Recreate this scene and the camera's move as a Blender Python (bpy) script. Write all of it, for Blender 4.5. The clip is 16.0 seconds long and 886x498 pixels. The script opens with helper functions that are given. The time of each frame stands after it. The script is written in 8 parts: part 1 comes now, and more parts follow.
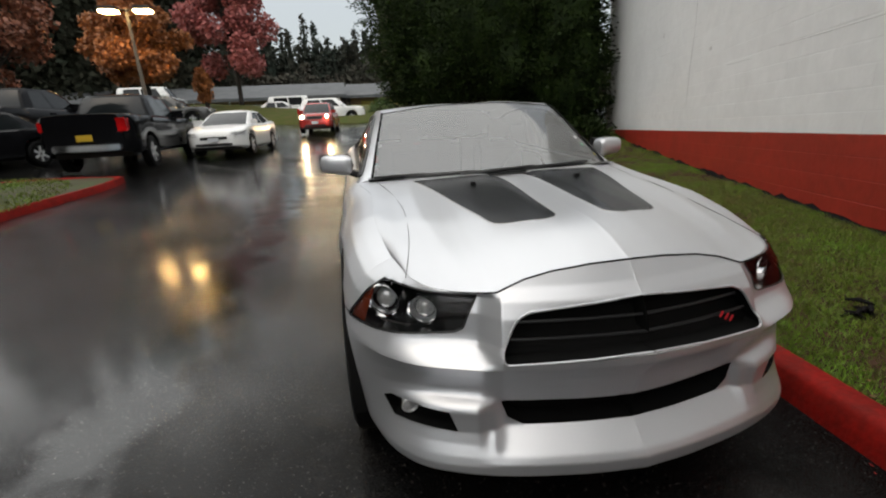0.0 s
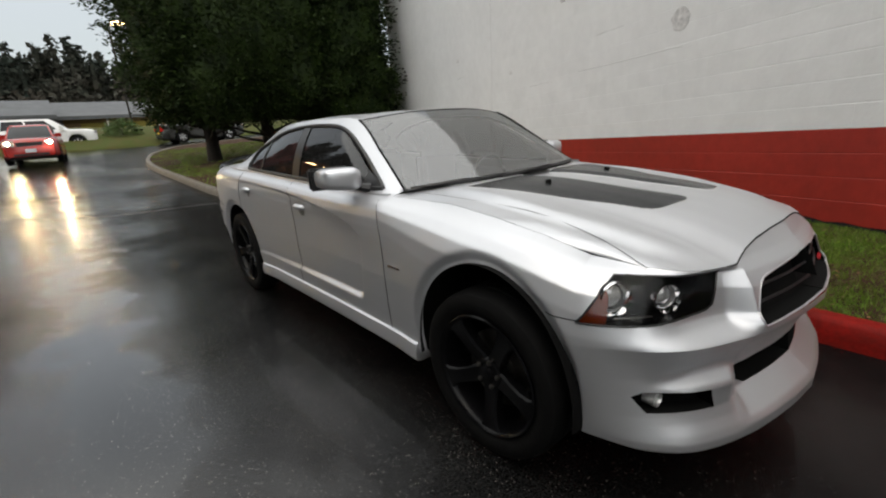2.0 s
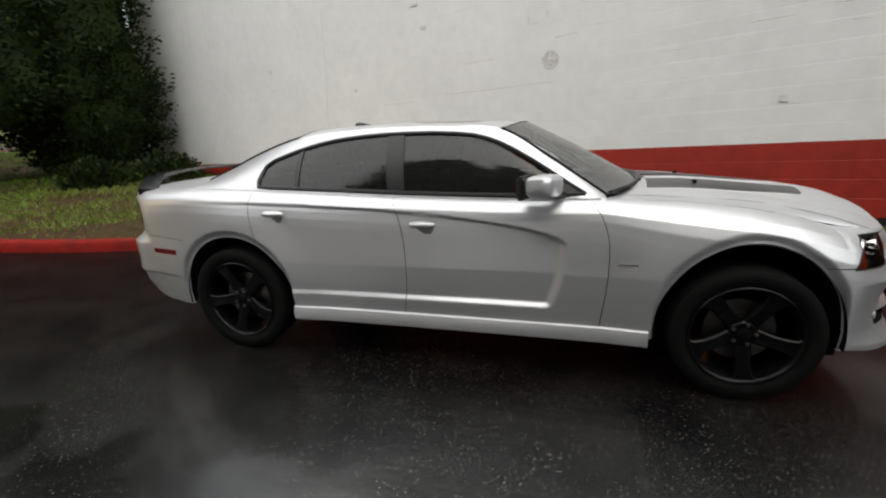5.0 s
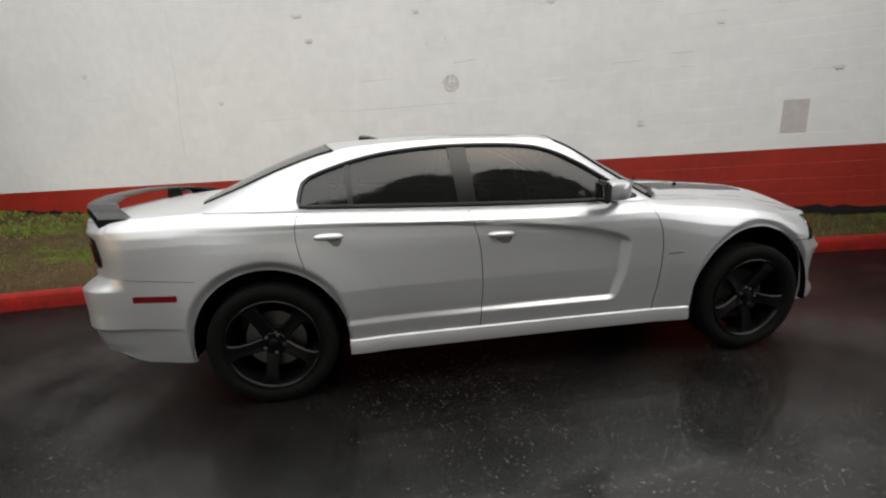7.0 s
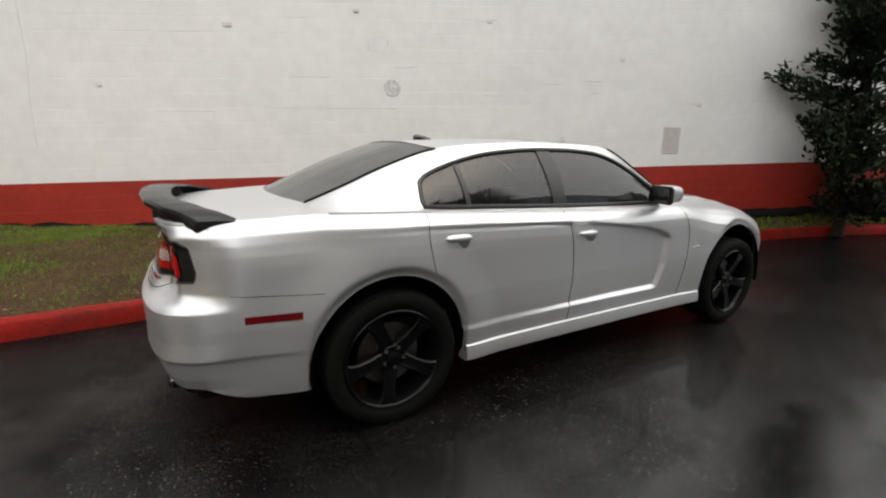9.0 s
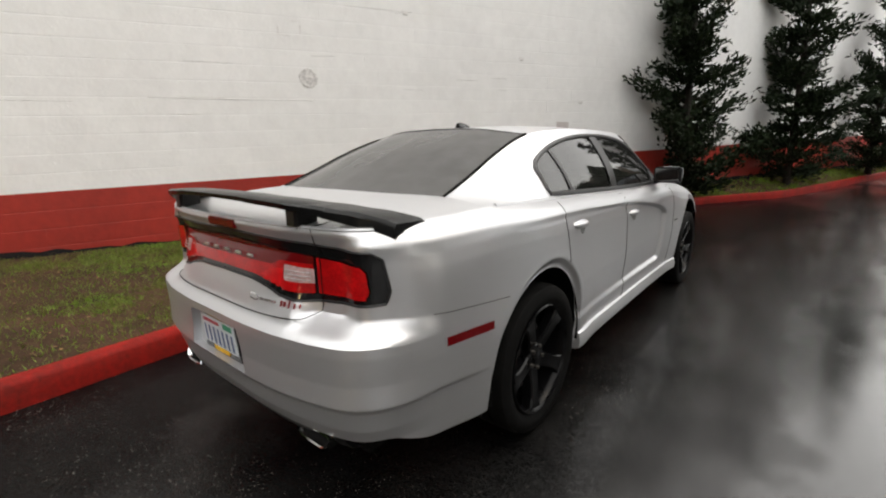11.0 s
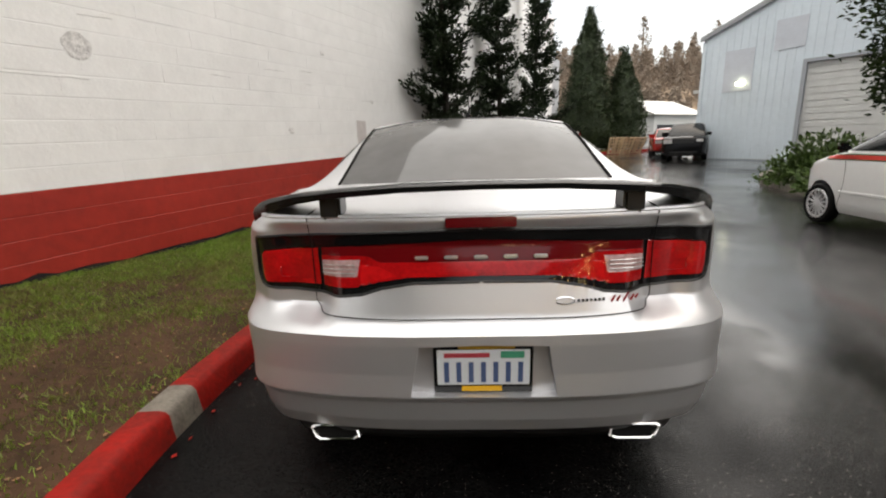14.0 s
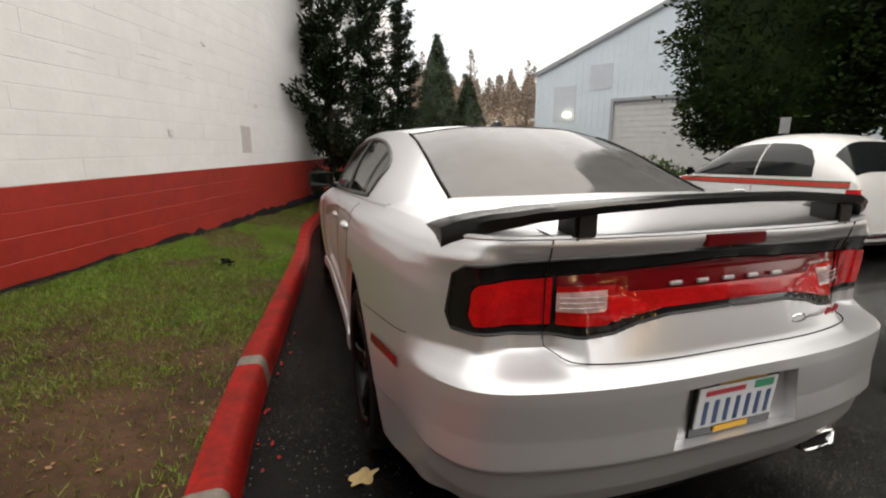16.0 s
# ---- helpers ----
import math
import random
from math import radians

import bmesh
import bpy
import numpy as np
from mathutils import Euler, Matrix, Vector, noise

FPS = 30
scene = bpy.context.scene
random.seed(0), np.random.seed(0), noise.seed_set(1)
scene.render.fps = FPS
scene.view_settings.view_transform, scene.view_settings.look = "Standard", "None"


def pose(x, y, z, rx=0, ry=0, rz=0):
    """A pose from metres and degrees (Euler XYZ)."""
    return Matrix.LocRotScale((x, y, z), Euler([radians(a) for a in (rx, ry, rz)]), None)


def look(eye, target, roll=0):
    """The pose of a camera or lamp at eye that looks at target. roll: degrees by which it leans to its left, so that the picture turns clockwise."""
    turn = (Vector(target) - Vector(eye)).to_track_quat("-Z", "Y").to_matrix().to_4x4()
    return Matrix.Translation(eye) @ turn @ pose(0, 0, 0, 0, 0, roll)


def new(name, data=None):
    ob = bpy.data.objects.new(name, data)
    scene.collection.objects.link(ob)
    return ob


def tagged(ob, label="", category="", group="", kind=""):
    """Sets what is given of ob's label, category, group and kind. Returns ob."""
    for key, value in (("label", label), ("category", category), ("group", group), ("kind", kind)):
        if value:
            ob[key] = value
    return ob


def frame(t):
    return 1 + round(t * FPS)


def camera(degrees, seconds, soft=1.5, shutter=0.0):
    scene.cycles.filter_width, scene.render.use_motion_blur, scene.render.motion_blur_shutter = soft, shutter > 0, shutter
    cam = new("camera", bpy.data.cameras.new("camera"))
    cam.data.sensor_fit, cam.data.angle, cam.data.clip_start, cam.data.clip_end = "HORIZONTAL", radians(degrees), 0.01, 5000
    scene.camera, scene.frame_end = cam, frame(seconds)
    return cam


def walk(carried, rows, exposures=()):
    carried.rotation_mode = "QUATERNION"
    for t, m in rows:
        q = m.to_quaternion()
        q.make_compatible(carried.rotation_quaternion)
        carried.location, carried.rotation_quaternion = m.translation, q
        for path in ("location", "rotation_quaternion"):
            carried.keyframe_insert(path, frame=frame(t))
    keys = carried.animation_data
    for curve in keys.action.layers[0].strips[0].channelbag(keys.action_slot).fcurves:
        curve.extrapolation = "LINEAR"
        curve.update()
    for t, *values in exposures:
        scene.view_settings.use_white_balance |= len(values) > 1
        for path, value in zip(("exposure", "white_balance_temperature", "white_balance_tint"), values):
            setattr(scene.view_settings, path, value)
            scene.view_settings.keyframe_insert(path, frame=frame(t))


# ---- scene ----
cam = camera(90.5, 16.0, soft=2.1)
PATH = [
    (0, (-0.802, -1.919, 1.39), (-0.467, -0.032, 0.817), -3.1),
    (0.5, (-1.11, -1.781, 1.378), (-0.592, 0.062, 0.801), -4.5),
    (1, (-1.42, -1.551, 1.383), (-0.645, 0.202, 0.812), -4.4),
    (1.5, (-1.777, -1.391, 1.397), (-0.719, 0.217, 0.856), -4.9),
    (2, (-2.043, -1.153, 1.38), (-0.815, 0.328, 0.833), -4.1),
    (2.5, (-2.293, -0.887, 1.4), (-0.888, 0.438, 0.88), -4.1),
    (3, (-2.625, -0.634, 1.452), (-1.031, 0.482, 0.991), -4.6),
    (3.5, (-2.813, -0.263, 1.426), (-1.148, 0.712, 0.897), -3.6),
    (4, (-2.988, 0.119, 1.451), (-1.231, 0.924, 0.939), -3.4),
    (4.5, (-3.199, 0.494, 1.462), (-1.377, 1.13, 0.937), -3.2),
    (4.7, (-3.242, 0.658, 1.443), (-1.407, 1.256, 0.918), -2.8),
    (6.8, (-3.341, 2.27, 1.442), (-1.413, 2.072, 0.951), -2.4),
    (7, (-3.347, 2.419, 1.444), (-1.424, 2.132, 0.976), -2.2),
    (7.5, (-3.328, 2.794, 1.447), (-1.431, 2.346, 1.002), -2.6),
    (8, (-3.177, 3.16, 1.428), (-1.336, 2.534, 0.959), -2.6),
    (8.5, (-3.023, 3.515, 1.411), (-1.235, 2.733, 0.974), -0.6),
    (9, (-2.851, 3.858, 1.413), (-1.147, 2.906, 0.977), 0.6),
    (9.2, (-2.759, 3.976, 1.388), (-1.099, 2.96, 0.927), 0.5),
    (11.3, (-1.612, 4.965, 1.345), (-0.456, 3.391, 0.912), -1.1),
    (11.5, (-1.477, 5.049, 1.347), (-0.39, 3.428, 0.91), -1.2),
    (12, (-1.168, 5.221, 1.359), (-0.227, 3.515, 0.907), -1.8),
    (12.5, (-0.854, 5.292, 1.34), (-0.109, 3.493, 0.883), -1.6),
    (13, (-0.553, 5.354, 1.334), (0.004, 3.485, 0.886), -1.6),
    (13.5, (-0.239, 5.437, 1.333), (0.059, 3.515, 0.868), -1.7),
    (14, (0.063, 5.418, 1.314), (0.145, 3.472, 0.859), -1.8),
    (14.5, (0.369, 5.359, 1.32), (0.268, 3.42, 0.841), -0.9),
    (15, (0.682, 5.304, 1.318), (0.352, 3.388, 0.851), -1.4),
    (15.5, (0.946, 5.141, 1.289), (0.436, 3.251, 0.88), 0.2),
    (16, (1.155, 4.951, 1.292), (0.539, 3.089, 0.896), 0.1),
]
walk(cam, [(t, look(eye, target, roll)) for t, eye, target, roll in PATH],
     exposures=[(0, 0.58, 7000, 7), (2, 0.68, 7000, 7), (3, 0.80, 7000, 7), (4.7, 0.92, 7050, 7), (7, 1.0, 7100, 7), (9.2, 1.1, 7200, 8), (11.3, 1.18, 7300, 9), (16, 1.23, 7500, 10)])

# ---- world and light: a wet, overcast late afternoon ----
world = bpy.data.worlds.new("overcast_sky")
scene.world = world
world.use_nodes = True
wn, wl = world.node_tree.nodes, world.node_tree.links
sky = wn.new("ShaderNodeTexSky")
sky.sky_type, sky.sun_disc = "NISHITA", False
sky.sun_elevation, sky.sun_rotation = radians(64), radians(227)
sky.air_density, sky.dust_density, sky.ozone_density = 1.0, 2.0, 1.0
deck = wn.new("ShaderNodeRGB")
deck.outputs[0].default_value = (7.4, 7.6, 7.8, 1)
cloud = wn.new("ShaderNodeMixRGB")
cloud.inputs[0].default_value = 0.5
wl.new(sky.outputs[0], cloud.inputs[1])
wl.new(deck.outputs[0], cloud.inputs[2])
# an overcast sky is about three times as bright overhead as at the horizon
way, height, grade, shade = wn.new("ShaderNodeTexCoord"), wn.new("ShaderNodeSeparateXYZ"), wn.new("ShaderNodeMapRange"), wn.new("ShaderNodeVectorMath")
wl.new(way.outputs["Generated"], height.inputs[0])
wl.new(height.outputs[2], grade.inputs[0])
grade.inputs[1].default_value, grade.inputs[2].default_value = 0.0, 1.0
grade.inputs[3].default_value, grade.inputs[4].default_value = 0.56, 1.12
shade.operation = "SCALE"
wl.new(cloud.outputs[0], shade.inputs[0])
wl.new(grade.outputs[0], shade.inputs["Scale"])
wl.new(shade.outputs[0], wn["Background"].inputs[0])
wn["Background"].inputs[1].default_value = 0.125
sun = new("sun", bpy.data.lights.new("sun", "SUN"))
sun.data.energy, sun.data.angle, sun.data.color = 1.5, radians(150), (1.0, 0.98, 0.95)
sun.matrix_world = look((-8.6, -8.0, 24), (0, 0, 0))

# ---- materials ----
def material(name, base, rough=0.6, metal=0.0, spread=0.0, scale=8.0, bump=0.0, bscale=40.0, coat=0.0, second=None, spec=0.5, rspread=0.0, each=0.0, fixed=False, island=0.0):
    """Principled surface with a two-scale noise in colour and roughness, and a fine bump."""
    m = bpy.data.materials.new(name)
    m.use_nodes = True
    n, l = m.node_tree.nodes, m.node_tree.links
    p = n["Principled BSDF"]
    p.inputs["Base Color"].default_value = (*base, 1)
    p.inputs["Roughness"].default_value = rough
    p.inputs["Metallic"].default_value = metal
    p.inputs["Specular IOR Level"].default_value = spec
    p.inputs["Coat Weight"].default_value = coat
    p.inputs["Coat Roughness"].default_value = 0.04
    if spread or second or bump or rspread or each:
        co = n.new("ShaderNodeNewGeometry") if fixed else n.new("ShaderNodeTexCoord")
        at = "Position" if fixed else "Object"
    if spread or second or rspread:
        big, small, mix = n.new("ShaderNodeTexNoise"), n.new("ShaderNodeTexNoise"), n.new("ShaderNodeMix")
        big.inputs["Scale"].default_value, small.inputs["Scale"].default_value = scale, scale * 7
        big.inputs["Detail"].default_value = 5
        l.new(co.outputs[at], big.inputs["Vector"])
        l.new(co.outputs[at], small.inputs["Vector"])
        mix.data_type = "FLOAT"
        mix.inputs[0].default_value = 0.4
        l.new(big.outputs[0], mix.inputs[2])
        l.new(small.outputs[0], mix.inputs[3])
        ramp = n.new("ShaderNodeValToRGB")
        ramp.color_ramp.elements[0].position, ramp.color_ramp.elements[1].position = 0.35, 0.65
        dark = second or tuple(c * (1 - spread) for c in base)
        light = base if second else tuple(min(1, c * (1 + spread)) for c in base)
        ramp.color_ramp.elements[0].color, ramp.color_ramp.elements[1].color = (*dark, 1), (*light, 1)
        l.new(mix.outputs[0], ramp.inputs[0])
        l.new(ramp.outputs[0], p.inputs["Base Color"])
        if rspread:
            r = n.new("ShaderNodeMapRange")
            r.inputs[1].default_value, r.inputs[2].default_value = 0.35, 0.65
            r.inputs[3].default_value, r.inputs[4].default_value = max(0.02, rough - rspread), min(1, rough + rspread)
            l.new(mix.outputs[0], r.inputs[0])
            l.new(r.outputs[0], p.inputs["Roughness"])
        if each or island:
            info, hsv, mr = n.new("ShaderNodeObjectInfo" if each else "ShaderNodeNewGeometry"), n.new("ShaderNodeHueSaturation"), n.new("ShaderNodeMapRange")
            mr.inputs[3].default_value, mr.inputs[4].default_value = 1 - each - island, 1 + each + island
            l.new(info.outputs["Random" if each else "Random Per Island"], mr.inputs[0])
            l.new(mr.outputs[0], hsv.inputs["Value"])
            l.new(ramp.outputs[0], hsv.inputs["Color"])
            l.new(hsv.outputs[0], p.inputs["Base Color"])
    if bump:
        fine, b = n.new("ShaderNodeTexNoise"), n.new("ShaderNodeBump")
        fine.inputs["Scale"].default_value, fine.inputs["Detail"].default_value = bscale, 6
        b.inputs["Strength"].default_value, b.inputs["Distance"].default_value = bump, 0.01
        l.new(co.outputs[at], fine.inputs["Vector"])
        l.new(fine.outputs[0], b.inputs["Height"])
        l.new(b.outputs[0], p.inputs["Normal"])
    return m


def glass(name, tint, rough=0.0, ior=1.6, film=0.0):
    """Thin pane: tinted see-through part under a mirror-like gloss; film adds pale grey for raindrops and reflected
    sky.
    """
    m = bpy.data.materials.new(name)
    m.use_nodes = True
    n, l = m.node_tree.nodes, m.node_tree.links
    out = n["Material Output"]
    n.remove(n["Principled BSDF"])
    see, gloss, mix, fres = n.new("ShaderNodeBsdfTransparent"), n.new("ShaderNodeBsdfGlossy"), n.new("ShaderNodeMixShader"), n.new("ShaderNodeFresnel")
    see.inputs[0].default_value = (*tint, 1)
    gloss.inputs["Roughness"].default_value = rough
    fres.inputs[0].default_value = ior
    l.new(fres.outputs[0], mix.inputs[0])
    l.new(see.outputs[0], mix.inputs[1])
    l.new(gloss.outputs[0], mix.inputs[2])
    if film:
        dull, over, spots, amount, co = n.new("ShaderNodeBsdfDiffuse"), n.new("ShaderNodeMixShader"), n.new("ShaderNodeTexNoise"), n.new("ShaderNodeMapRange"), n.new("ShaderNodeTexCoord")
        dull.inputs[0].default_value = (0.5, 0.5, 0.5, 1)
        spots.inputs["Scale"].default_value, spots.inputs["Detail"].default_value = 7, 6
        amount.inputs[3].default_value, amount.inputs[4].default_value = 0.7 * film, 1.3 * film
        l.new(co.outputs["Object"], spots.inputs["Vector"])
        l.new(spots.outputs[0], amount.inputs[0])
        l.new(amount.outputs[0], over.inputs[0])
        l.new(mix.outputs[0], over.inputs[1])
        l.new(dull.outputs[0], over.inputs[2])
        mix = over
    l.new(mix.outputs[0], out.inputs[0])
    return m


def glow(name, colour, strength):
    m = bpy.data.materials.new(name)
    m.use_nodes = True
    p = m.node_tree.nodes["Principled BSDF"]
    p.inputs["Base Color"].default_value = (*colour, 1)
    p.inputs["Emission Color"].default_value = (*colour, 1)
    p.inputs["Emission Strength"].default_value = strength
    return m


def wet_asphalt(name="wet_asphalt", coarse=0.0):
    """Dark tarmac: pale stone chips, rough wet film and smooth standing water."""
    m = bpy.data.materials.new(name)
    m.use_nodes = True
    n, l = m.node_tree.nodes, m.node_tree.links
    p = n["Principled BSDF"]
    co = n.new("ShaderNodeTexCoord")
    grit, pool, chips, wash = n.new("ShaderNodeTexNoise"), n.new("ShaderNodeTexNoise"), n.new("ShaderNodeTexVoronoi"), n.new("ShaderNodeTexNoise")
    grit.inputs["Scale"].default_value, grit.inputs["Detail"].default_value = 160, 4
    pool.inputs["Scale"].default_value, pool.inputs["Detail"].default_value = 0.35, 5
    wash.inputs["Scale"].default_value, wash.inputs["Detail"].default_value = 2.2, 6
    chips.inputs["Scale"].default_value = 105
    for t in (grit, pool, chips, wash):
        l.new(co.outputs["Object"], t.inputs["Vector"])
    tone = n.new("ShaderNodeValToRGB")
    tone.color_ramp.elements[0].position, tone.color_ramp.elements[1].position = 0.3, 0.75
    tone.color_ramp.elements[0].color, tone.color_ramp.elements[1].color = (0.002, 0.002, 0.0022, 1), (0.009, 0.0088, 0.0085, 1)
    l.new(wash.outputs[0], tone.inputs[0])
    pick = n.new("ShaderNodeMath")
    pick.operation = "GREATER_THAN"
    pick.inputs[1].default_value = 0.79
    sep = n.new("ShaderNodeSeparateColor")
    l.new(chips.outputs["Color"], sep.inputs[0])
    l.new(sep.outputs[0], pick.inputs[0])
    near, reach = n.new("ShaderNodeMath"), n.new("ShaderNodeMath")
    near.operation, reach.operation = "LESS_THAN", "MULTIPLY"
    reach.inputs[1].default_value = 0.34
    l.new(sep.outputs[2], reach.inputs[0])
    l.new(reach.outputs[0], near.inputs[1])
    l.new(chips.outputs["Distance"], near.inputs[0])
    both = n.new("ShaderNodeMath")
    both.operation = "MULTIPLY"
    l.new(pick.outputs[0], both.inputs[0])
    l.new(near.outputs[0], both.inputs[1])
    stone = n.new("ShaderNodeMix")
    stone.data_type = "RGBA"
    stone.inputs[7].default_value = (0.22, 0.205, 0.185, 1)
    fade = n.new("ShaderNodeMath")
    fade.operation = "MULTIPLY"
    l.new(both.outputs[0], fade.inputs[0])
    l.new(sep.outputs[1], fade.inputs[1])
    # ahead of the car the chips are buried in tar
    spot, bare, shown = n.new("ShaderNodeSeparateXYZ"), n.new("ShaderNodeMapRange"), n.new("ShaderNodeMath")
    l.new(co.outputs["Object"], spot.inputs[0])
    bare.inputs[1].default_value, bare.inputs[2].default_value = -1.1, 0.3
    bare.inputs[3].default_value, bare.inputs[4].default_value = 0.12, 1.0
    l.new(spot.outputs[1], bare.inputs[0])
    shown.operation = "MULTIPLY"
    l.new(fade.outputs[0], shown.inputs[0])
    l.new(bare.outputs[0], shown.inputs[1])
    l.new(shown.outputs[0], stone.inputs[0])
    # a paler driven lane stands in for sky sheen; fine grit everywhere
    place, worn, pale, sand, speck = n.new("ShaderNodeSeparateXYZ"), n.new("ShaderNodeMapRange"), n.new("ShaderNodeMix"), n.new("ShaderNodeMapRange"), n.new("ShaderNodeHueSaturation")
    l.new(co.outputs["Object"], place.inputs[0])
    worn.inputs[1].default_value, worn.inputs[2].default_value = -1.7, -3.8
    worn.inputs[3].default_value, worn.inputs[4].default_value = 0.0, 0.75
    l.new(place.outputs[0], worn.inputs[0])
    pale.data_type = "RGBA"
    pale.inputs[7].default_value = (0.012, 0.012, 0.0125, 1)
    l.new(worn.outputs[0], pale.inputs[0])
    l.new(tone.outputs[0], pale.inputs[6])
    sand.inputs[1].default_value, sand.inputs[2].default_value = 0.36, 0.66
    sand.inputs[3].default_value, sand.inputs[4].default_value = 0.25, 2.2
    l.new(grit.outputs[0], sand.inputs[0])
    l.new(sand.outputs[0], speck.inputs["Value"])
    l.new(pale.outputs[2], speck.inputs["Color"])
    l.new(speck.outputs[0], stone.inputs[6])
    l.new(stone.outputs[2], p.inputs["Base Color"])
    rough = n.new("ShaderNodeMapRange")
    rough.inputs[1].default_value, rough.inputs[2].default_value = 0.42, 0.88
    rough.inputs[3].default_value, rough.inputs[4].default_value = 0.24, 0.06
    # the water film is a second, smoother gloss over the stone
    p.inputs["Coat IOR"].default_value, p.inputs["Coat Roughness"].default_value = 1.33, 0.12
    wet = n.new("ShaderNodeMapRange")
    wet.inputs[1].default_value, wet.inputs[2].default_value = 0.40, 0.74
    wet.inputs[3].default_value, wet.inputs[4].default_value = 0.04, 0.95
    # the driven lane is worn smooth and holds water, the edge by the kerb stays coarse
    where, lane, water = n.new("ShaderNodeSeparateXYZ"), n.new("ShaderNodeMapRange"), n.new("ShaderNodeMath")
    l.new(co.outputs["Object"], where.inputs[0])
    lane.inputs[1].default_value, lane.inputs[2].default_value = 0.6, -2.3
    lane.inputs[3].default_value, lane.inputs[4].default_value = -0.20, 0.09
    l.new(where.outputs[0], lane.inputs[0])
    water.operation = "ADD"
    l.new(pool.outputs[0], water.inputs[0])
    l.new(lane.outputs[0], water.inputs[1])
    blot, damp = n.new("ShaderNodeMath"), n.new("ShaderNodeMath")
    blot.operation, damp.operation = "MULTIPLY_ADD", "ADD"
    blot.inputs[1].default_value, blot.inputs[2].default_value = 0.12, -0.06 - coarse
    l.new(wash.outputs[0], blot.inputs[0])
    l.new(water.outputs[0], damp.inputs[0])
    l.new(blot.outputs[0], damp.inputs[1])
    # a rut along the lane keeps standing water: x = -2.15 beside the car, bearing off beyond its nose
    bend, axis, side, away, strip, film = (n.new("ShaderNodeMath") for _ in range(6))
    bend.operation, bend.inputs[1].default_value = "MINIMUM", 0.3
    l.new(where.outputs[1], bend.inputs[0])
    axis.operation, axis.inputs[1].default_value, axis.inputs[2].default_value = "MULTIPLY_ADD", 0.32, -2.24
    l.new(bend.outputs[0], axis.inputs[0])
    side.operation, away.operation = "SUBTRACT", "ABSOLUTE"
    l.new(where.outputs[0], side.inputs[0])
    l.new(axis.outputs[0], side.inputs[1])
    l.new(side.outputs[0], away.inputs[0])
    strip.operation, strip.inputs[1].default_value = "MULTIPLY_ADD", -1.5
    l.new(wash.outputs[0], strip.inputs[0])
    l.new(away.outputs[0], strip.inputs[2])
    pooled = n.new("ShaderNodeMapRange")
    pooled.inputs[1].default_value, pooled.inputs[2].default_value = -0.42, -0.68
    l.new(strip.outputs[0], pooled.inputs[0])
    film.operation, film.inputs[1].default_value = "MULTIPLY_ADD", 0.30
    l.new(pooled.outputs[0], film.inputs[0])
    l.new(damp.outputs[0], film.inputs[2])
    water = film
    l.new(water.outputs[0], rough.inputs[0])
    l.new(water.outputs[0], wet.inputs[0])
    l.new(wet.outputs[0], p.inputs["Coat Weight"])
    l.new(rough.outputs[0], p.inputs["Roughness"])
    b = n.new("ShaderNodeBump")
    b.inputs["Distance"].default_value = 0.006
    amount = n.new("ShaderNodeMapRange")
    amount.inputs[1].default_value, amount.inputs[2].default_value = 0.48, 0.98
    amount.inputs[3].default_value, amount.inputs[4].default_value = 0.58, 0.10
    l.new(water.outputs[0], amount.inputs[0])
    l.new(amount.outputs[0], b.inputs["Strength"])
    # shallow waves in the water film over the grit
    wave, swell = n.new("ShaderNodeTexNoise"), n.new("ShaderNodeMath")
    wave.inputs["Scale"].default_value, wave.inputs["Detail"].default_value = 20, 3
    l.new(co.outputs["Object"], wave.inputs["Vector"])
    swell.operation = "MULTIPLY_ADD"
    swell.inputs[1].default_value = 1.1
    l.new(wave.outputs[0], swell.inputs[0])
    l.new(grit.outputs[0], swell.inputs[2])
    l.new(swell.outputs[0], b.inputs["Height"])
    l.new(b.outputs[0], p.inputs["Normal"])
    gleam = n.new("ShaderNodeMapRange")
    gleam.inputs[1].default_value, gleam.inputs[2].default_value = 0.40, 0.62
    gleam.inputs[3].default_value, gleam.inputs[4].default_value = 0.04, 0.40
    l.new(water.outputs[0], gleam.inputs[0])
    l.new(gleam.outputs[0], p.inputs["Specular IOR Level"])
    return m


ASPHALT = wet_asphalt()
SILVER = material("silver_paint", (0.615, 0.622, 0.645), 0.37, 0.70, 0.03, 900, coat=0.30)
BLACK_GLOSS = material("gloss_black", (0.008, 0.008, 0.009), 0.12, spec=0.5)
BLACK_SATIN = material("satin_black", (0.012, 0.012, 0.013), 0.38)
BLACK_MATT = material("matt_black", (0.005, 0.005, 0.005), 0.8, spec=0.1)
RUBBER = material("tyre_rubber", (0.006, 0.006, 0.006), 0.6, spread=0.2, scale=20, bump=0.2, bscale=60, spec=0.08)
RIM_BLACK = material("black_wheel_paint", (0.004, 0.004, 0.0045), 0.20, spec=0.13)
BADGE_CHROME = material("satin_chrome", (0.85, 0.85, 0.85), 0.30, 0.9)
CHROME = material("chrome", (0.75, 0.75, 0.76), 0.08, 1.0)
VINYL = material("charcoal_vinyl", (0.020, 0.021, 0.023), 0.27, spread=0.15, scale=30, spec=0.26)
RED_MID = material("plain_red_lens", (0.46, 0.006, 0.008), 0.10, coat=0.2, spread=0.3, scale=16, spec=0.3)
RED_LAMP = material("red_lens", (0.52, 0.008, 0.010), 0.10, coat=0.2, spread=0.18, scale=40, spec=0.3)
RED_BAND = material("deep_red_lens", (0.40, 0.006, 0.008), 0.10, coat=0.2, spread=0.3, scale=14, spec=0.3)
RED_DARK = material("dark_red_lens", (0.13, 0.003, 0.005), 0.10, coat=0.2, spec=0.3)
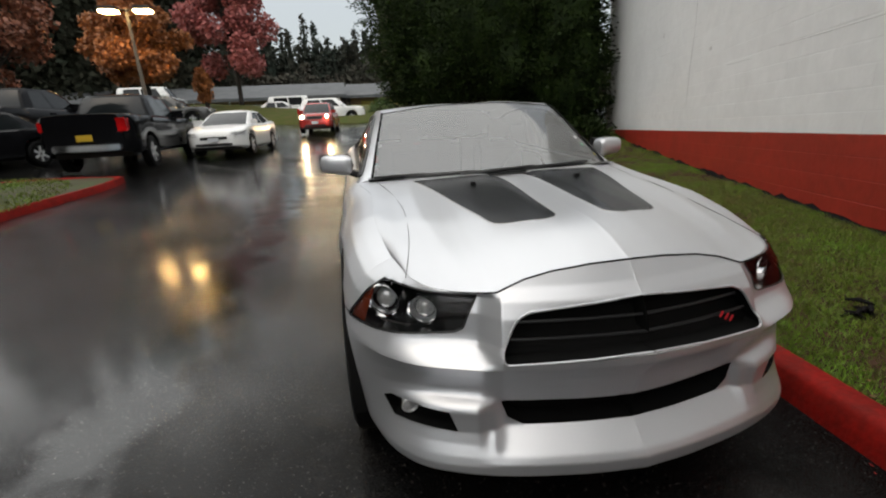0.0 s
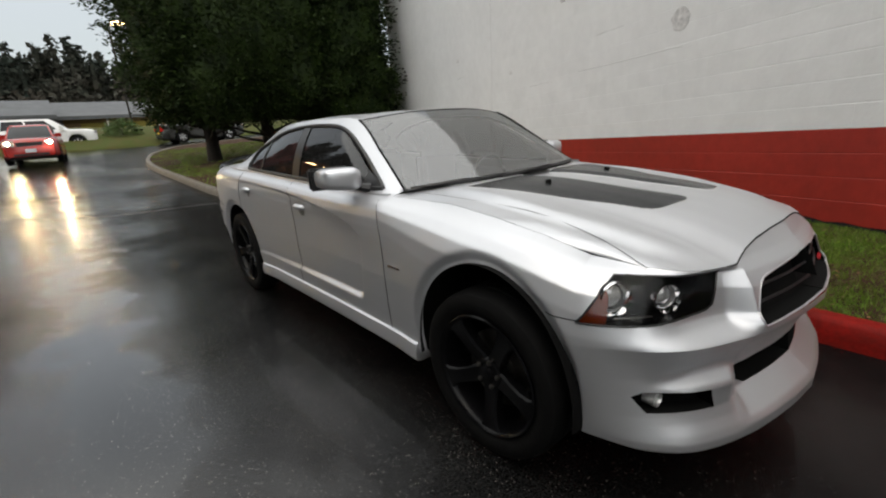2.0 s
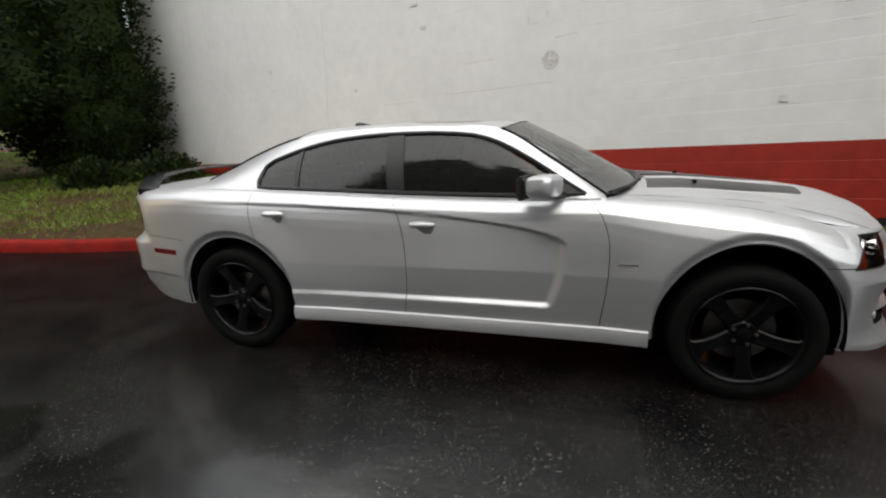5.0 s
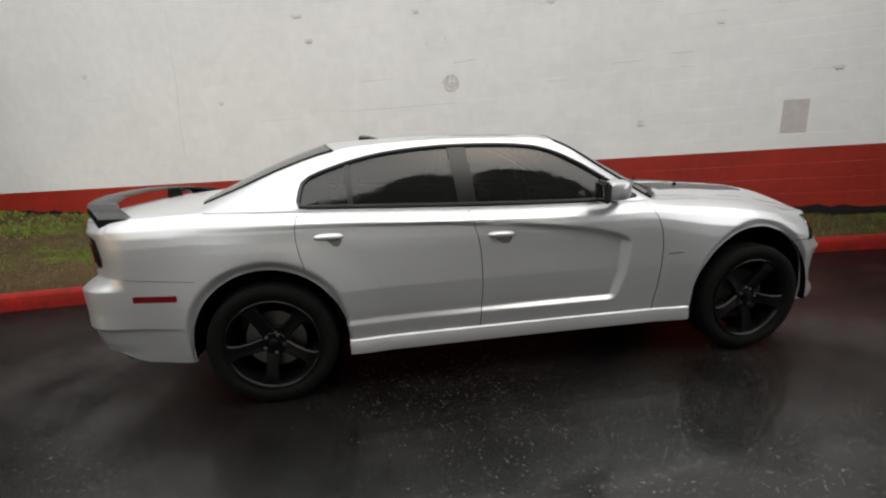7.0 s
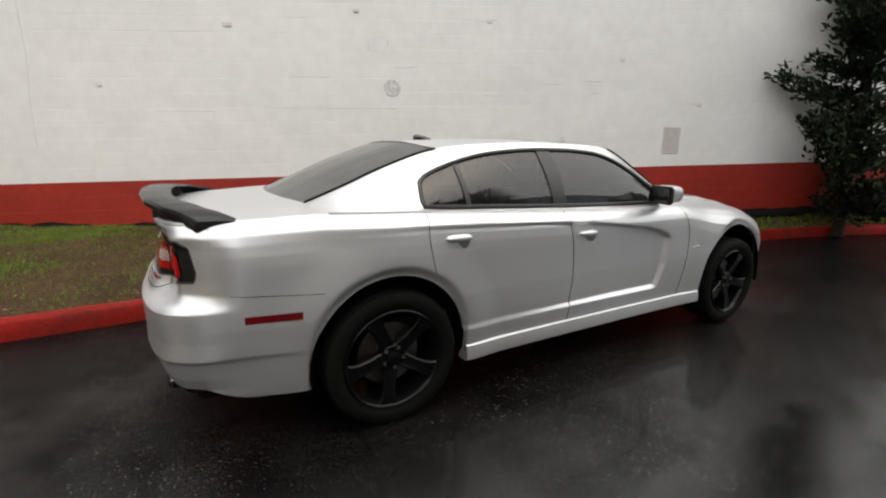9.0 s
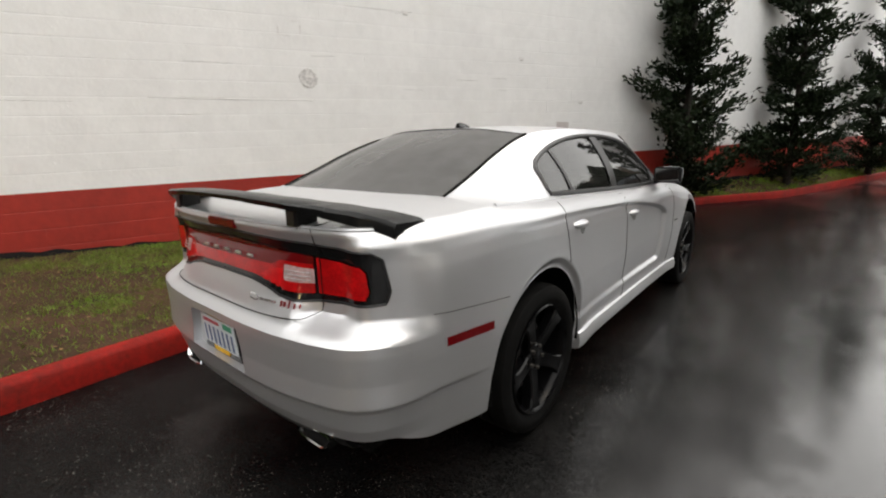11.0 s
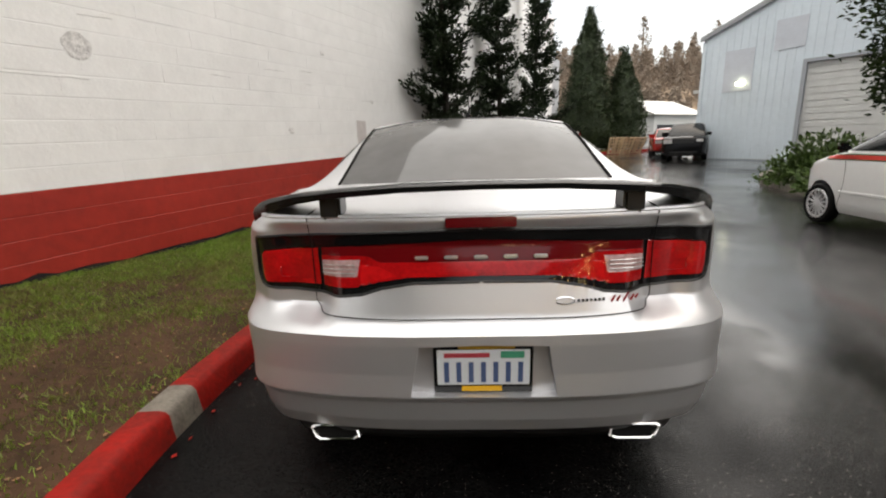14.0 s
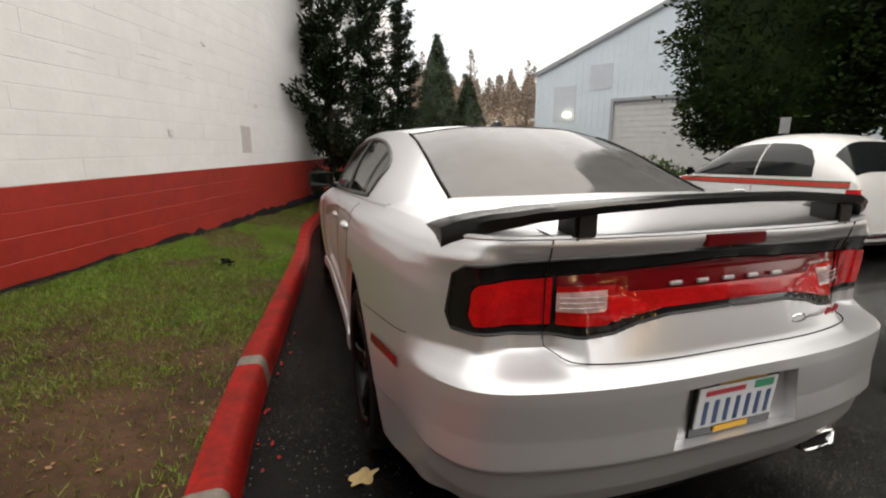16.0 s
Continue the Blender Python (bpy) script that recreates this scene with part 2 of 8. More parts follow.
AMBER = material("amber_lens", (0.17, 0.022, 0.005), 0.12, coat=0.2)
CLEAR_LENS = material("clear_lens", (0.62, 0.62, 0.62), 0.12, 0.4, coat=1.0, spread=0.3, scale=60)
PINK_LENS = material("pinkish_clear_lens", (0.55, 0.36, 0.36), 0.15, 0.2, coat=0.6, spread=0.3, scale=60)
GLASS_TINT = glass("tinted_glass", (0.075, 0.08, 0.085), ior=1.60, film=0.02)
GLASS_CLEAR = glass("windscreen_glass", (0.66, 0.72, 0.70), ior=2.7, film=0.09)
GLASS_REAR = glass("rear_glass", (0.08, 0.085, 0.085), 0.05, ior=1.48, film=0.16)
GLASS_LAMP = glass("lamp_cover", (0.85, 0.85, 0.85), ior=1.3)
WALL_WHITE = material("white_painted_block", (0.83, 0.83, 0.825), 0.6, spread=0.045, scale=0.9, bump=0.20, bscale=22, each=0.015, fixed=True)
WALL_RED = material("red_painted_block", (0.33, 0.022, 0.013), 0.5, spread=0.16, scale=1.5, bump=0.20, bscale=22, each=0.04, fixed=True)
MORTAR_DARK = material("tarred_footing", (0.008, 0.007, 0.007), 0.85, bump=0.8, bscale=25, spec=0.1)
KERB_RED = material("red_kerb_paint", (0.27, 0.010, 0.007), 0.65, second=(0.13, 0.010, 0.007), scale=5, bump=0.3, bscale=40, spec=0.12)
KERB_STONE = material("kerb_concrete", (0.13, 0.115, 0.095), 0.7, spread=0.35, scale=9, bump=0.3, bscale=50)
GRASS_SOIL = material("turf_soil", (0.050, 0.075, 0.018), 0.9, second=(0.060, 0.042, 0.026), scale=1.3, bump=0.8, bscale=25)
GRASS_BLADE = material("grass_blades", (0.118, 0.240, 0.008), 0.6, second=(0.115, 0.115, 0.016), scale=1.1, island=0.35)
VERGE_SOIL = material("verge_soil", (0.070, 0.038, 0.022), 0.9, second=(0.030, 0.018, 0.010), scale=2.6, bump=1.0, bscale=45, spec=0.12)
FALLEN = material("fallen_leaf", (0.26, 0.13, 0.05), 0.6, second=(0.12, 0.06, 0.025), scale=3, island=0.4)
SHED_WHITE = material("white_metal_siding", (0.64, 0.71, 0.76), 0.5, spread=0.05, scale=0.7)
DOOR_WHITE = material("roller_door_paint", (0.60, 0.60, 0.58), 0.5, spread=0.06, scale=3)
BARK = material("bark", (0.016, 0.012, 0.009), 0.9, spread=0.4, scale=9, bump=0.8, bscale=30)
LEAF_THUJA = material("dark_conifer_leaf", (0.030, 0.052, 0.010), 0.6, second=(0.005, 0.010, 0.004), scale=2.2, island=0.3, spec=0.12)
LEAF_PINE = material("pine_needles", (0.022, 0.036, 0.015), 0.6, second=(0.008, 0.015, 0.008), scale=3, island=0.3, spec=0.15)
LEAF_RED = material("red_maple_leaf", (0.38, 0.115, 0.10), 0.6, second=(0.25, 0.06, 0.06), scale=1.5, island=0.3)
LEAF_RUST = material("rust_maple_leaf", (0.34, 0.125, 0.035), 0.6, second=(0.20, 0.07, 0.022), scale=1.5, island=0.3)
LEAF_BUSH = material("shrub_leaf", (0.075, 0.130, 0.020), 0.55, second=(0.035, 0.070, 0.015), scale=3)
WOODS = material("far_woods", (0.018, 0.025, 0.017), 0.9, second=(0.030, 0.026, 0.018), scale=0.12, spec=0.1)

# ---- mesh tools ----
def mesh_of(bm, name, mat, smooth=True):
    me = bpy.data.meshes.new(name)
    bm.to_mesh(me)
    bm.free()
    for mm in mat if isinstance(mat, (list, tuple)) else (mat,):
        me.materials.append(mm)
    if smooth:
        me.polygons.foreach_set("use_smooth", [True] * len(me.polygons))
        me.set_sharp_from_angle(angle=radians(38))
    return me


def part(name, bm, mat, parent=None, label="", smooth=True):
    ob = new(name, mesh_of(bm, name, mat, smooth))
    if parent is not None:
        ob.parent = parent
    if label:
        ob["label"] = label
    return ob


def thing(name, m, label, category, group=""):
    ob = new(name)
    ob.empty_display_size = 0.2
    ob.matrix_world = m
    return tagged(ob, label, category, group)


def grid_bm(pts, close_u=False, bm=None):
    """A sheet through a table of points [i][j]."""
    bm = bm or bmesh.new()
    rows = [[bm.verts.new(p) for p in row] for row in pts]
    n = len(rows)
    for i in range(n if close_u else n - 1):
        a, b = rows[i], rows[(i + 1) % n]
        for j in range(len(a) - 1):
            bm.faces.new((a[j], b[j], b[j + 1], a[j + 1]))
    return bm


def box(bm, x0, x1, y0, y1, z0, z1, bevel=0.0, m=None):
    r = bmesh.ops.create_cube(bm, size=1)
    for v in r["verts"]:
        v.co = Vector((x0 + (v.co.x + 0.5) * (x1 - x0), y0 + (v.co.y + 0.5) * (y1 - y0), z0 + (v.co.z + 0.5) * (z1 - z0)))
    if bevel:
        es = list({e for v in r["verts"] for e in v.link_edges})
        out = bmesh.ops.bevel(bm, geom=es, offset=bevel, segments=2, affect="EDGES")
        vs = set(out["verts"]) | {v for v in r["verts"] if v.is_valid}
    else:
        vs = r["verts"]
    if m is not None:
        for v in {w for v in vs for f in v.link_faces for w in f.verts}:
            v.co = m @ v.co
    return bm


def tube(bm, pts, rad, seg=8, cap=True):
    """A round bar through points; rad: one radius or one for each point."""
    rs = rad if isinstance(rad, (list, tuple)) else [rad] * len(pts)
    pts = [Vector(p) for p in pts]
    rings = []
    for i, p in enumerate(pts):
        d = (pts[min(i + 1, len(pts) - 1)] - pts[max(i - 1, 0)]).normalized()
        a = d.orthogonal().normalized() if abs(d.z) > 0.9 else d.cross(Vector((0, 0, 1))).normalized()
        b = d.cross(a)
        rings.append([bm.verts.new(p + rs[i] * (math.cos(6.2832 * k / seg) * a + math.sin(6.2832 * k / seg) * b)) for k in range(seg)])
    for r, s in zip(rings, rings[1:]):
        for k in range(seg):
            bm.faces.new((r[k], r[(k + 1) % seg], s[(k + 1) % seg], s[k]))
    if cap:
        bm.faces.new(rings[0][::-1])
        bm.faces.new(rings[-1])
    return bm


def lathe(bm, prof, seg=48, axis="x", at=(0, 0, 0)):
    """A turned body: prof is (along the axis, radius); the axis runs through at."""
    rings = []
    for a, r in prof:
        ring = []
        for k in range(seg):
            c, s = math.cos(6.2832 * k / seg) * r, math.sin(6.2832 * k / seg) * r
            p = {"x": (a, c, s), "y": (c, a, s), "z": (c, s, a)}[axis]
            ring.append(bm.verts.new(Vector(p) + Vector(at)))
        rings.append(ring)
    for r, s in zip(rings, rings[1:]):
        for k in range(seg):
            bm.faces.new((r[k], r[(k + 1) % seg], s[(k + 1) % seg], s[k]))
    return bm


def curve_through(keys, n):
    """n points on a smooth line through keys, evenly by length."""
    k = np.array(keys, float)
    k = np.vstack([2 * k[0] - k[1], k, 2 * k[-1] - k[-2]])
    fine = []
    for i in range(1, len(k) - 2):
        for t in np.linspace(0, 1, 24, endpoint=False):
            a, b, c, d = k[i - 1], k[i], k[i + 1], k[i + 2]
            fine.append(0.5 * (2 * b + (c - a) * t + (2 * a - 5 * b + 4 * c - d) * t * t + (3 * b - a - 3 * c + d) * t ** 3))
    fine = np.array(fine + [k[-2]])
    s = np.r_[0, np.cumsum(np.linalg.norm(np.diff(fine, axis=0), axis=1))]
    at = np.linspace(0, s[-1], n)
    return np.stack([np.interp(at, s, fine[:, j]) for j in range(fine.shape[1])], 1)


def smooth_step(a, b, x):
    t = min(1.0, max(0.0, (x - a) / (b - a)))
    return t * t * (3 - 2 * t)


def soft(x, w=2.0):
    """Zero below 0, then a slope of 1, with a soft bend."""
    return w * math.log1p(math.exp(min(40, x / w))) if x < 40 * w else x


def ground_z(x, y):
    """Height of the lot: level round the car, rising gently away from it."""
    near = 1 / (1 + math.exp(min(40, max(-40, (3 - y) / 1.5))))
    along = 0.028 * (soft(-y - 4) - soft(-y - 34)) + 0.058 * (soft(y - 8) - soft(y - 40))
    return along + 0.075 * near * (soft(-x - 3.5, 1.0) - soft(-x - 13, 1.0)) - 0.0126


# ---- lot, verge, kerb and wall ----
WALL_AT, WALL_DIR = Vector((3.56, 1.17, 0)), Vector((0.363, 0.932, 0)).normalized()
WALL_OUT = Vector((-WALL_DIR.y, WALL_DIR.x, 0))


def wall_xy(s, off=0.0):
    p = WALL_AT + WALL_DIR * s + WALL_OUT * off
    return p.x, p.y


KERB_KEYS = [(-13.0, -25.5), (-9.5, -23.6), (-7.0, -21.9), (-5.3, -19.8), (-4.0, -16.2), (-2.95, -13.2), (-2.15, -10.8), (-1.35, -8.6), (-0.55, -7.4), (0.15, -6.3), (0.66, -4.8), (0.98, -3.0), (1.10, -0.8), (1.29, 1.2), (1.42, 2.5), (1.46, 3.6), (1.38, 4.6), (1.25, 6.0), (0.86, 7.4), (0.60, 8.9), (0.50, 10.7), (0.45, 13.0), (0.36, 16.5), (0.42, 18.5), (0.7, 20.8), (1.5, 23.8), (3.7, 27.5), (9.0, 30.0), (16.0, 31.0)]
KERB = curve_through(KERB_KEYS, 640)


def kerb_x(y):
    return float(np.interp(y, KERB[:, 1], KERB[:, 0]))


def sheet(name, xs, ys, height, mat):
    bm = grid_bm([[(x, y, height(x, y)) for y in ys] for x in xs])
    bmesh.ops.recalc_face_normals(bm, faces=bm.faces)
    return part(name, bm, mat)


def steps(a, b, n, power=1.0):
    return [a + (b - a) * (i / n) ** power for i in range(n + 1)]


xs = [-400, -200, -120, -80] + steps(-60, 40, 100) + [60, 90, 150, 300, 500]
ys = [-500, -300, -180, -110, -80] + steps(-60, 60, 120) + [80, 110, 180, 300, 500]
ground = tagged(sheet("ground", xs, ys, ground_z, ASPHALT), "dark wet asphalt of a parking lot with puddles", "ground", kind="structure")


def ribbon(name, keys, half, mat, label, lift=0.006, ragged=0.04):
    """A flat strip of repair lying on the lot, with ragged edges."""
    line = curve_through(keys, 140)
    rows = []
    for i, (x, y) in enumerate(line):
        t = line[min(i + 1, 139)] - line[max(i - 1, 0)]
        n = Vector((t[1], -t[0], 0)).normalized()
        row = []
        for j in range(7):
            o = (j / 3 - 1) * half
            if j in (0, 6):
                o += 2.2 * ragged * noise.noise(Vector((x * 1.1, y * 1.1, j))) + ragged * noise.noise(Vector((x * 3.7, y * 3.7, j))) + 0.6 * ragged * noise.noise(Vector((x * 9, y * 9, j)))
            row.append((x + n.x * o, y + n.y * o, ground_z(x + n.x * o, y + n.y * o) + lift - (0.004 if j in (0, 6) else 0)))
        rows.append(row)
    b = grid_bm(rows)
    for f in b.faces:
        if f.normal.z < 0:
            f.normal_flip()
    b.normal_update()
    bmesh.ops.recalc_face_normals(b, faces=b.faces)
    if sum(f.normal.z for f in b.faces) < 0:
        bmesh.ops.reverse_faces(b, faces=b.faces)
    return tagged(part(name, b, mat), label, "asphalt patch", kind="structure")


ribbon("asphalt_seam", [(-5.6, 12.6), (-3.2, 10.6), (-1.66, 9.35), (-0.3, 9.1), (0.5, 8.9)], 0.016, material("seam_grit", (0.10, 0.095, 0.09), 0.6, spread=0.3, scale=9), "thin pale joint across the asphalt", ragged=0.012)


def verge_z(x, y):
    return ground_z(x, y) + 0.135


WALL_S0, WALL_S1, WALL_H = -25.0, 13.9, 7.4


def wall_foot(s):
    """Height of the turf where it meets the wall."""
    return float(np.interp(s, (-28, -11, -7, -4, 0, 5, 9, 15, 22), (0.76, 0.54, 0.43, 0.32, 0.24, 0.28, 0.35, 0.75, 1.2)))


def course_drop(s):
    """The block courses run level while the lot rises, so they sink against it."""
    return -0.031 * s


# grass verge between the kerb and the wall
rows = []
for i in range(0, len(KERB), 4):
    k = Vector((*KERB[i], 0))
    t = Vector((*KERB[min(i + 1, len(KERB) - 1)], 0)) - Vector((*KERB[max(i - 1, 0)], 0))
    inward = Vector((t.y, -t.x, 0)).normalized()
    a = k + inward * 0.12
    s = min(max((k - WALL_AT).dot(WALL_DIR), WALL_S0 - 3), WALL_S1 + 6)
    b = Vector((*wall_xy(s, -0.25), 0))
    rise = wall_foot(s) - verge_z(b.x, b.y)
    row = []
    for j in range(17):
        p = a.lerp(b, j / 16)
        lump = 0.02 * noise.noise(p * 1.3) + 0.012 * noise.noise(p * 5) if j else 0
        row.append((p.x, p.y, verge_z(p.x, p.y) + lump + rise * smooth_step(0, 1, j / 16) + (0.0 if j else -0.01) + 0.02 * min(1, j / 6)))
    rows.append(row)
VERGE = np.array(rows)
bm = grid_bm(rows)
bmesh.ops.recalc_face_normals(bm, faces=bm.faces)
verge = tagged(part("verge", bm, VERGE_SOIL), "patchy grass verge with bare brown soil beside the wall", "grass verge", kind="structure")

# wall core: white above a red base, with a low far part
core = tagged(new("wall_main"), "tall white painted block wall with a red painted base", "wall", kind="structure")
bm = bmesh.new()


def wall_prism(bm, s0, s1, z0, z1, o0, o1):
    c = [bm.verts.new((*wall_xy(s, o), z + course_drop(s))) for s in (s0, s1) for o in (o0, o1) for z in (z0, z1)]
    for f in ((0, 1, 3, 2), (4, 6, 7, 5), (0, 4, 5, 1), (2, 3, 7, 6), (1, 5, 7, 3), (0, 2, 6, 4)):
        bm.faces.new([c[k] for k in f])


wall_prism(bm, WALL_S0, WALL_S1, 1.06, WALL_H, -9.0, -0.0024)
bmesh.ops.recalc_face_normals(bm, faces=bm.faces)
upper_wall = part("upper_wall", bm, WALL_WHITE, core, smooth=False)
bm = bmesh.new()
wall_prism(bm, WALL_S0, WALL_S1, -1.2, 1.06, -9.0, -0.0035)
bmesh.ops.recalc_face_normals(bm, faces=bm.faces)
wall_base = part("wall_base", bm, WALL_RED, core, "red painted block base", smooth=False)


# ---- the silver sedan; its nose points along -y, front axle at y = 0 ----
def table(x, keys):
    k = np.array(keys, float)
    return float(np.interp(x, k[:, 0], k[:, 1]))


PLAN = [(0, -0.90), (0.2, -0.878), (0.45, -0.825), (0.65, -0.745), (0.775, -0.64), (0.855, -0.515), (0.90, -0.385), (0.93, -0.15), (0.938, 0.1), (0.93, 0.5), (0.925, 1.0), (0.925, 1.5), (0.928, 2.0), (0.935, 2.5), (0.948, 2.9), (0.948, 3.2), (0.93, 3.5), (0.895, 3.74), (0.850, 3.93), (0.74, 4.06), (0.5, 4.125), (0.25, 4.148), (0, 4.15)]
N_COL, N_ROW, CREASE_ROW = 900, 124, 74
# columns lie closer together round the nose and the tail
fine_plan = curve_through(PLAN, 6000)
reach = np.r_[0, np.cumsum(np.linalg.norm(np.diff(fine_plan, axis=0), axis=1) * (1 + 1.8 * (fine_plan[1:, 1] < -0.35) + 0.8 * (fine_plan[1:, 1] > 3.6)))]
plan = np.stack([np.interp(np.linspace(0, reach[-1], N_COL), reach, fine_plan[:, j]) for j in (0, 1)], 1)
HUBS, ARCH, HUB_Z = (0.0, 3.052), 0.424, 0.364
ARCH_TALL = (1.135, 1.055)
FRONT_IN = [(0.27, 0.012), (0.285, -0.006), (0.325, -0.008), (0.345, 0.006), (0.412, 0.082), (0.49, 0.092), (0.55, 0.070), (0.60, 0.044), (0.645, 0.012), (0.657, 0.002), (0.685, 0.003), (0.70, 0.010), (0.72, 0.028), (0.80, 0.056), (0.845, 0.084), (0.88, 0.120), (0.94, 0.165)]
FRONT_OUT = [(0.27, 0.012), (0.285, -0.006), (0.315, -0.008), (0.340, 0.002), (0.375, 0.022), (0.410, 0.036), (0.455, 0.034), (0.484, 0.030), (0.497, 0.036), (0.520, 0.062), (0.545, 0.066), (0.60, 0.040), (0.642, 0.010), (0.655, 0.0), (0.668, 0.010), (0.700, 0.038), (0.715, 0.050), (0.73, 0.055), (0.80, 0.068), (0.845, 0.090), (0.88, 0.120), (0.94, 0.165)]
FRONT_SIDE = [(0.27, 0.012), (0.285, -0.004), (0.315, -0.006), (0.345, 0.006), (0.40, 0.026), (0.48, 0.038), (0.54, 0.038), (0.60, 0.026), (0.642, 0.008), (0.655, 0.0), (0.668, 0.006), (0.700, 0.026), (0.73, 0.044), (0.80, 0.068), (0.845, 0.090), (0.88, 0.120), (0.94, 0.165)]
SIDE_IN = [(0.28, 0.045), (0.33, 0.035), (0.42, 0.022), (0.52, 0.010), (0.65, 0.0), (1.2, 0.0)]
REAR_IN = [(0.36, 0.06), (0.42, 0.034), (0.498, 0.018), (0.52, 0.0), (0.60, 0.004), (0.70, 0.0), (0.735, 0.001), (0.748, 0.016), (0.775, 0.078), (0.80, 0.12), (0.86, 0.125), (1.0, 0.118), (1.06, 0.10), (1.085, 0.085), (1.11, 0.095)]
LAMP_LOW = [(0.0, 0.888), (0.22, 0.886), (0.33, 0.868), (0.40, 0.846), (0.50, 0.838), (0.70, 0.840)]
SHOULDER = [(0, 0.105), (0.012, 0.075), (0.03, 0.048), (0.06, 0.024), (0.10, 0.009), (0.15, 0.002), (0.2, 0.0)]


def top_z(x, y):
    """Height of the upper edge of the body side."""
    if y < -0.40:
        return table(x, [(0, 0.935), (0.15, 0.930), (0.28, 0.917), (0.37, 0.899), (0.42, 0.882), (0.46, 0.868), (0.52, 0.864), (0.70, 0.876), (0.82, 0.891), (0.90, 0.908)])
    if y < 3.85:
        return table(y, [(-0.40, 0.908), (-0.2, 0.960), (0.0, 0.996), (0.3, 1.028), (0.7, 1.050), (1.1, 1.047), (1.5, 1.054), (1.9, 1.067), (2.3, 1.084), (2.83, 1.105), (3.4, 1.127), (3.85, 1.112)])
    return 1.105


def wide(y):
    return 1.0 + 0.75 * (1 - smooth_step(0.25, 0.8, y))


def tall(y):
    return 1.0 + 0.5 * (1 - smooth_step(0.25, 0.8, y))


COVE_TOP = [(0.84, 0.77), (0.88, 0.815), (0.93, 0.850), (1.0, 0.880), (1.13, 0.912), (1.4, 0.951), (1.6, 0.973), (2.0, 1.004), (2.5, 1.028), (2.9, 1.042), (3.6, 1.050)]
COVE_FRONT = [(0.43, 0.985), (0.50, 0.955), (0.62, 0.918), (0.81, 0.902)]


def cove(y, z):
    """Depth of the scallop pressed into both doors, under the long crease that runs back to the haunch."""
    top, low, front = table(y, COVE_TOP), 0.452, table(z, COVE_FRONT)
    m = smooth_step(low - 0.014, low + 0.022, z) * (1 - smooth_step(top - 0.022, top + 0.004, z)) * smooth_step(front - 0.02, front + 0.035, y)
    deep = table(y, [(0.9, 0.030), (1.4, 0.030), (2.0, 0.019), (2.5, 0.012), (3.0, 0.006), (3.5, 0.0)])
    return deep * m * (1 + 0.2 * smooth_step(0.55, 0.85, z))


def flare(y, z):
    """Swelling round the wheel arches, with a broad lip turned in at the opening."""
    out = 0
    for h, tall_by in zip(HUBS, ARCH_TALL):
        up = (z - HUB_Z) / (tall_by if z > HUB_Z else 1.0)
        d = math.hypot(y - h, up) - ARCH
        if d < 0.3:
            lip = 0.012 + 0.034 * smooth_step(0.0, 0.35, z - HUB_Z)
            out += 0.012 * (1 - smooth_step(0.04, 0.26, d)) - 0.026 * (1 - smooth_step(0.15 * lip, lip * 1.15, d))
    return out


def front_in(x, z):
    """Inset of the nose: a plain bar over the intake, a scalloped corner round each fog lamp."""
    k = smooth_step(0.445, 0.53, x)
    o = smooth_step(0.66, 0.84, x)
    return k * ((1 - o) * table(z, FRONT_OUT) + o * table(z, FRONT_SIDE)) + (1 - k) * table(z, FRONT_IN)


def ramp_out(a, b, x):
    """Rises sharply at a and levels off towards b."""
    t = min(1.0, max(0.0, (x - a) / (b - a)))
    return t * (2 - t)


def rear_in(x, z):
    """Inset of the rear: a deep shelf at the corners, a sloping panel under the trunk lid."""
    k, low = smooth_step(0.47, 0.58, x), table(x, LAMP_LOW)
    mid = table(z, REAR_IN)
    if 0.735 < z < 1.0:
        mid = table(z, [(0.735, 0.001), (0.747, 0.014), (0.765, 0.034), (0.785, 0.046)]) if z < 0.785 else table(z, [(0.785, 0.046), (low, 0.078), (1.0, 0.118)])
    return k * table(z, REAR_IN) + (1 - k) * mid


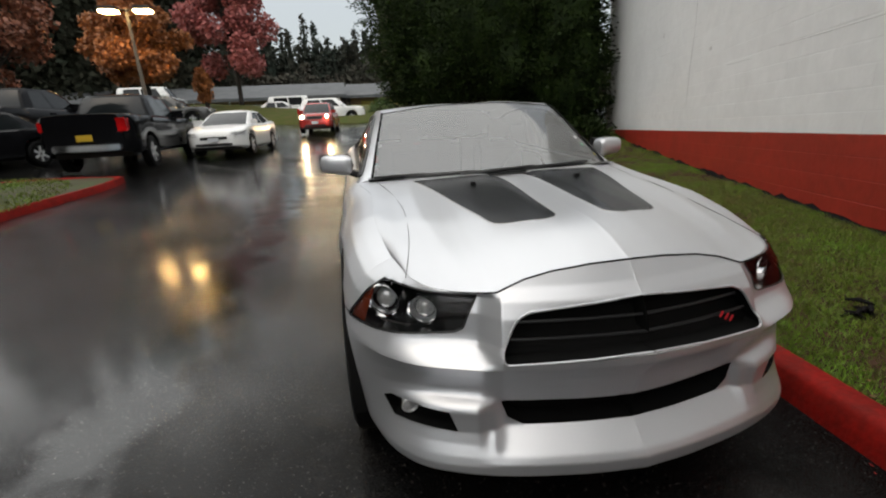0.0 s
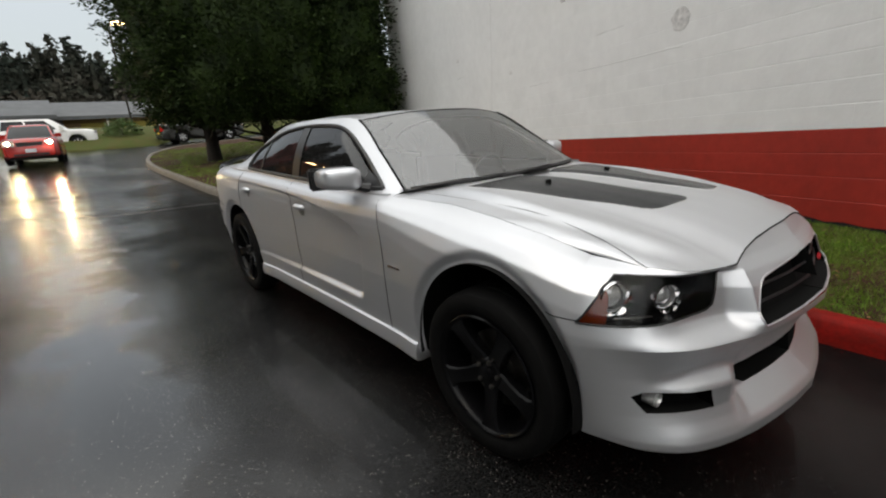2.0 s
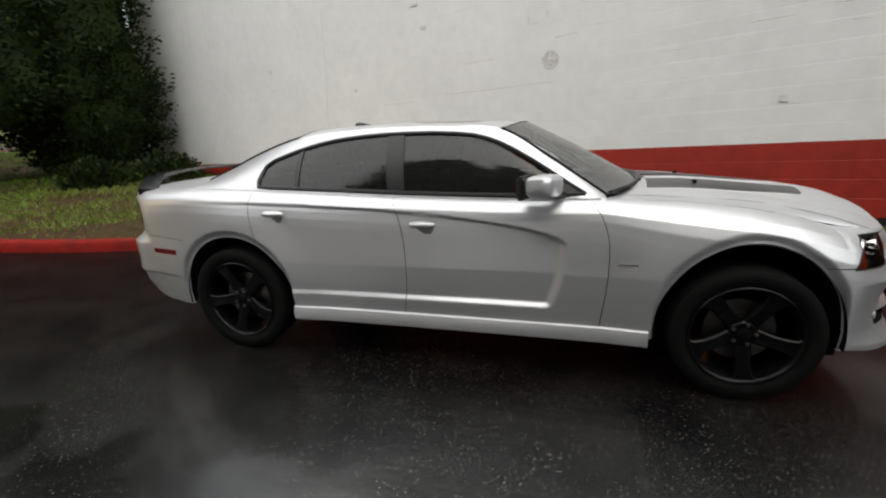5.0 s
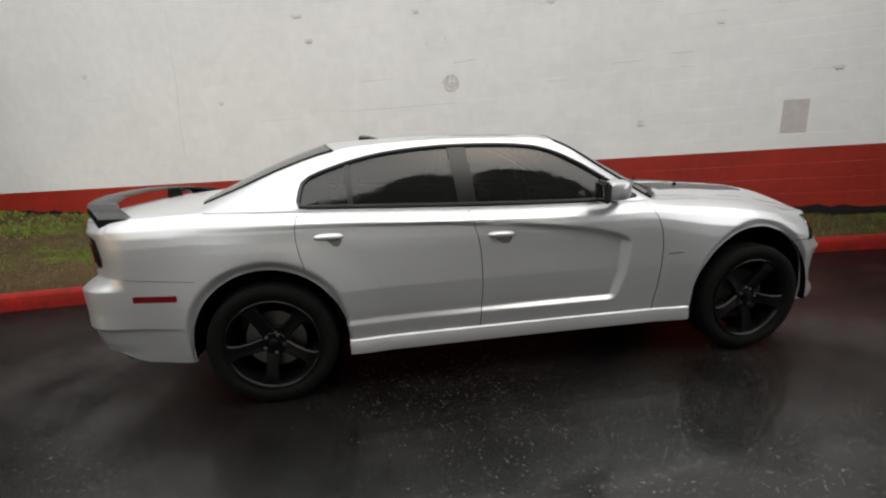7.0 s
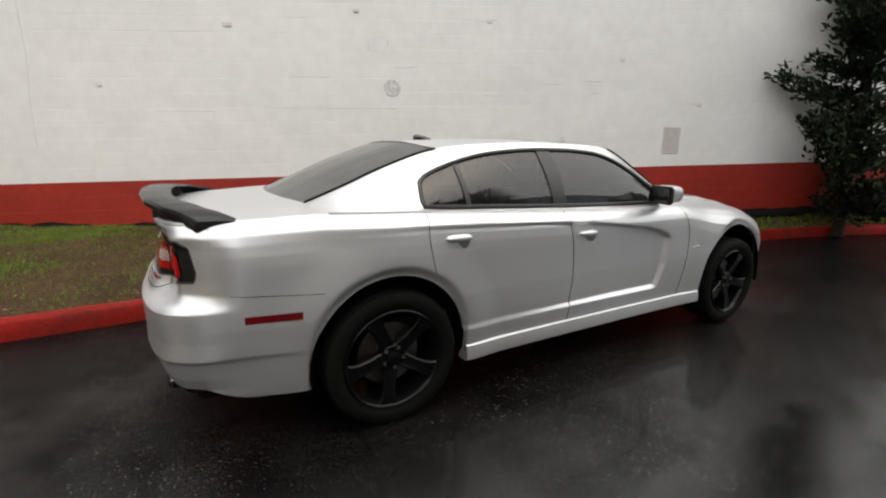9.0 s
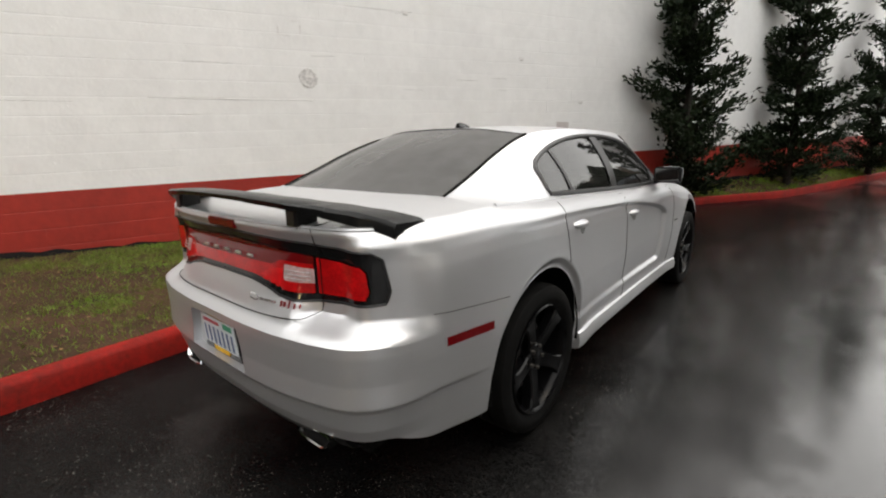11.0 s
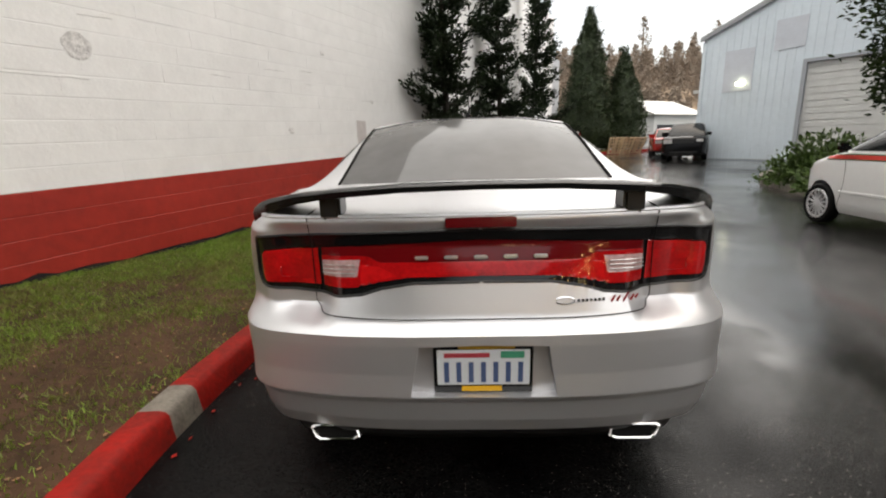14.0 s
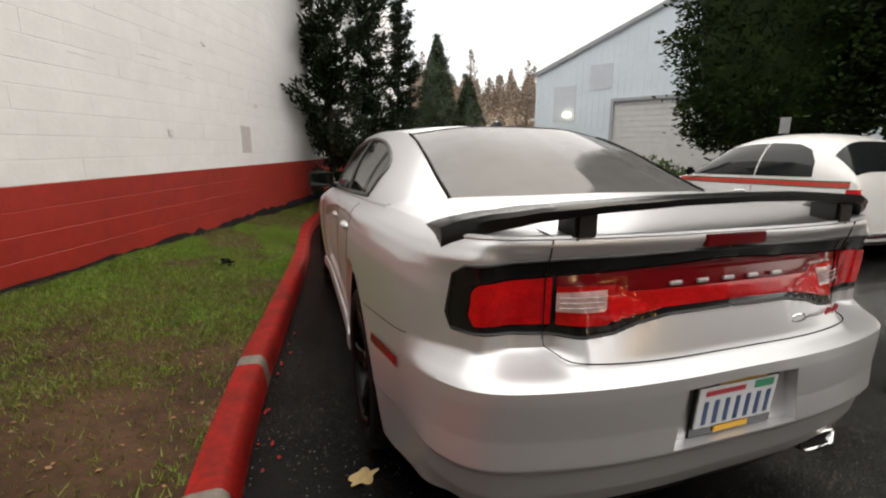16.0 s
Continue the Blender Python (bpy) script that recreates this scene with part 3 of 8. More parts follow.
side_pts = []
for i, (x, y) in enumerate(plan):
    t = plan[min(i + 1, N_COL - 1)] - plan[max(i - 1, 0)]
    nx, ny = t[1], -t[0]
    ln = math.hypot(nx, ny)
    nx, ny = nx / ln, ny / ln
    wf, wr = 1 - smooth_step(-0.74, -0.40, y), smooth_step(3.72, 3.98, y)
    ws = 1 - wf - wr
    zt = top_z(x, y)
    zc = 0.655 + 0.080 * smooth_step(1.0, 2.4, y)
    zb = wf * 0.274 + wr * 0.368 + ws * 0.30
    row = []
    for j in range(N_ROW):
        z = zb + (zc - zb) * j / CREASE_ROW if j <= CREASE_ROW else zc + (zt - zc) * (j - CREASE_ROW) / (N_ROW - 1 - CREASE_ROW)
        inn = wf * front_in(x, z) + wr * rear_in(x, z) * (1 - 0.45 * smooth_step(0.66, 0.84, x) * smooth_step(0.70, 0.78, z) * (1 - smooth_step(1.045, 1.10, z))) + ws * (table(z, SIDE_IN) + wide(y) * table((zt - z) / tall(y), SHOULDER))
        if y < 4.0:
            inn += ws * (cove(y, z) - flare(y, z) + 0.015 * smooth_step(3.45, 3.75, y) * (1 - smooth_step(0.498, 0.520, z)))
        if y < -0.45:
            # side wall of the nose mask, above the crease and, slighter, below it
            inn += wf * (0.014 + 0.026 * smooth_step(0.655, 0.70, z)) * ramp_out(0.447, 0.565, x) * (1 - smooth_step(0.58, 0.86, x)) * smooth_step(0.50, 0.54, z) * (1 - smooth_step(0.845, 0.870, z))
            # fin between the intake and the fog lamp
            inn -= wf * 0.016 * math.exp(-((x - 0.468) / 0.022) ** 2) * smooth_step(0.335, 0.40, z) * (1 - smooth_step(0.47, 0.53, z))
        row.append((max(0.0, x - nx * inn) if 0 < i < N_COL - 1 else 0.0, y - ny * inn, z))
    side_pts.append(row)
TOP = np.array([r[-1] for r in side_pts])


def top_at(y):
    """Upper edge of the body side at a place along the car."""
    k = (TOP[:, 1] > -0.45) & (TOP[:, 1] < 3.9) & (TOP[:, 0] > 0.5)
    return np.array([np.interp(y, TOP[k, 1], TOP[k, 0]), y, np.interp(y, TOP[k, 1], TOP[k, 2])])


def inside(p, poly):
    x, y = p
    hit = False
    for (x0, y0), (x1, y1) in zip(poly, poly[1:] + poly[:1]):
        if (y0 > y) != (y1 > y) and x < (x1 - x0) * (y - y0) / (y1 - y0) + x0:
            hit = not hit
    return hit


def nearest(p, poly):
    best = None
    for a, b in zip(poly, poly[1:] + poly[:1]):
        a, b, q = Vector(a), Vector(b), Vector(p)
        t = min(1, max(0, (q - a).dot(b - a) / max(1e-9, (b - a).length_squared)))
        c = a + t * (b - a)
        if best is None or (c - q).length < (best - q).length:
            best = c
    return best


def cut(bm, flat, lift, poly, where=None):
    """Takes the faces inside an outline out of a sheet, straightens both rims onto the outline, and returns the piece taken out.
    flat: place to outline coordinates; lift: place and a new outline point to the moved place."""
    gone = [f for f in bm.faces if (where is None or where(f.calc_center_median())) and inside(flat(f.calc_center_median()), poly)]
    took = set(gone)
    rim = {v for f in gone for v in f.verts if any(g not in took for g in v.link_faces)}
    for v in rim:
        v.co = lift(v.co, nearest(flat(v.co), poly))
    out = bmesh.new()
    made = {}
    for f in gone:
        out.faces.new([made.setdefault(v, out.verts.new(v.co)) if v not in made else made[v] for v in f.verts])
    bmesh.ops.delete(bm, geom=gone, context="FACES")
    loose = [v for v in bm.verts if not v.link_faces]
    bmesh.ops.delete(bm, geom=loose, context="VERTS")
    return out


def mirrored(bm, both=True):
    """The sheet with its twin on the other side of the car, or the twin alone."""
    out = bmesh.new()
    for sign in ((1, -1) if both else (-1,)):
        made = {v: out.verts.new((v.co.x * sign, v.co.y, v.co.z)) for v in bm.verts}
        for f in bm.faces:
            vs = [made[v] for v in f.verts]
            out.faces.new(vs if sign > 0 else vs[::-1])
    if both:
        bmesh.ops.remove_doubles(out, verts=out.verts, dist=1e-4)
    return out


def moved(bm, d=(0, 0, 0), swell=0.0):
    """A copy shifted by d and pushed out along its normals."""
    out = bm.copy()
    out.normal_update()
    for v in out.verts:
        v.co += Vector(d) + v.normal * swell
    return out


def outward(bm, centre=(0, 1.6, 0.6)):
    """Turns a sheet's faces away from the car's middle."""
    bmesh.ops.recalc_face_normals(bm, faces=bm.faces)
    c = Vector(centre)
    if sum((f.calc_center_median() - c).dot(f.normal) * f.calc_area() for f in bm.faces) < 0:
        bmesh.ops.reverse_faces(bm, faces=bm.faces)
    return bm


def coons(front, rear, inner, outer, na, nb, extra=None):
    """A sheet inside four edges; a runs from inner to outer, b from front to rear."""
    front, rear = curve_through(front, na), curve_through(rear, na)
    inner, outer = curve_through(inner, nb), curve_through(outer, nb)
    out = []
    for i in range(na):
        a = i / (na - 1)
        row = []
        for j in range(nb):
            b = j / (nb - 1)
            p = (1 - b) * front[i] + b * rear[i] + (1 - a) * inner[j] + a * outer[j]
            p = p - ((1 - a) * (1 - b) * front[0] + a * (1 - b) * front[-1] + (1 - a) * b * rear[0] + a * b * rear[-1])
            row.append(p + (extra(p) if extra else 0))
        out.append(row)
    return out


car = thing("sedan", pose(0, 0, 0), "silver four-door sedan with black wheels parked on wet asphalt", "car")

side = outward(grid_bm(side_pts))
yz = lambda c: (c.y, c.z)
xz = lambda c: (c.x, c.z)
to_yz = lambda c, q: Vector((c.x, q[0], q[1]))
to_xz = lambda c, q: Vector((q[0], c.y, q[1]))
for h, tall_by in zip(HUBS, ARCH_TALL):
    ring = [(h + ARCH * math.cos(a), HUB_Z + ARCH * math.sin(a) * (tall_by if math.sin(a) > 0 else 1)) for a in np.linspace(-0.6, 3.1416 + 0.6, 60)]
    cut(side, yz, to_yz, ring + [(h - 0.4, 0.0), (h + 0.4, 0.0)], lambda c: c.x > 0.6).free()
# openings of the nose
EX, EY = 0.80, 0.60


def slide(c, q, sgn=1):
    """Moves a place of the nose along the skin until it lies on the outline point q."""
    x = c.x * sgn
    k = int(np.argmin((plan[:, 0] - x) ** 2 + (plan[:, 1] - c.y) ** 2))
    t = plan[min(k + 2, N_COL - 1)] - plan[max(k - 2, 0)]
    t = t / np.linalg.norm(t)
    d = (q[0] - EX * x - EY * c.y) / (EX * t[0] + EY * t[1])
    return Vector(((x + d * t[0]) * sgn, c.y + d * t[1], q[1]))


to_hl = lambda c, q: slide(c, q)
HEADLAMP = [(-0.022, 0.856), (0.012, 0.752), (0.04, 0.738), (0.21, 0.727), (0.33, 0.724), (0.468, 0.728), (0.375, 0.835), (0.325, 0.868), (0.2, 0.866)]
headlamp_skin = cut(side, lambda c: (EX * c.x + EY * c.y, c.z), to_hl, HEADLAMP, lambda c: c.y < -0.3)
GRILLE = [(-0.05, 0.692), (0.0, 0.692), (0.432, 0.676), (0.442, 0.686), (0.442, 0.705), (0.398, 0.785), (0.378, 0.805), (0.345, 0.818), (0.0, 0.845), (-0.05, 0.845)]
grille_skin = cut(side, xz, to_xz, GRILLE, lambda c: c.y < -0.6)
INTAKE = [(-0.05, 0.412), (0.36, 0.412), (0.41, 0.44), (0.43, 0.500), (0.0, 0.492), (-0.05, 0.492)]
intake_skin = cut(side, xz, to_xz, INTAKE, lambda c: c.y < -0.6)
FOG = [(0.575, 0.410), (0.77, 0.415), (0.80, 0.475), (0.775, 0.492), (0.60, 0.484)]
fog_skin = cut(side, xz, to_xz, FOG, lambda c: c.y < -0.4)
# full-width tail lamp; its outline runs along the curved rear
REAR_K = [k for k in range(N_COL) if plan[k][1] > 3.55 and plan[k][0] < 0.94]
REAR_S = np.r_[0, np.cumsum(np.linalg.norm(np.diff(plan[REAR_K][::-1], axis=0), axis=1))]
REAR_P = plan[REAR_K][::-1]


def rear_arc(x):
    return float(np.interp(x, REAR_P[:, 0], REAR_S)) if x >= 0 else x


def around(poly):
    return [(rear_arc(x), z) for x, z in poly]


def arc_of(c):
    k = int(np.argmin((REAR_P[:, 0] - c.x) ** 2 + (REAR_P[:, 1] - c.y) ** 2))
    a, b = REAR_P[max(k - 1, 0)], REAR_P[min(k + 1, len(REAR_P) - 1)]
    t = (b - a) / np.linalg.norm(b - a)
    return REAR_S[k] + float((np.array([c.x, c.y]) - REAR_P[k]) @ t), t


tail_flat = lambda c: (arc_of(c)[0], c.z)


def tail_lift(c, q):
    s, t = arc_of(c)
    return Vector((max(0.0, c.x + (q[0] - s) * t[0]), c.y + (q[0] - s) * t[1], q[1]))


TAIL = [(-0.05, 0.889), (0.0, 0.889), (0.22, 0.887), (0.33, 0.869), (0.40, 0.847), (0.50, 0.839), (0.70, 0.846), (0.845, 0.857), (0.853, 0.90), (0.842, 1.008), (0.818, 1.032), (0.55, 1.046), (0.0, 1.055), (-0.05, 1.055)]
tail_skin = cut(side, tail_flat, tail_lift, around(TAIL), lambda c: c.y > 3.6)
PLATE = [(-0.05, 0.525), (0.0, 0.525), (0.235, 0.525), (0.205, 0.700), (0.0, 0.705), (-0.05, 0.705)]
plate_skin = cut(side, xz, to_xz, PLATE, lambda c: c.y > 3.9)

# upper sheets
T_front = [p for p in TOP if p[1] < -0.40]
corner_f = T_front[-1]
hood_rear_c, hood_side = (0, 0.44, 1.074), [top_at(y) for y in np.linspace(corner_f[1], 0.70, 12)]


def hood_form(p):
    x, y = p[0], p[1]
    ridge = table(y, [(-0.72, 0.49), (-0.66, 0.515), (-0.5, 0.578), (-0.13, 0.625), (0.2, 0.618), (0.5, 0.595)])
    dome = 0.020 * (1 - smooth_step(ridge - 0.055, ridge + 0.055, x)) * smooth_step(-0.78, -0.50, y) * (1 - 0.7 * smooth_step(0.15, 0.55, y))
    valley = -0.013 * (1 - smooth_step(0.08, 0.15, x)) * smooth_step(-0.5, -0.15, y)
    return np.array([0, 0, dome + valley])


hood = coons([tuple(p) for p in T_front[:-4: max(1, len(T_front) // 40)]] + [tuple(corner_f)], [hood_rear_c, (0.3, 0.47, 1.072), (0.6, 0.57, 1.066), tuple(hood_side[-1])],
             [tuple(T_front[0]), (0, -0.6, 0.975), (0, -0.3, 1.018), (0, 0.0, 1.048), (0, 0.25, 1.066), hood_rear_c], [tuple(p) for p in hood_side], 120, 130, hood_form)
hood_bm = outward(grid_bm(hood))
STRIPE = [(0.075, 0.41), (0.30, 0.425), (0.53, 0.455), (0.352, -0.32), (0.345, -0.355), (0.332, -0.382), (0.31, -0.402), (0.28, -0.415), (0.15, -0.44), (0.122, -0.435), (0.102, -0.420), (0.092, -0.395)]
xy = lambda c: (c.x, c.y)
to_xy = lambda c, q: Vector((q[0], q[1], c.z))
stripe_skin = cut(hood_bm, xy, to_xy, STRIPE)
rear_i = int(np.argmin(np.abs(plan[:, 1] - 3.93) + (plan[:, 0] < 0.7)))
T_rear = [tuple(p) for p in TOP[rear_i:][::-1]]
deck_side = [top_at(y) for y in np.linspace(3.30, TOP[rear_i][1] - 0.02, 10)] + [TOP[rear_i]]
SCREEN_LOW = [(0, 3.50, 1.168), (0.3, 3.475, 1.163), (0.617, 3.40, 1.154)]
deck_bm = outward(grid_bm(coons(SCREEN_LOW + [tuple(deck_side[0])], T_rear[:: max(1, len(T_rear) // 14)][:-1] + [T_rear[-1]],
                                [SCREEN_LOW[0], (0, 3.8, 1.138), T_rear[0]], [tuple(p) for p in deck_side], 40, 36)))
RAIL = curve_through([(0.738, 0.69, 1.064), (0.678, 0.97, 1.251), (0.614, 1.275, 1.434), (0.616, 1.6, 1.461), (0.616, 1.95, 1.468), (0.608, 2.3, 1.459), (0.578, 2.65, 1.424), (0.592, 2.95, 1.333), (0.607, 3.2, 1.231), (0.617, 3.40, 1.154)], 120)


def side_x(y, z):
    """Half width of the cabin side."""
    r = np.array([np.interp(y, RAIL[:, 1], RAIL[:, j]) for j in range(3)])
    b = top_at(min(y, 3.35))
    t = min(1.0, max(0.0, (z - b[2]) / max(1e-3, r[2] - b[2])))
    return float(b[0] + (r[0] - b[0]) * t + 0.035 * 4 * t * (1 - t) * min(1, (r[2] - b[2]) / 0.3))


cabin = []
for r in RAIL:
    b = top_at(min(r[1], 3.35))
    cabin.append([(side_x(r[1], b[2] + (r[2] - b[2]) * j / 28), r[1], b[2] + (r[2] - b[2]) * j / 28) for j in range(29)])
cabin_bm = outward(grid_bm(cabin))


DLO = [(0.80, 1.076), (1.1, 1.069), (1.5, 1.076), (1.9, 1.089), (2.3, 1.105), (2.80, 1.126), (2.842, 1.142), (2.838, 1.20), (2.826, 1.246), (2.79, 1.276), (2.73, 1.302), (2.58, 1.349), (2.42, 1.386), (2.25, 1.409), (2.0, 1.425), (1.7, 1.424), (1.48, 1.409), (1.36, 1.384), (1.24, 1.338), (1.10, 1.262), (1.0, 1.200), (0.90, 1.136)]
cut(cabin_bm, yz, to_yz, DLO).free()
ROOF_F, ROOF_R = [(0, 1.185, 1.474), (0.3, 1.205, 1.466), (0.614, 1.275, 1.434)], [(0, 2.74, 1.470), (0.3, 2.722, 1.462), (0.578, 2.65, 1.424)]
rail_seg = lambda a, b: [tuple(p) for p in RAIL if a - 1e-6 <= p[1] <= b + 1e-6]
roof_bm = outward(grid_bm(coons(ROOF_F, ROOF_R, [ROOF_F[0], (0, 1.5, 1.486), (0, 2.0, 1.496), (0, 2.44, 1.488), ROOF_R[0]], [ROOF_F[-1]] + rail_seg(1.31, 2.62)[::4] + [ROOF_R[-1]], 28, 40)))

SUNROOF = [(-0.05, 1.42), (0.40, 1.44), (0.42, 1.46), (0.42, 1.86), (0.40, 1.88), (-0.05, 1.88)]
sunroof_skin = cut(roof_bm, xy, to_xy, SUNROOF)


def joined(*bms):
    out = bmesh.new()
    for b in bms:
        me = bpy.data.meshes.new("scratch")
        b.to_mesh(me)
        out.from_mesh(me)
        bpy.data.meshes.remove(me)
    return out


def skin_x(y, z):
    """Half width of the body side at a place along the car and a height."""
    k = [i for i in range(N_COL) if plan[i][0] > 0.6]
    i = min(k, key=lambda n: abs(side_pts[n][int(N_ROW * 0.6)][1] - y))
    col = np.array(side_pts[i])
    return float(np.interp(z, col[:, 2], col[:, 0]))


def nose_y(x, z):
    k = plan[:, 1] < -0.2
    return float(np.interp(abs(x), plan[k, 0], plan[k, 1])) + front_in(abs(x), z) * 0.97


def tail_y(x, z):
    k = plan[:, 1] > 3.7
    return float(np.interp(abs(x), plan[k, 0][::-1], plan[k, 1][::-1])) - rear_in(abs(x), z) * 0.97


def tub(skin, d, both=True):
    """A recess behind an opening: floor set back by d, with side walls."""
    b = mirrored(skin) if both else skin.copy()
    d = Vector(d)
    rim = [e for e in b.edges if e.is_boundary]
    for v in b.verts:
        v.co += d
    new_v = [g for g in bmesh.ops.extrude_edge_only(b, edges=rim)["geom"] if isinstance(g, bmesh.types.BMVert)]
    for v in new_v:
        v.co -= d * 0.98
    bmesh.ops.recalc_face_normals(b, faces=b.faces)
    return b


def pair(name, bm, mat, parent, label=""):
    """A part and its twin on the other side."""
    twin = mirrored(bm, False)
    return part(name, bm, mat, parent, label), part(name, twin, mat, parent, label)


body_bm = mirrored(joined(side, cabin_bm, roof_bm, deck_bm))
bmesh.ops.remove_doubles(body_bm, verts=body_bm.verts, dist=0.0015)
part("body", body_bm, SILVER, car, "silver metallic body shell")
RECESS = material("pinstripe_grey", (0.55, 0.55, 0.55), 0.4, 0.5)
hood_part = part("hood", mirrored(moved(hood_bm, (0, 0, 0.001))), SILVER, car)
def rim_of(bm):
    """The ordered outline of a sheet."""
    edges = [e for e in bm.edges if e.is_boundary]
    after = {}
    for e in edges:
        for v in e.verts:
            after.setdefault(v, []).append(e)
    v = edges[0].verts[0]
    path, used = [v], set()
    while True:
        nxt = [e for e in after[v] if e not in used]
        if not nxt:
            return path
        used.add(nxt[0])
        v = nxt[0].other_vert(v)
        path.append(v)



for b in (stripe_skin, mirrored(stripe_skin, False)):
    line = [v.co + Vector((0, 0, 0.0012)) for v in rim_of(b)]
    vinyl = part("hood_stripe", b, VINYL, hood_part, "charcoal vinyl hood panel")
    part("stripe_border", tube(bmesh.new(), line, 0.0022, 5, False), RECESS, vinyl, "thin grey pinstripe")
part("sunroof", mirrored(sunroof_skin), BLACK_GLOSS, car, "dark glass sunroof")


# shut lines: narrow dark joints lying in the skin
def seam(name, pts, rad=0.0022):
    for sign in (1, -1):
        part(name, tube(bmesh.new(), [(p[0] * sign, p[1], p[2]) for p in pts], rad, 5), BLACK_MATT, car)


def side_line(keys, n=24):
    return [(skin_x(y, z) + 0.0002, y, z) for y, z in curve_through(keys, n)]


seam("door_gap", side_line([(0.755, 1.03), (0.705, 0.95), (0.674, 0.83), (0.670, 0.70), (0.678, 0.56), (0.694, 0.42), (0.700, 0.35)]))
seam("door_gap", side_line([(1.888, 1.055), (1.848, 0.93), (1.826, 0.80), (1.820, 0.60), (1.834, 0.42), (1.842, 0.35)]))
seam("door_gap", side_line([(2.850, 1.092), (2.862, 1.0), (2.852, 0.90), (2.828, 0.80)]))
seam("bumper_gap", side_line([(3.40, 0.778), (3.56, 0.788), (3.70, 0.797), (3.78, 0.803)]), 0.0014)
seam("bumper_gap", side_line([(-0.30, 0.735), (-0.36, 0.735), (-0.425, 0.735)], 8))
front_edge = [(p[0], p[1], p[2] + 0.001) for p in TOP if p[1] < -0.42 and p[0] < 0.47]
part("hood_gap", tube(bmesh.new(), [(-p[0], p[1], p[2]) for p in front_edge[::-1]] + front_edge[1:], 0.0032, 6), BLACK_MATT, car)
HOOD_PTS = np.array(hood).reshape(-1, 3)
shut = [(float(x), float(y), float(HOOD_PTS[np.argmin((HOOD_PTS[:, 0] - x) ** 2 + (HOOD_PTS[:, 1] - y) ** 2), 2]) + 0.0012) for x, y in curve_through([(0.715, 0.62), (0.668, 0.36), (0.640, 0.10), (0.632, -0.116), (0.650, -0.346), (0.678, -0.50), (0.700, -0.585)], 30)]
seam("hood_gap", [tuple(p) for p in curve_through(shut[::4], 60)], 0.0011)
trunk = [(0.562, tail_y(0.562, z) + 0.001, z) for z in (1.10, 1.06, 1.0, 0.92, 0.85, 0.815)] + [(0.545, tail_y(0.545, 0.80), 0.802), (0.50, tail_y(0.5, 0.79) + 0.008, 0.786), (0.3, tail_y(0.3, 0.785) + 0.012, 0.781), (0, tail_y(0, 0.785) + 0.012, 0.780)]
trunk = [tuple(p) for p in curve_through(trunk, 44)]
part("trunk_gap", tube(bmesh.new(), [(-a, b, c) for a, b, c in trunk] + trunk[::-1][1:], 0.0018, 6), BLACK_MATT, car)
seam("trunk_gap", [(0.562, y, float(np.interp(y, [3.5, 4.03], [1.15, 1.106])) + 0.001) for y in np.linspace(3.52, 4.02, 10)], 0.002)

# rolled edges at the belt and along the rear of the trunk lid
for sign in (1, -1):
    part("belt_roll", tube(bmesh.new(), [(sign * (p[0] - 0.003), p[1], p[2] - 0.002) for p in (top_at(y) for y in np.linspace(0.72, 3.34, 60))], 0.0115, 8), SILVER, car)
lip = [(p[0], p[1] - 0.004, p[2] - 0.003) for p in T_rear if p[0] > 0]
part("trunk_lip", tube(bmesh.new(), [(-a, b, c) for a, b, c in lip[::-3]] + lip[::3], 0.0085, 8), SILVER, car)

# sill skirts
rows = []
for y in np.linspace(0.452, 2.622, 40):
    x = skin_x(y, 0.36)
    rows.append([(x - 0.03, y, 0.352), (x + 0.004, y, 0.350), (x + 0.012, y, 0.344), (x + 0.020, y, 0.300), (x + 0.016, y, 0.262), (x - 0.005, y, 0.252), (x - 0.08, y, 0.250)])
b = outward(grid_bm(rows))
for end in (0, -1):
    b.faces.new([b.verts.new(p) for p in rows[end]])
pair("sill_skirt", b, SILVER, car)

# underbody, wheel housings, cabin floor
b = bmesh.new()
box(b, -0.80, 0.80, -0.45, -0.40, 0.24, 0.80)
box(b, -0.66, 0.66, -0.62, 3.88, 0.25, 0.36, 0.02)
box(b, -0.84, 0.84, 0.52, 2.55, 0.24, 0.42, 0.02)
box(b, -0.70, 0.70, 3.52, 3.95, 0.26, 0.80, 0.02)
part("underbody", b, BLACK_MATT, car)
for h, tall_by in zip(HUBS, ARCH_TALL):
    rows = [[(x, h + (ARCH + g) * math.cos(a), HUB_Z + (ARCH + g) * math.sin(a) * (tall_by if math.sin(a) > 0 else 1)) for x, g in ((0.918, 0.0005), (0.90, 0.006), (0.80, 0.008), (0.55, 0.008), (0.53, -0.02), (0.52, -0.34))] for a in np.linspace(-0.12, 3.26, 40)]
    pair("wheel_housing", grid_bm(rows), BLACK_MATT, car)


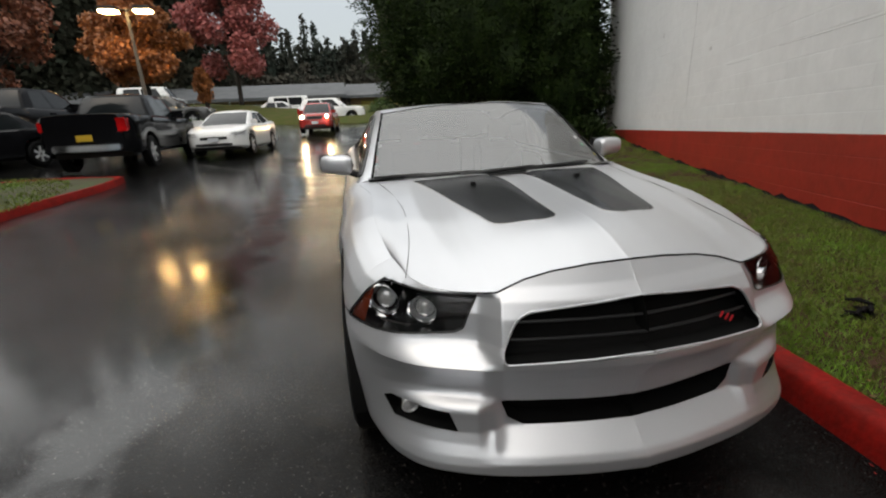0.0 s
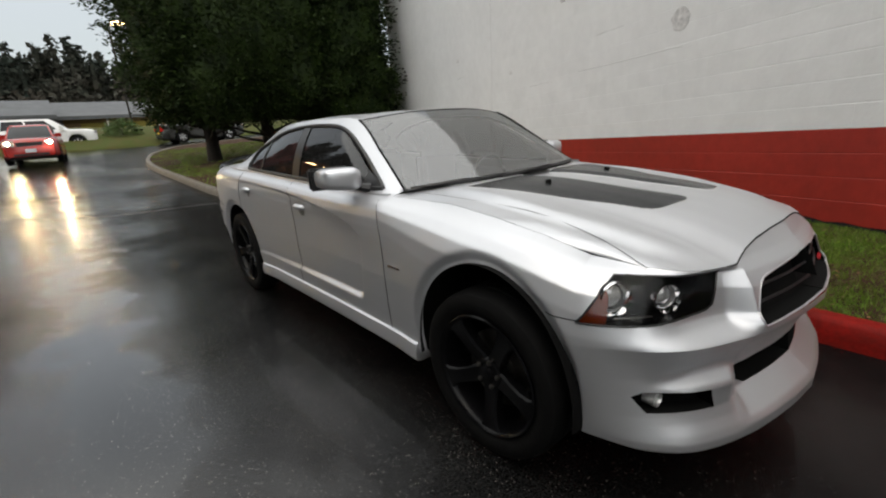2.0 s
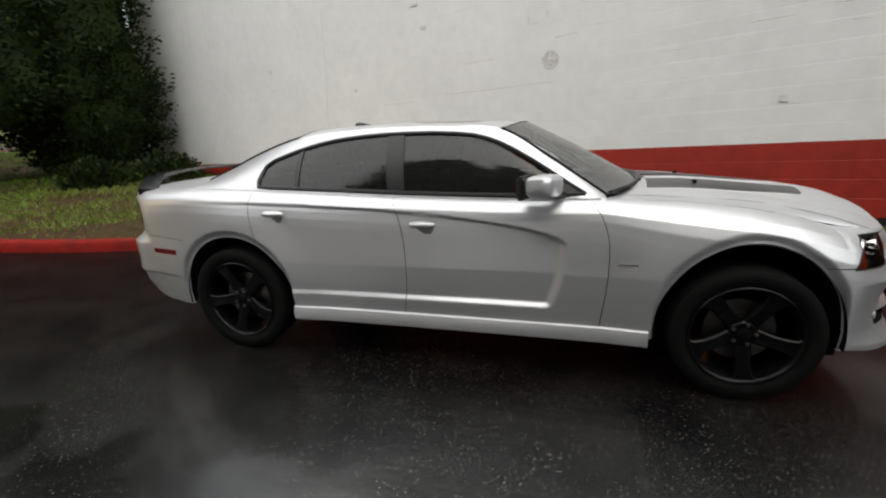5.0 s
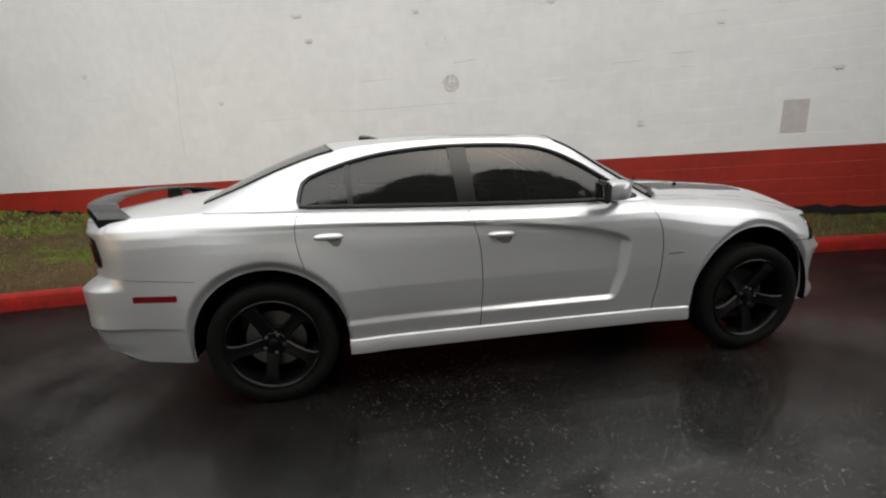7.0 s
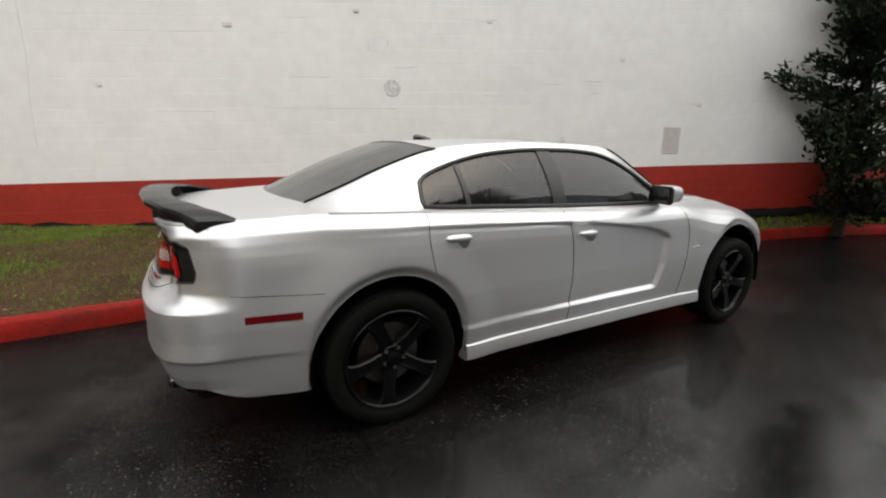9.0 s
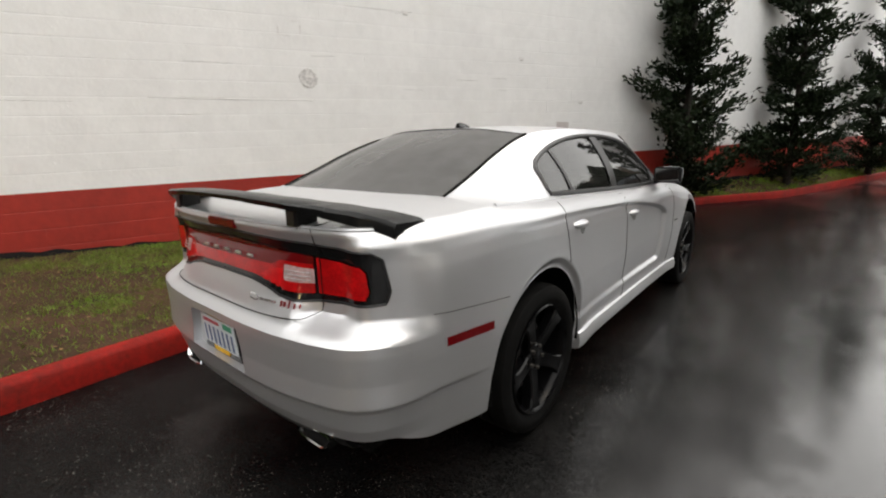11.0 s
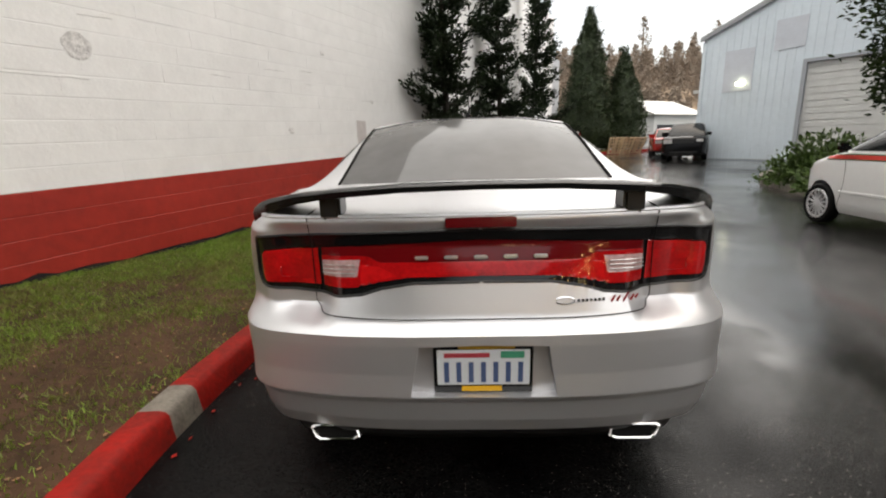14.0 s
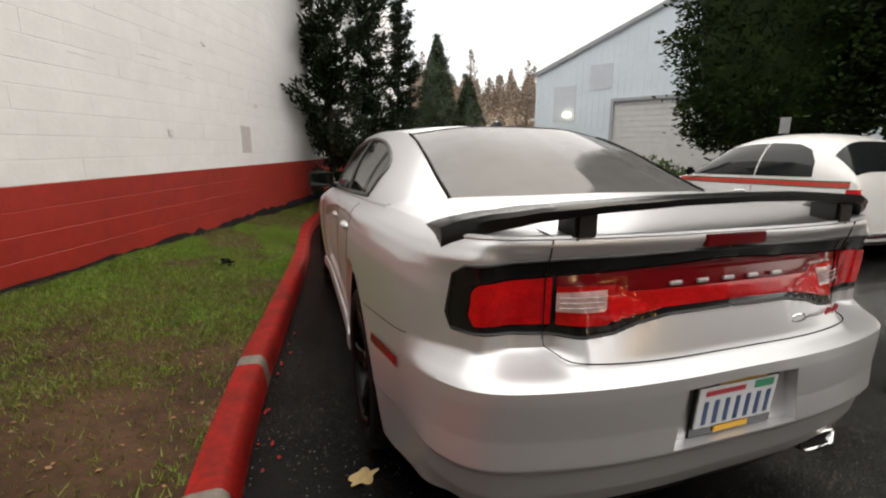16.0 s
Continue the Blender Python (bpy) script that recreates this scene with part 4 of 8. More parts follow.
def wheel(h, sign):
    """Wide tyre, deep black rim with five broad spokes, brake disc behind."""
    b = lathe(bmesh.new(), [(-0.10, 0.262), (-0.116, 0.29), (-0.122, 0.325), (-0.108, 0.353), (-0.075, 0.3625), (-0.03, 0.364), (-0.027, 0.358), (-0.020, 0.358), (-0.017, 0.364), (0.017, 0.364), (0.020, 0.358), (0.027, 0.358), (0.03, 0.364), (0.075, 0.3625), (0.108, 0.353), (0.122, 0.325), (0.118, 0.295), (0.112, 0.28), (0.100, 0.262)], 72)
    w = part("wheel", b, RUBBER, car, "low-profile black tyre on a black alloy rim")
    w.matrix_world = pose(sign * 0.812, h, HUB_Z, 9 if h else 24, 0, 0 if sign > 0 else 180)
    b = lathe(bmesh.new(), [(0.100, 0.262), (0.112, 0.268), (0.117, 0.262), (0.112, 0.254), (0.098, 0.246), (0.07, 0.240), (-0.02, 0.226), (-0.09, 0.224), (-0.10, 0.262)], 72)
    part("rim", b, RIM_BLACK, w)
    for k in range(5):
        turn = Matrix.Rotation(k * 1.2566 + 0.3, 4, "X")
        b = bmesh.new()
        rows = []
        for r, wd, face in ((0.045, 0.040, 0.074), (0.075, 0.040, 0.080), (0.12, 0.035, 0.090), (0.18, 0.036, 0.100), (0.225, 0.044, 0.106), (0.248, 0.060, 0.106)):
            rows.append([(face - 0.055, -wd * 0.8, r), (face - 0.008, -wd, r), (face, -wd + 0.008, r), (face - 0.004, 0, r), (face, wd - 0.008, r), (face - 0.008, wd, r), (face - 0.055, wd * 0.8, r)])
        grid_bm(rows, bm=b)
        bmesh.ops.recalc_face_normals(b, faces=b.faces)
        bmesh.ops.transform(b, matrix=turn, verts=b.verts)
        part("spoke", b, RIM_BLACK, w)
    b = lathe(bmesh.new(), [(0.02, 0.075), (0.070, 0.072), (0.080, 0.062), (0.080, 0.036), (0.088, 0.034), (0.091, 0.028), (0.092, 0.0005)], 40)
    part("hub", b, RIM_BLACK, w)
    for k in range(5):
        a = k * 1.2566 + 0.93
        b = lathe(bmesh.new(), [(0.070, 0.011), (0.090, 0.010), (0.093, 0.0005)], 10, at=(0, 0.0555 * math.cos(a), 0.0555 * math.sin(a)))
        part("wheel_nut", b, DISC, w)
    b = lathe(bmesh.new(), [(0.0, 0.172), (0.012, 0.170), (0.012, 0.09), (0.03, 0.085), (0.03, 0.0005)], 48)
    part("brake_disc", b, DISC, w)
    return w


DISC = material("brake_steel", (0.16, 0.15, 0.14), 0.4, 1.0, spread=0.2, scale=12)
for h in HUBS:
    for sign in (1, -1):
        wheel(h, sign)

# glazing
WS_LOW = [(0, 0.44, 1.078), (0.3, 0.47, 1.076), (0.6, 0.57, 1.070), (0.738, 0.69, 1.064)]
ws = coons(WS_LOW, ROOF_F, [WS_LOW[0], (0, 0.82, 1.292), ROOF_F[0]], rail_seg(0.69, 1.265)[::4] + [ROOF_F[-1]], 28, 28)
part("windscreen", mirrored(outward(grid_bm(ws))), GLASS_CLEAR, car)
rw = coons(ROOF_R, SCREEN_LOW, [ROOF_R[0], (0, 3.12, 1.338), SCREEN_LOW[0]], [ROOF_R[-1]] + rail_seg(2.67, 3.38)[::4] + [SCREEN_LOW[-1]], 28, 28)
part("rear_window", mirrored(outward(grid_bm(rw))), GLASS_REAR, car)
# small stickers behind the lower corner of the windscreen
for i, j, wd, mat in ((23, 10, 0.030, "sticker_white"), (23, 7, 0.026, "sticker_green"), (25, 3, 0.020, "sticker_yellow")):
    p, q, r = (Vector(ws[a][b]) for a, b in ((i, j), (i + 1, j), (i, j + 1)))
    ux, uy = (q - p).normalized() * wd, (r - p).normalized() * wd * 0.8
    b = bmesh.new()
    lift = (q - p).cross(r - p).normalized() * 0.003
    if lift.z < 0:
        lift = -lift
    b.faces.new([b.verts.new(p + lift + dx * ux + dy * uy) for dx, dy in ((0, 0), (1, 0), (1, 1), (0, 1))])
    part("windscreen_sticker", b, material(mat, {"sticker_white": (0.7, 0.7, 0.7), "sticker_green": (0.12, 0.45, 0.25), "sticker_yellow": (0.6, 0.5, 0.08)}[mat], 0.5), car)
# dark ceramic borders of both screens
for name, g in (("windscreen_border", ws), ("rear_window_border", rw)):
    n = len(g)
    edge = [g[i][-1 if name[0] == "w" else 0] for i in range(n)]
    seam(name, [tuple(np.array(g[-1][j]) + np.array([0.0, 0, 0.003])) for j in range(0, 28, 3)] + [tuple(g[-1][27])], 0.007)
    part(name, tube(bmesh.new(), [(-p[0], p[1], p[2] + 0.001) for p in edge[::-3]] + [(p[0], p[1], p[2] + 0.001) for p in edge[::3]], 0.0032, 6), BLACK_SATIN, car)
UPPER = np.array(DLO[6:] + [DLO[0]])[::-1]
LOWER = np.array(DLO[:6])


def pane(y0, y1, lean, name, mat, lift=-0.006, sub=14):
    rows = []
    for i in range(sub + 1):
        row = []
        for j in range(11):
            yy = y0 + (y1 - y0) * i / sub
            low, top = float(np.interp(yy, LOWER[:, 0], LOWER[:, 1])), float(np.interp(yy, UPPER[:, 0], UPPER[:, 1]))
            z = low + max(0.003, top - low) * j / 10
            yy += lean * j / 10
            z = min(z, float(np.interp(yy, UPPER[:, 0], UPPER[:, 1])))
            row.append((side_x(yy, z) + lift, yy, z))
        rows.append(row)
    return pair(name, outward(grid_bm(rows)), mat, car)


pane(0.80, 1.835, 0.045, "side_window", GLASS_TINT)
pane(1.935, 2.55, 0.02, "side_window", GLASS_TINT)
pane(2.572, 2.838, 0.0, "quarter_window", GLASS_TINT)
pane(1.828, 1.940, 0.035, "b_pillar", BLACK_SATIN, 0.001, 3)
pane(2.545, 2.575, 0.015, "window_divider", BLACK_SATIN, 0.001, 2)
frame_pts = [(side_x(y, z) + 0.002, y, z) for y, z in [tuple(q) for q in curve_through(DLO + [DLO[0]], 90)]]
b = tube(bmesh.new(), frame_pts, 0.013, 8)
for v in b.verts:
    v.co.x -= 0.004
pair("window_trim", b, BLACK_SATIN, car)
# black mirror triangle at the front of the side glass
b = bmesh.new()
b.faces.new([b.verts.new((side_x(y, z) + 0.004, y, z)) for y, z in ((0.78, 1.075), (1.0, 1.082), (0.97, 1.165))])
pair("mirror_base", b, BLACK_SATIN, car)

# nose: grille, intake, lamps
edge = [v.co.copy() for v in rim_of(grille_skin)]
start = next(i for i, c in enumerate(edge) if c.x < 0.003)
edge = [c for c in edge[start:] + edge[:start] if c.x >= 0.003]
for sign in (1, -1):
    part("grille_surround", tube(bmesh.new(), [(c.x * sign, c.y + 0.003, c.z) for c in edge], 0.0045, 8), SILVER, car)
grille = part("grille", tub(grille_skin, (0, 0.07, 0)), BLACK_MATT, car, "deep black grille opening")
for z in (0.735, 0.785):
    half = 0.43 - 0.62 * (z - 0.70)
    pts = [(x, nose_y(x, z) + 0.028, z) for x in np.linspace(-half, half, 21)]
    part("grille_bar", tube(bmesh.new(), pts, 0.005, 6), BLACK_SATIN, grille)
edge = [(x, nose_y(x, 0.683) + 0.004, 0.688 - 0.028 * abs(x)) for x in np.linspace(-0.42, 0.42, 29)]
part("grille_lip", tube(bmesh.new(), edge, 0.005, 6), CHROME, grille)
b = bmesh.new()
for dx in (0, 0.024, 0.044):
    box(b, 0.285 + dx, 0.290 + dx, -0.004, 0.004, -0.012, 0.012, 0.002, pose(0, nose_y(0.3, 0.735) + 0.012, 0.735) @ pose(0.3, 0, 0, 0, 25, 0) @ pose(-0.3, 0, 0))
part("grille_badge", b, material("badge_red", (0.45, 0.02, 0.03), 0.3), grille, "small red badge bars")
part("lower_intake", tub(intake_skin, (0, 0.09, 0)), BLACK_MATT, car, "black lower air intake")
for b, sgn in ((fog_skin, 1), (mirrored(fog_skin, False), -1)):
    fog = part("fog_recess", tub(b, (-0.02 * sgn, 0.06, 0), False), BLACK_MATT, car)
    c = Vector((0.715 * sgn, nose_y(0.715, 0.45) + 0.062, 0.448))
    part("fog_lamp", lathe(bmesh.new(), [(0.03, 0.028), (-0.012, 0.030), (-0.016, 0.025), (-0.008, 0.021), (-0.012, 0.0005)], 24, "y", c), CLEAR_LENS, fog)
for skin, sgn in ((headlamp_skin, 1), (mirrored(headlamp_skin, False), -1)):
    lamp = part("headlamp", tub(skin, (-0.05 * sgn, 0.075, 0), False), BLACK_GLOSS, car, "dark headlamp with two projector lenses")
    for x, y, r in ((0.765, -0.545, 0.063), (0.645, -0.625, 0.053)):
        c = Vector(((x - 0.01) * sgn, y + (0.088 if r > 0.055 else 0.055), 0.79 if r > 0.055 else 0.785))
        b = lathe(bmesh.new(), [(0.045, r * 0.9), (-0.03, r), (-0.036, r * 0.94), (-0.024, r * 0.80), (0.0, r * 0.66), (0.0, r * 0.60)], 32, "y")
        bmesh.ops.transform(b, matrix=Matrix.Translation(c) @ Matrix.Rotation(0.45 * sgn, 4, "Z"), verts=b.verts)
        part("bezel", b, CHROME, lamp)
        b = lathe(bmesh.new(), [(0.0, r * 0.62), (-0.012, r * 0.5), (-0.019, r * 0.25), (-0.020, 0.0005)], 28, "y")
        bmesh.ops.transform(b, matrix=Matrix.Translation(c) @ Matrix.Rotation(0.45 * sgn, 4, "Z"), verts=b.verts)
        part("projector", b, CLEAR_LENS, lamp)
    fine = skin.copy()
    bmesh.ops.subdivide_edges(fine, edges=fine.edges, cuts=2, use_grid_fill=True)
    amber = cut(fine, lambda c: (EX * c.x * sgn + EY * c.y, c.z), lambda c, q: slide(c, q, sgn), [(0.385, 0.70), (0.52, 0.70), (0.52, 0.80), (0.40, 0.870), (0.355, 0.870), (0.36, 0.80)])
    part("side_reflector", moved(amber, (-0.008 * sgn, 0.010, 0)), AMBER, lamp, "amber side reflector")
    b = tube(bmesh.new(), [(x * sgn, nose_y(x, 0.72) + 0.10 + 0.1 * max(0, x - 0.7), 0.722) for x in np.linspace(0.56, 0.78, 8)], 0.006, 6)
    part("lamp_strip", b, DISC, lamp)
    part("lamp_cover", moved(skin, (0, 0, 0)), GLASS_LAMP, lamp)
    part("lamp_gasket", tube(bmesh.new(), [v.co for v in rim_of(skin)], 0.0035, 6, False), BLACK_SATIN, lamp)

# tail: surround, lenses, reverse lamps
LENS_C = [(-0.05, 0.908), (0.0, 0.908), (0.24, 0.906), (0.34, 0.890), (0.42, 0.872), (0.552, 0.868), (0.552, 0.998), (0.0, 1.020), (-0.05, 1.020)]
LENS_O = [(0.566, 0.868), (0.804, 0.873), (0.815, 0.90), (0.808, 0.968), (0.790, 0.985), (0.566, 0.997)]
CORE_O = [(0.590, 0.886), (0.73, 0.892), (0.735, 0.905), (0.728, 0.928), (0.590, 0.934)]
REVERSE = [(0.405, 0.905), (0.542, 0.903), (0.542, 0.955), (0.395, 0.960)]
edge = [v.co.copy() for v in rim_of(tail_skin)]
start = next(i for i, c in enumerate(edge) if c.x < 0.003)
edge = [c for c in edge[start:] + edge[:start] if c.x >= 0.003]
for sign in (1, -1):
    part("tail_lamp_gasket", tube(bmesh.new(), [(c.x * sign, c.y, c.z) for c in edge], 0.0045, 6), BLACK_SATIN, car)
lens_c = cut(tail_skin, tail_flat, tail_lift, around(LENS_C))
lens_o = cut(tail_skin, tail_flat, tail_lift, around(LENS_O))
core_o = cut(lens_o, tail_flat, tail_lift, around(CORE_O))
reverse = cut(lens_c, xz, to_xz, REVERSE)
# light caught inside the lens is put into its reds: dark top, bright glint
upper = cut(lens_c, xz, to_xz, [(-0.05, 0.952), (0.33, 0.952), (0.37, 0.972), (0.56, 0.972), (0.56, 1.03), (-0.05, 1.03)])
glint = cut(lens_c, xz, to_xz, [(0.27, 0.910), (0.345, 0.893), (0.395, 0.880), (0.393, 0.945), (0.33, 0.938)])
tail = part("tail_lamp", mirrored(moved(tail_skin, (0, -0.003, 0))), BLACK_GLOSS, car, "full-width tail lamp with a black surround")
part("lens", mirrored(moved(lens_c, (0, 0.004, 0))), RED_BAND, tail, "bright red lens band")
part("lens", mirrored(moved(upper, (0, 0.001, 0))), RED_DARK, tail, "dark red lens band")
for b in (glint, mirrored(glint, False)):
    part("lens", moved(b, (0, 0.004, 0)), RED_LAMP, tail, "bright red patch painted as light caught in the lens")
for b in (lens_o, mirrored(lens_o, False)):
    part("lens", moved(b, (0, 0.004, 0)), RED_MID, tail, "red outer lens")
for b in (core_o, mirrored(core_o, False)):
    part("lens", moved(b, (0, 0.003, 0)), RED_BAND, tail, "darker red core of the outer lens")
for b in (reverse, mirrored(reverse, False)):
    part("reverse_lamp", moved(b, (0, 0.003, 0)), PINK_LENS, tail, "clear ribbed reverse lens")
for sgn in (1, -1):
    for z in (0.917, 0.930, 0.943):
        part("lens_rib", tube(bmesh.new(), [(x * sgn, tail_y(x, z) + 0.005, z) for x in np.linspace(0.412, 0.528, 6)], 0.002, 5), CLEAR_LENS, tail)
for k in range(5):
    x = -0.19 + 0.095 * k
    b = box(bmesh.new(), x - 0.022, x + 0.022, -0.004, 0.004, -0.006, 0.006, 0.003, pose(0, tail_y(x, 0.967) + 0.008, 0.967))
    part("badge_bar", b, BADGE_CHROME, tail, "plain chrome bar")
b = bmesh.new()
tube(b, [(-0.262 + 0.030 * math.cos(a), tail_y(0.262, 0.83) + 0.004, 0.828 + 0.012 * math.sin(a)) for a in np.linspace(0.4, 6.0, 18)], 0.0026, 5)
for k in range(7):
    x = -0.305 - 0.0135 * k
    box(b, x - 0.004, x + 0.004, -0.003, 0.003, -0.006, 0.004, 0.001, pose(0, tail_y(x, 0.83) + 0.004, 0.828))
part("trunk_badge", b, CHROME, car, "plain chrome bars")
b = bmesh.new()
for x, w, h in ((-0.418, 0.006, 0.012), (-0.436, 0.006, 0.010), (-0.458, 0.005, 0.020), (-0.482, 0.006, 0.011), (-0.500, 0.006, 0.008)):
    box(b, x - w / 2, x + w / 2, -0.003, 0.003, -h, h, 0.001, pose(0, tail_y(x, 0.83) + 0.005, 0.826) @ pose(x, 0, 0, 0, -28, 0) @ pose(-x, 0, 0))
part("trunk_badge", b, material("badge_red_chrome", (0.50, 0.06, 0.07), 0.25, 0.5), car, "red slanted badge bars")
b = box(bmesh.new(), -0.112, 0.112, -0.02, 0.015, -0.017, 0.017, 0.004, pose(0, 4.054, 1.080))
part("brake_light", b, RED_DARK, car, "high dark red brake light strip")

# number plate in its recess
part("plate_recess", tub(plate_skin, (0, -0.035, 0)), SILVER, car)
plate = part("number_plate", box(bmesh.new(), -0.160, 0.160, -0.004, 0.004, -0.088, 0.088, 0.003, pose(0, 4.122, 0.613, -4)), BLACK_GLOSS, car, "pale number plate in a black frame")
for name, x0, x1, z0, z1, mat in (("plate_face", -0.148, 0.148, -0.056, 0.070, material("plate_white", (0.66, 0.70, 0.74), 0.4)), ("plate_band", -0.06, 0.07, -0.080, -0.062, material("plate_yellow", (0.75, 0.42, 0.02), 0.4)),
                                  ("plate_band", -0.10, 0.08, 0.0745, 0.0845, material("plate_gold", (0.50, 0.30, 0.03), 0.4))):
    part(name, box(bmesh.new(), x0, x1, -0.002, 0.003, z0, z1, 0.001, pose(0, 4.128, 0.613, -4)), mat, plate)
INK, INK_RED, INK_GREEN = material("plate_ink", (0.06, 0.10, 0.22), 0.5), material("plate_red_ink", (0.45, 0.05, 0.07), 0.5), material("plate_sticker", (0.05, 0.30, 0.18), 0.5)
for k in range(7):
    x = 0.118 - 0.0395 * k
    part("plate_bar", box(bmesh.new(), x - 0.008, x + 0.008, 0.0, 0.001, -0.046, 0.028, 0.0, pose(0, 4.1315, 0.613, -4)), INK, plate, smooth=False)
part("plate_bar", box(bmesh.new(), -0.02, 0.125, 0.0, 0.001, 0.045, 0.060, 0.0, pose(0, 4.1315, 0.613, -4)), INK_RED, plate, smooth=False)
part("plate_sticker", box(bmesh.new(), -0.13, -0.055, 0.0, 0.001, 0.042, 0.066, 0.0, pose(0, 4.1315, 0.613, -4)), INK_GREEN, plate, smooth=False)

# lower rear: dark valance and exhaust tips
rows = [[(x, tail_y(x, 0.36) - 0.008, 0.372), (x, tail_y(x, 0.36) - 0.02, 0.34), (x, tail_y(x, 0.36) - 0.05, 0.30), (x, tail_y(x, 0.36) - 0.16, 0.27)] for x in np.linspace(-0.66, 0.66, 33)]
part("valance", grid_bm(rows), BLACK_SATIN, car)
for sgn in (1, -1):
    b = bmesh.new()
    rings = []
    for y, g in ((3.90, 0.0), (4.050, 0.0), (4.054, -0.004), (4.050, -0.008), (3.95, -0.010)):
        w0, w1, h = 0.092 + g, 0.075 + g, 0.027 + g
        rings.append([(0.527 * sgn + dx * sgn, y + 0.012 * (dz < 0), 0.334 + dz) for dx, dz in ((-w0 + 0.02, -h), (-w0, -h + 0.01), (-w0 + 0.012, h - 0.008), (-w0 + 0.03, h), (w1, h), (w1 + 0.012, h - 0.008), (w1 - 0.006, -h + 0.01), (w1 - 0.02, -h))])
    for r, s in zip(rings, rings[1:]):
        a, c = [b.verts.new(p) for p in r], [b.verts.new(p) for p in s]
        for k in range(8):
            b.faces.new((a[k], a[(k + 1) % 8], c[(k + 1) % 8], c[k]))
    bmesh.ops.remove_doubles(b, verts=b.verts, dist=1e-5)
    bmesh.ops.recalc_face_normals(b, faces=b.faces)
    ex = part("exhaust_tip", b, CHROME, car, "chrome rectangular exhaust tip")
    part("exhaust_bore", box(bmesh.new(), 0.445 * sgn, 0.605 * sgn, 3.96, 4.047, 0.311, 0.357), BLACK_MATT, ex)

# rear wing on two posts
def wing_at(x):
    a = abs(x)
    z = table(a, [(0, 1.196), (0.25, 1.192), (0.47, 1.178), (0.60, 1.160), (0.70, 1.136), (0.77, 1.108), (0.805, 1.085)])
    lead = table(a, [(0, 3.985), (0.3, 3.97), (0.5, 3.92), (0.65, 3.83), (0.75, 3.74), (0.805, 3.68)])
    trail = table(a, [(0, 4.115), (0.3, 4.105), (0.5, 4.075), (0.65, 4.005), (0.75, 3.93), (0.805, 3.88)])
    thick = table(a, [(0, 0.020), (0.5, 0.024), (0.66, 0.036), (0.75, 0.050), (0.805, 0.056)])
    return lead, trail, z, thick


rows = []
for x in np.linspace(-0.805, 0.805, 71):
    l, t, z, h = wing_at(x)
    rows.append([(x, l, z - 0.004), (x, l + 0.012, z + 0.3 * h), (x, l + 0.4 * (t - l), z + 0.55 * h), (x, t - 0.012, z + 0.6 * h), (x, t, z + 0.3 * h), (x, t - 0.006, z - 0.5 * h), (x, l + 0.45 * (t - l), z - 0.5 * h), (x, l + 0.012, z - 0.35 * h), (x, l, z - 0.004)])
b = grid_bm(rows)
for end in (0, -1):
    b.faces.new([b.verts.new(p) for p in rows[end][:-1]])
bmesh.ops.remove_doubles(b, verts=b.verts, dist=1e-5)
bmesh.ops.recalc_face_normals(b, faces=b.faces)
wing = part("rear_wing", b, material("wing_black", (0.008, 0.0085, 0.009), 0.25, spec=0.25), car, "black rear wing on two posts")
for sgn in (1, -1):
    b = box(bmesh.new(), -0.034, 0.034, -0.045, 0.045, -0.055, 0.020, 0.010, pose(0.478 * sgn, 4.0, 1.150))
    part("wing_post", b, BLACK_SATIN, wing)

# side fittings
for y, z in ((1.705, 0.900), (2.688, 0.957)):
    x = skin_x(y, z)
    rows = []
    for a in np.linspace(-1, 1, 17):
        s = max(0.02, (1 - abs(a) ** 3)) ** 0.5
        rows.append([(x + 0.001 + (0.030 * s) * max(0, math.cos(p)), y + 0.080 * a, z + 0.012 + 0.021 * s * math.sin(p)) for p in np.linspace(-1.57, 1.57, 9)])
    pair("door_handle", outward(grid_bm(rows)), SILVER, car)
    # a flat grey patch paints the shade in the pocket below the handle
    rows = [[(x + 0.0015, y + 0.070 * a * (1 - 0.30 * q * q), z - 0.004 - 0.040 * q) for q in np.linspace(0, 1, 4)] for a in np.linspace(-1, 1, 9)]
    pair("handle_recess", outward(grid_bm(rows)), material("pocket_shade_grey", (0.25, 0.25, 0.25), 0.4, 0.6), car)
b = outward(grid_bm([[(skin_x(y, z) + 0.004, y, z) for z in (0.674, 0.692, 0.708)] for y in np.linspace(3.50, 3.735, 11)]))
pair("side_marker", b, RED_DARK, car, "dark red side marker")
b = box(bmesh.new(), -0.002, 0.003, -0.055, 0.055, -0.006, 0.006, 0.001, pose(skin_x(0.575, 0.722), 0.575, 0.722))
pair("fender_badge", b, CHROME, car, "plain dark chrome fender bar")

# door mirrors
MIRROR = material("mirror", (0.6, 0.6, 0.6), 0.04, 1.0)
b = bmesh.new()
rows = []
for t in np.linspace(0, 1, 15):
    a = t * 2 - 1
    s = max(0.0, 1 - abs(a) ** 4.5) ** 0.40
    cy = 0.975 + 0.07 * t
    rows.append([(0.835 + 0.215 * t, cy + 0.076 * s * (math.copysign(abs(math.cos(p)) ** 0.55, math.cos(p))), 1.130 + 0.012 * t + (0.066 - 0.012 * t) * s * (math.copysign(abs(math.sin(p)) ** 0.6, math.sin(p)))) for p in np.linspace(0, 6.2832, 25)])
b = outward(grid_bm(rows), (0.93, 1.0, 1.13))
bmesh.ops.remove_doubles(b, verts=b.verts, dist=1e-5)
m1, m2 = pair("door_mirror", b, SILVER, car, "silver door mirror")
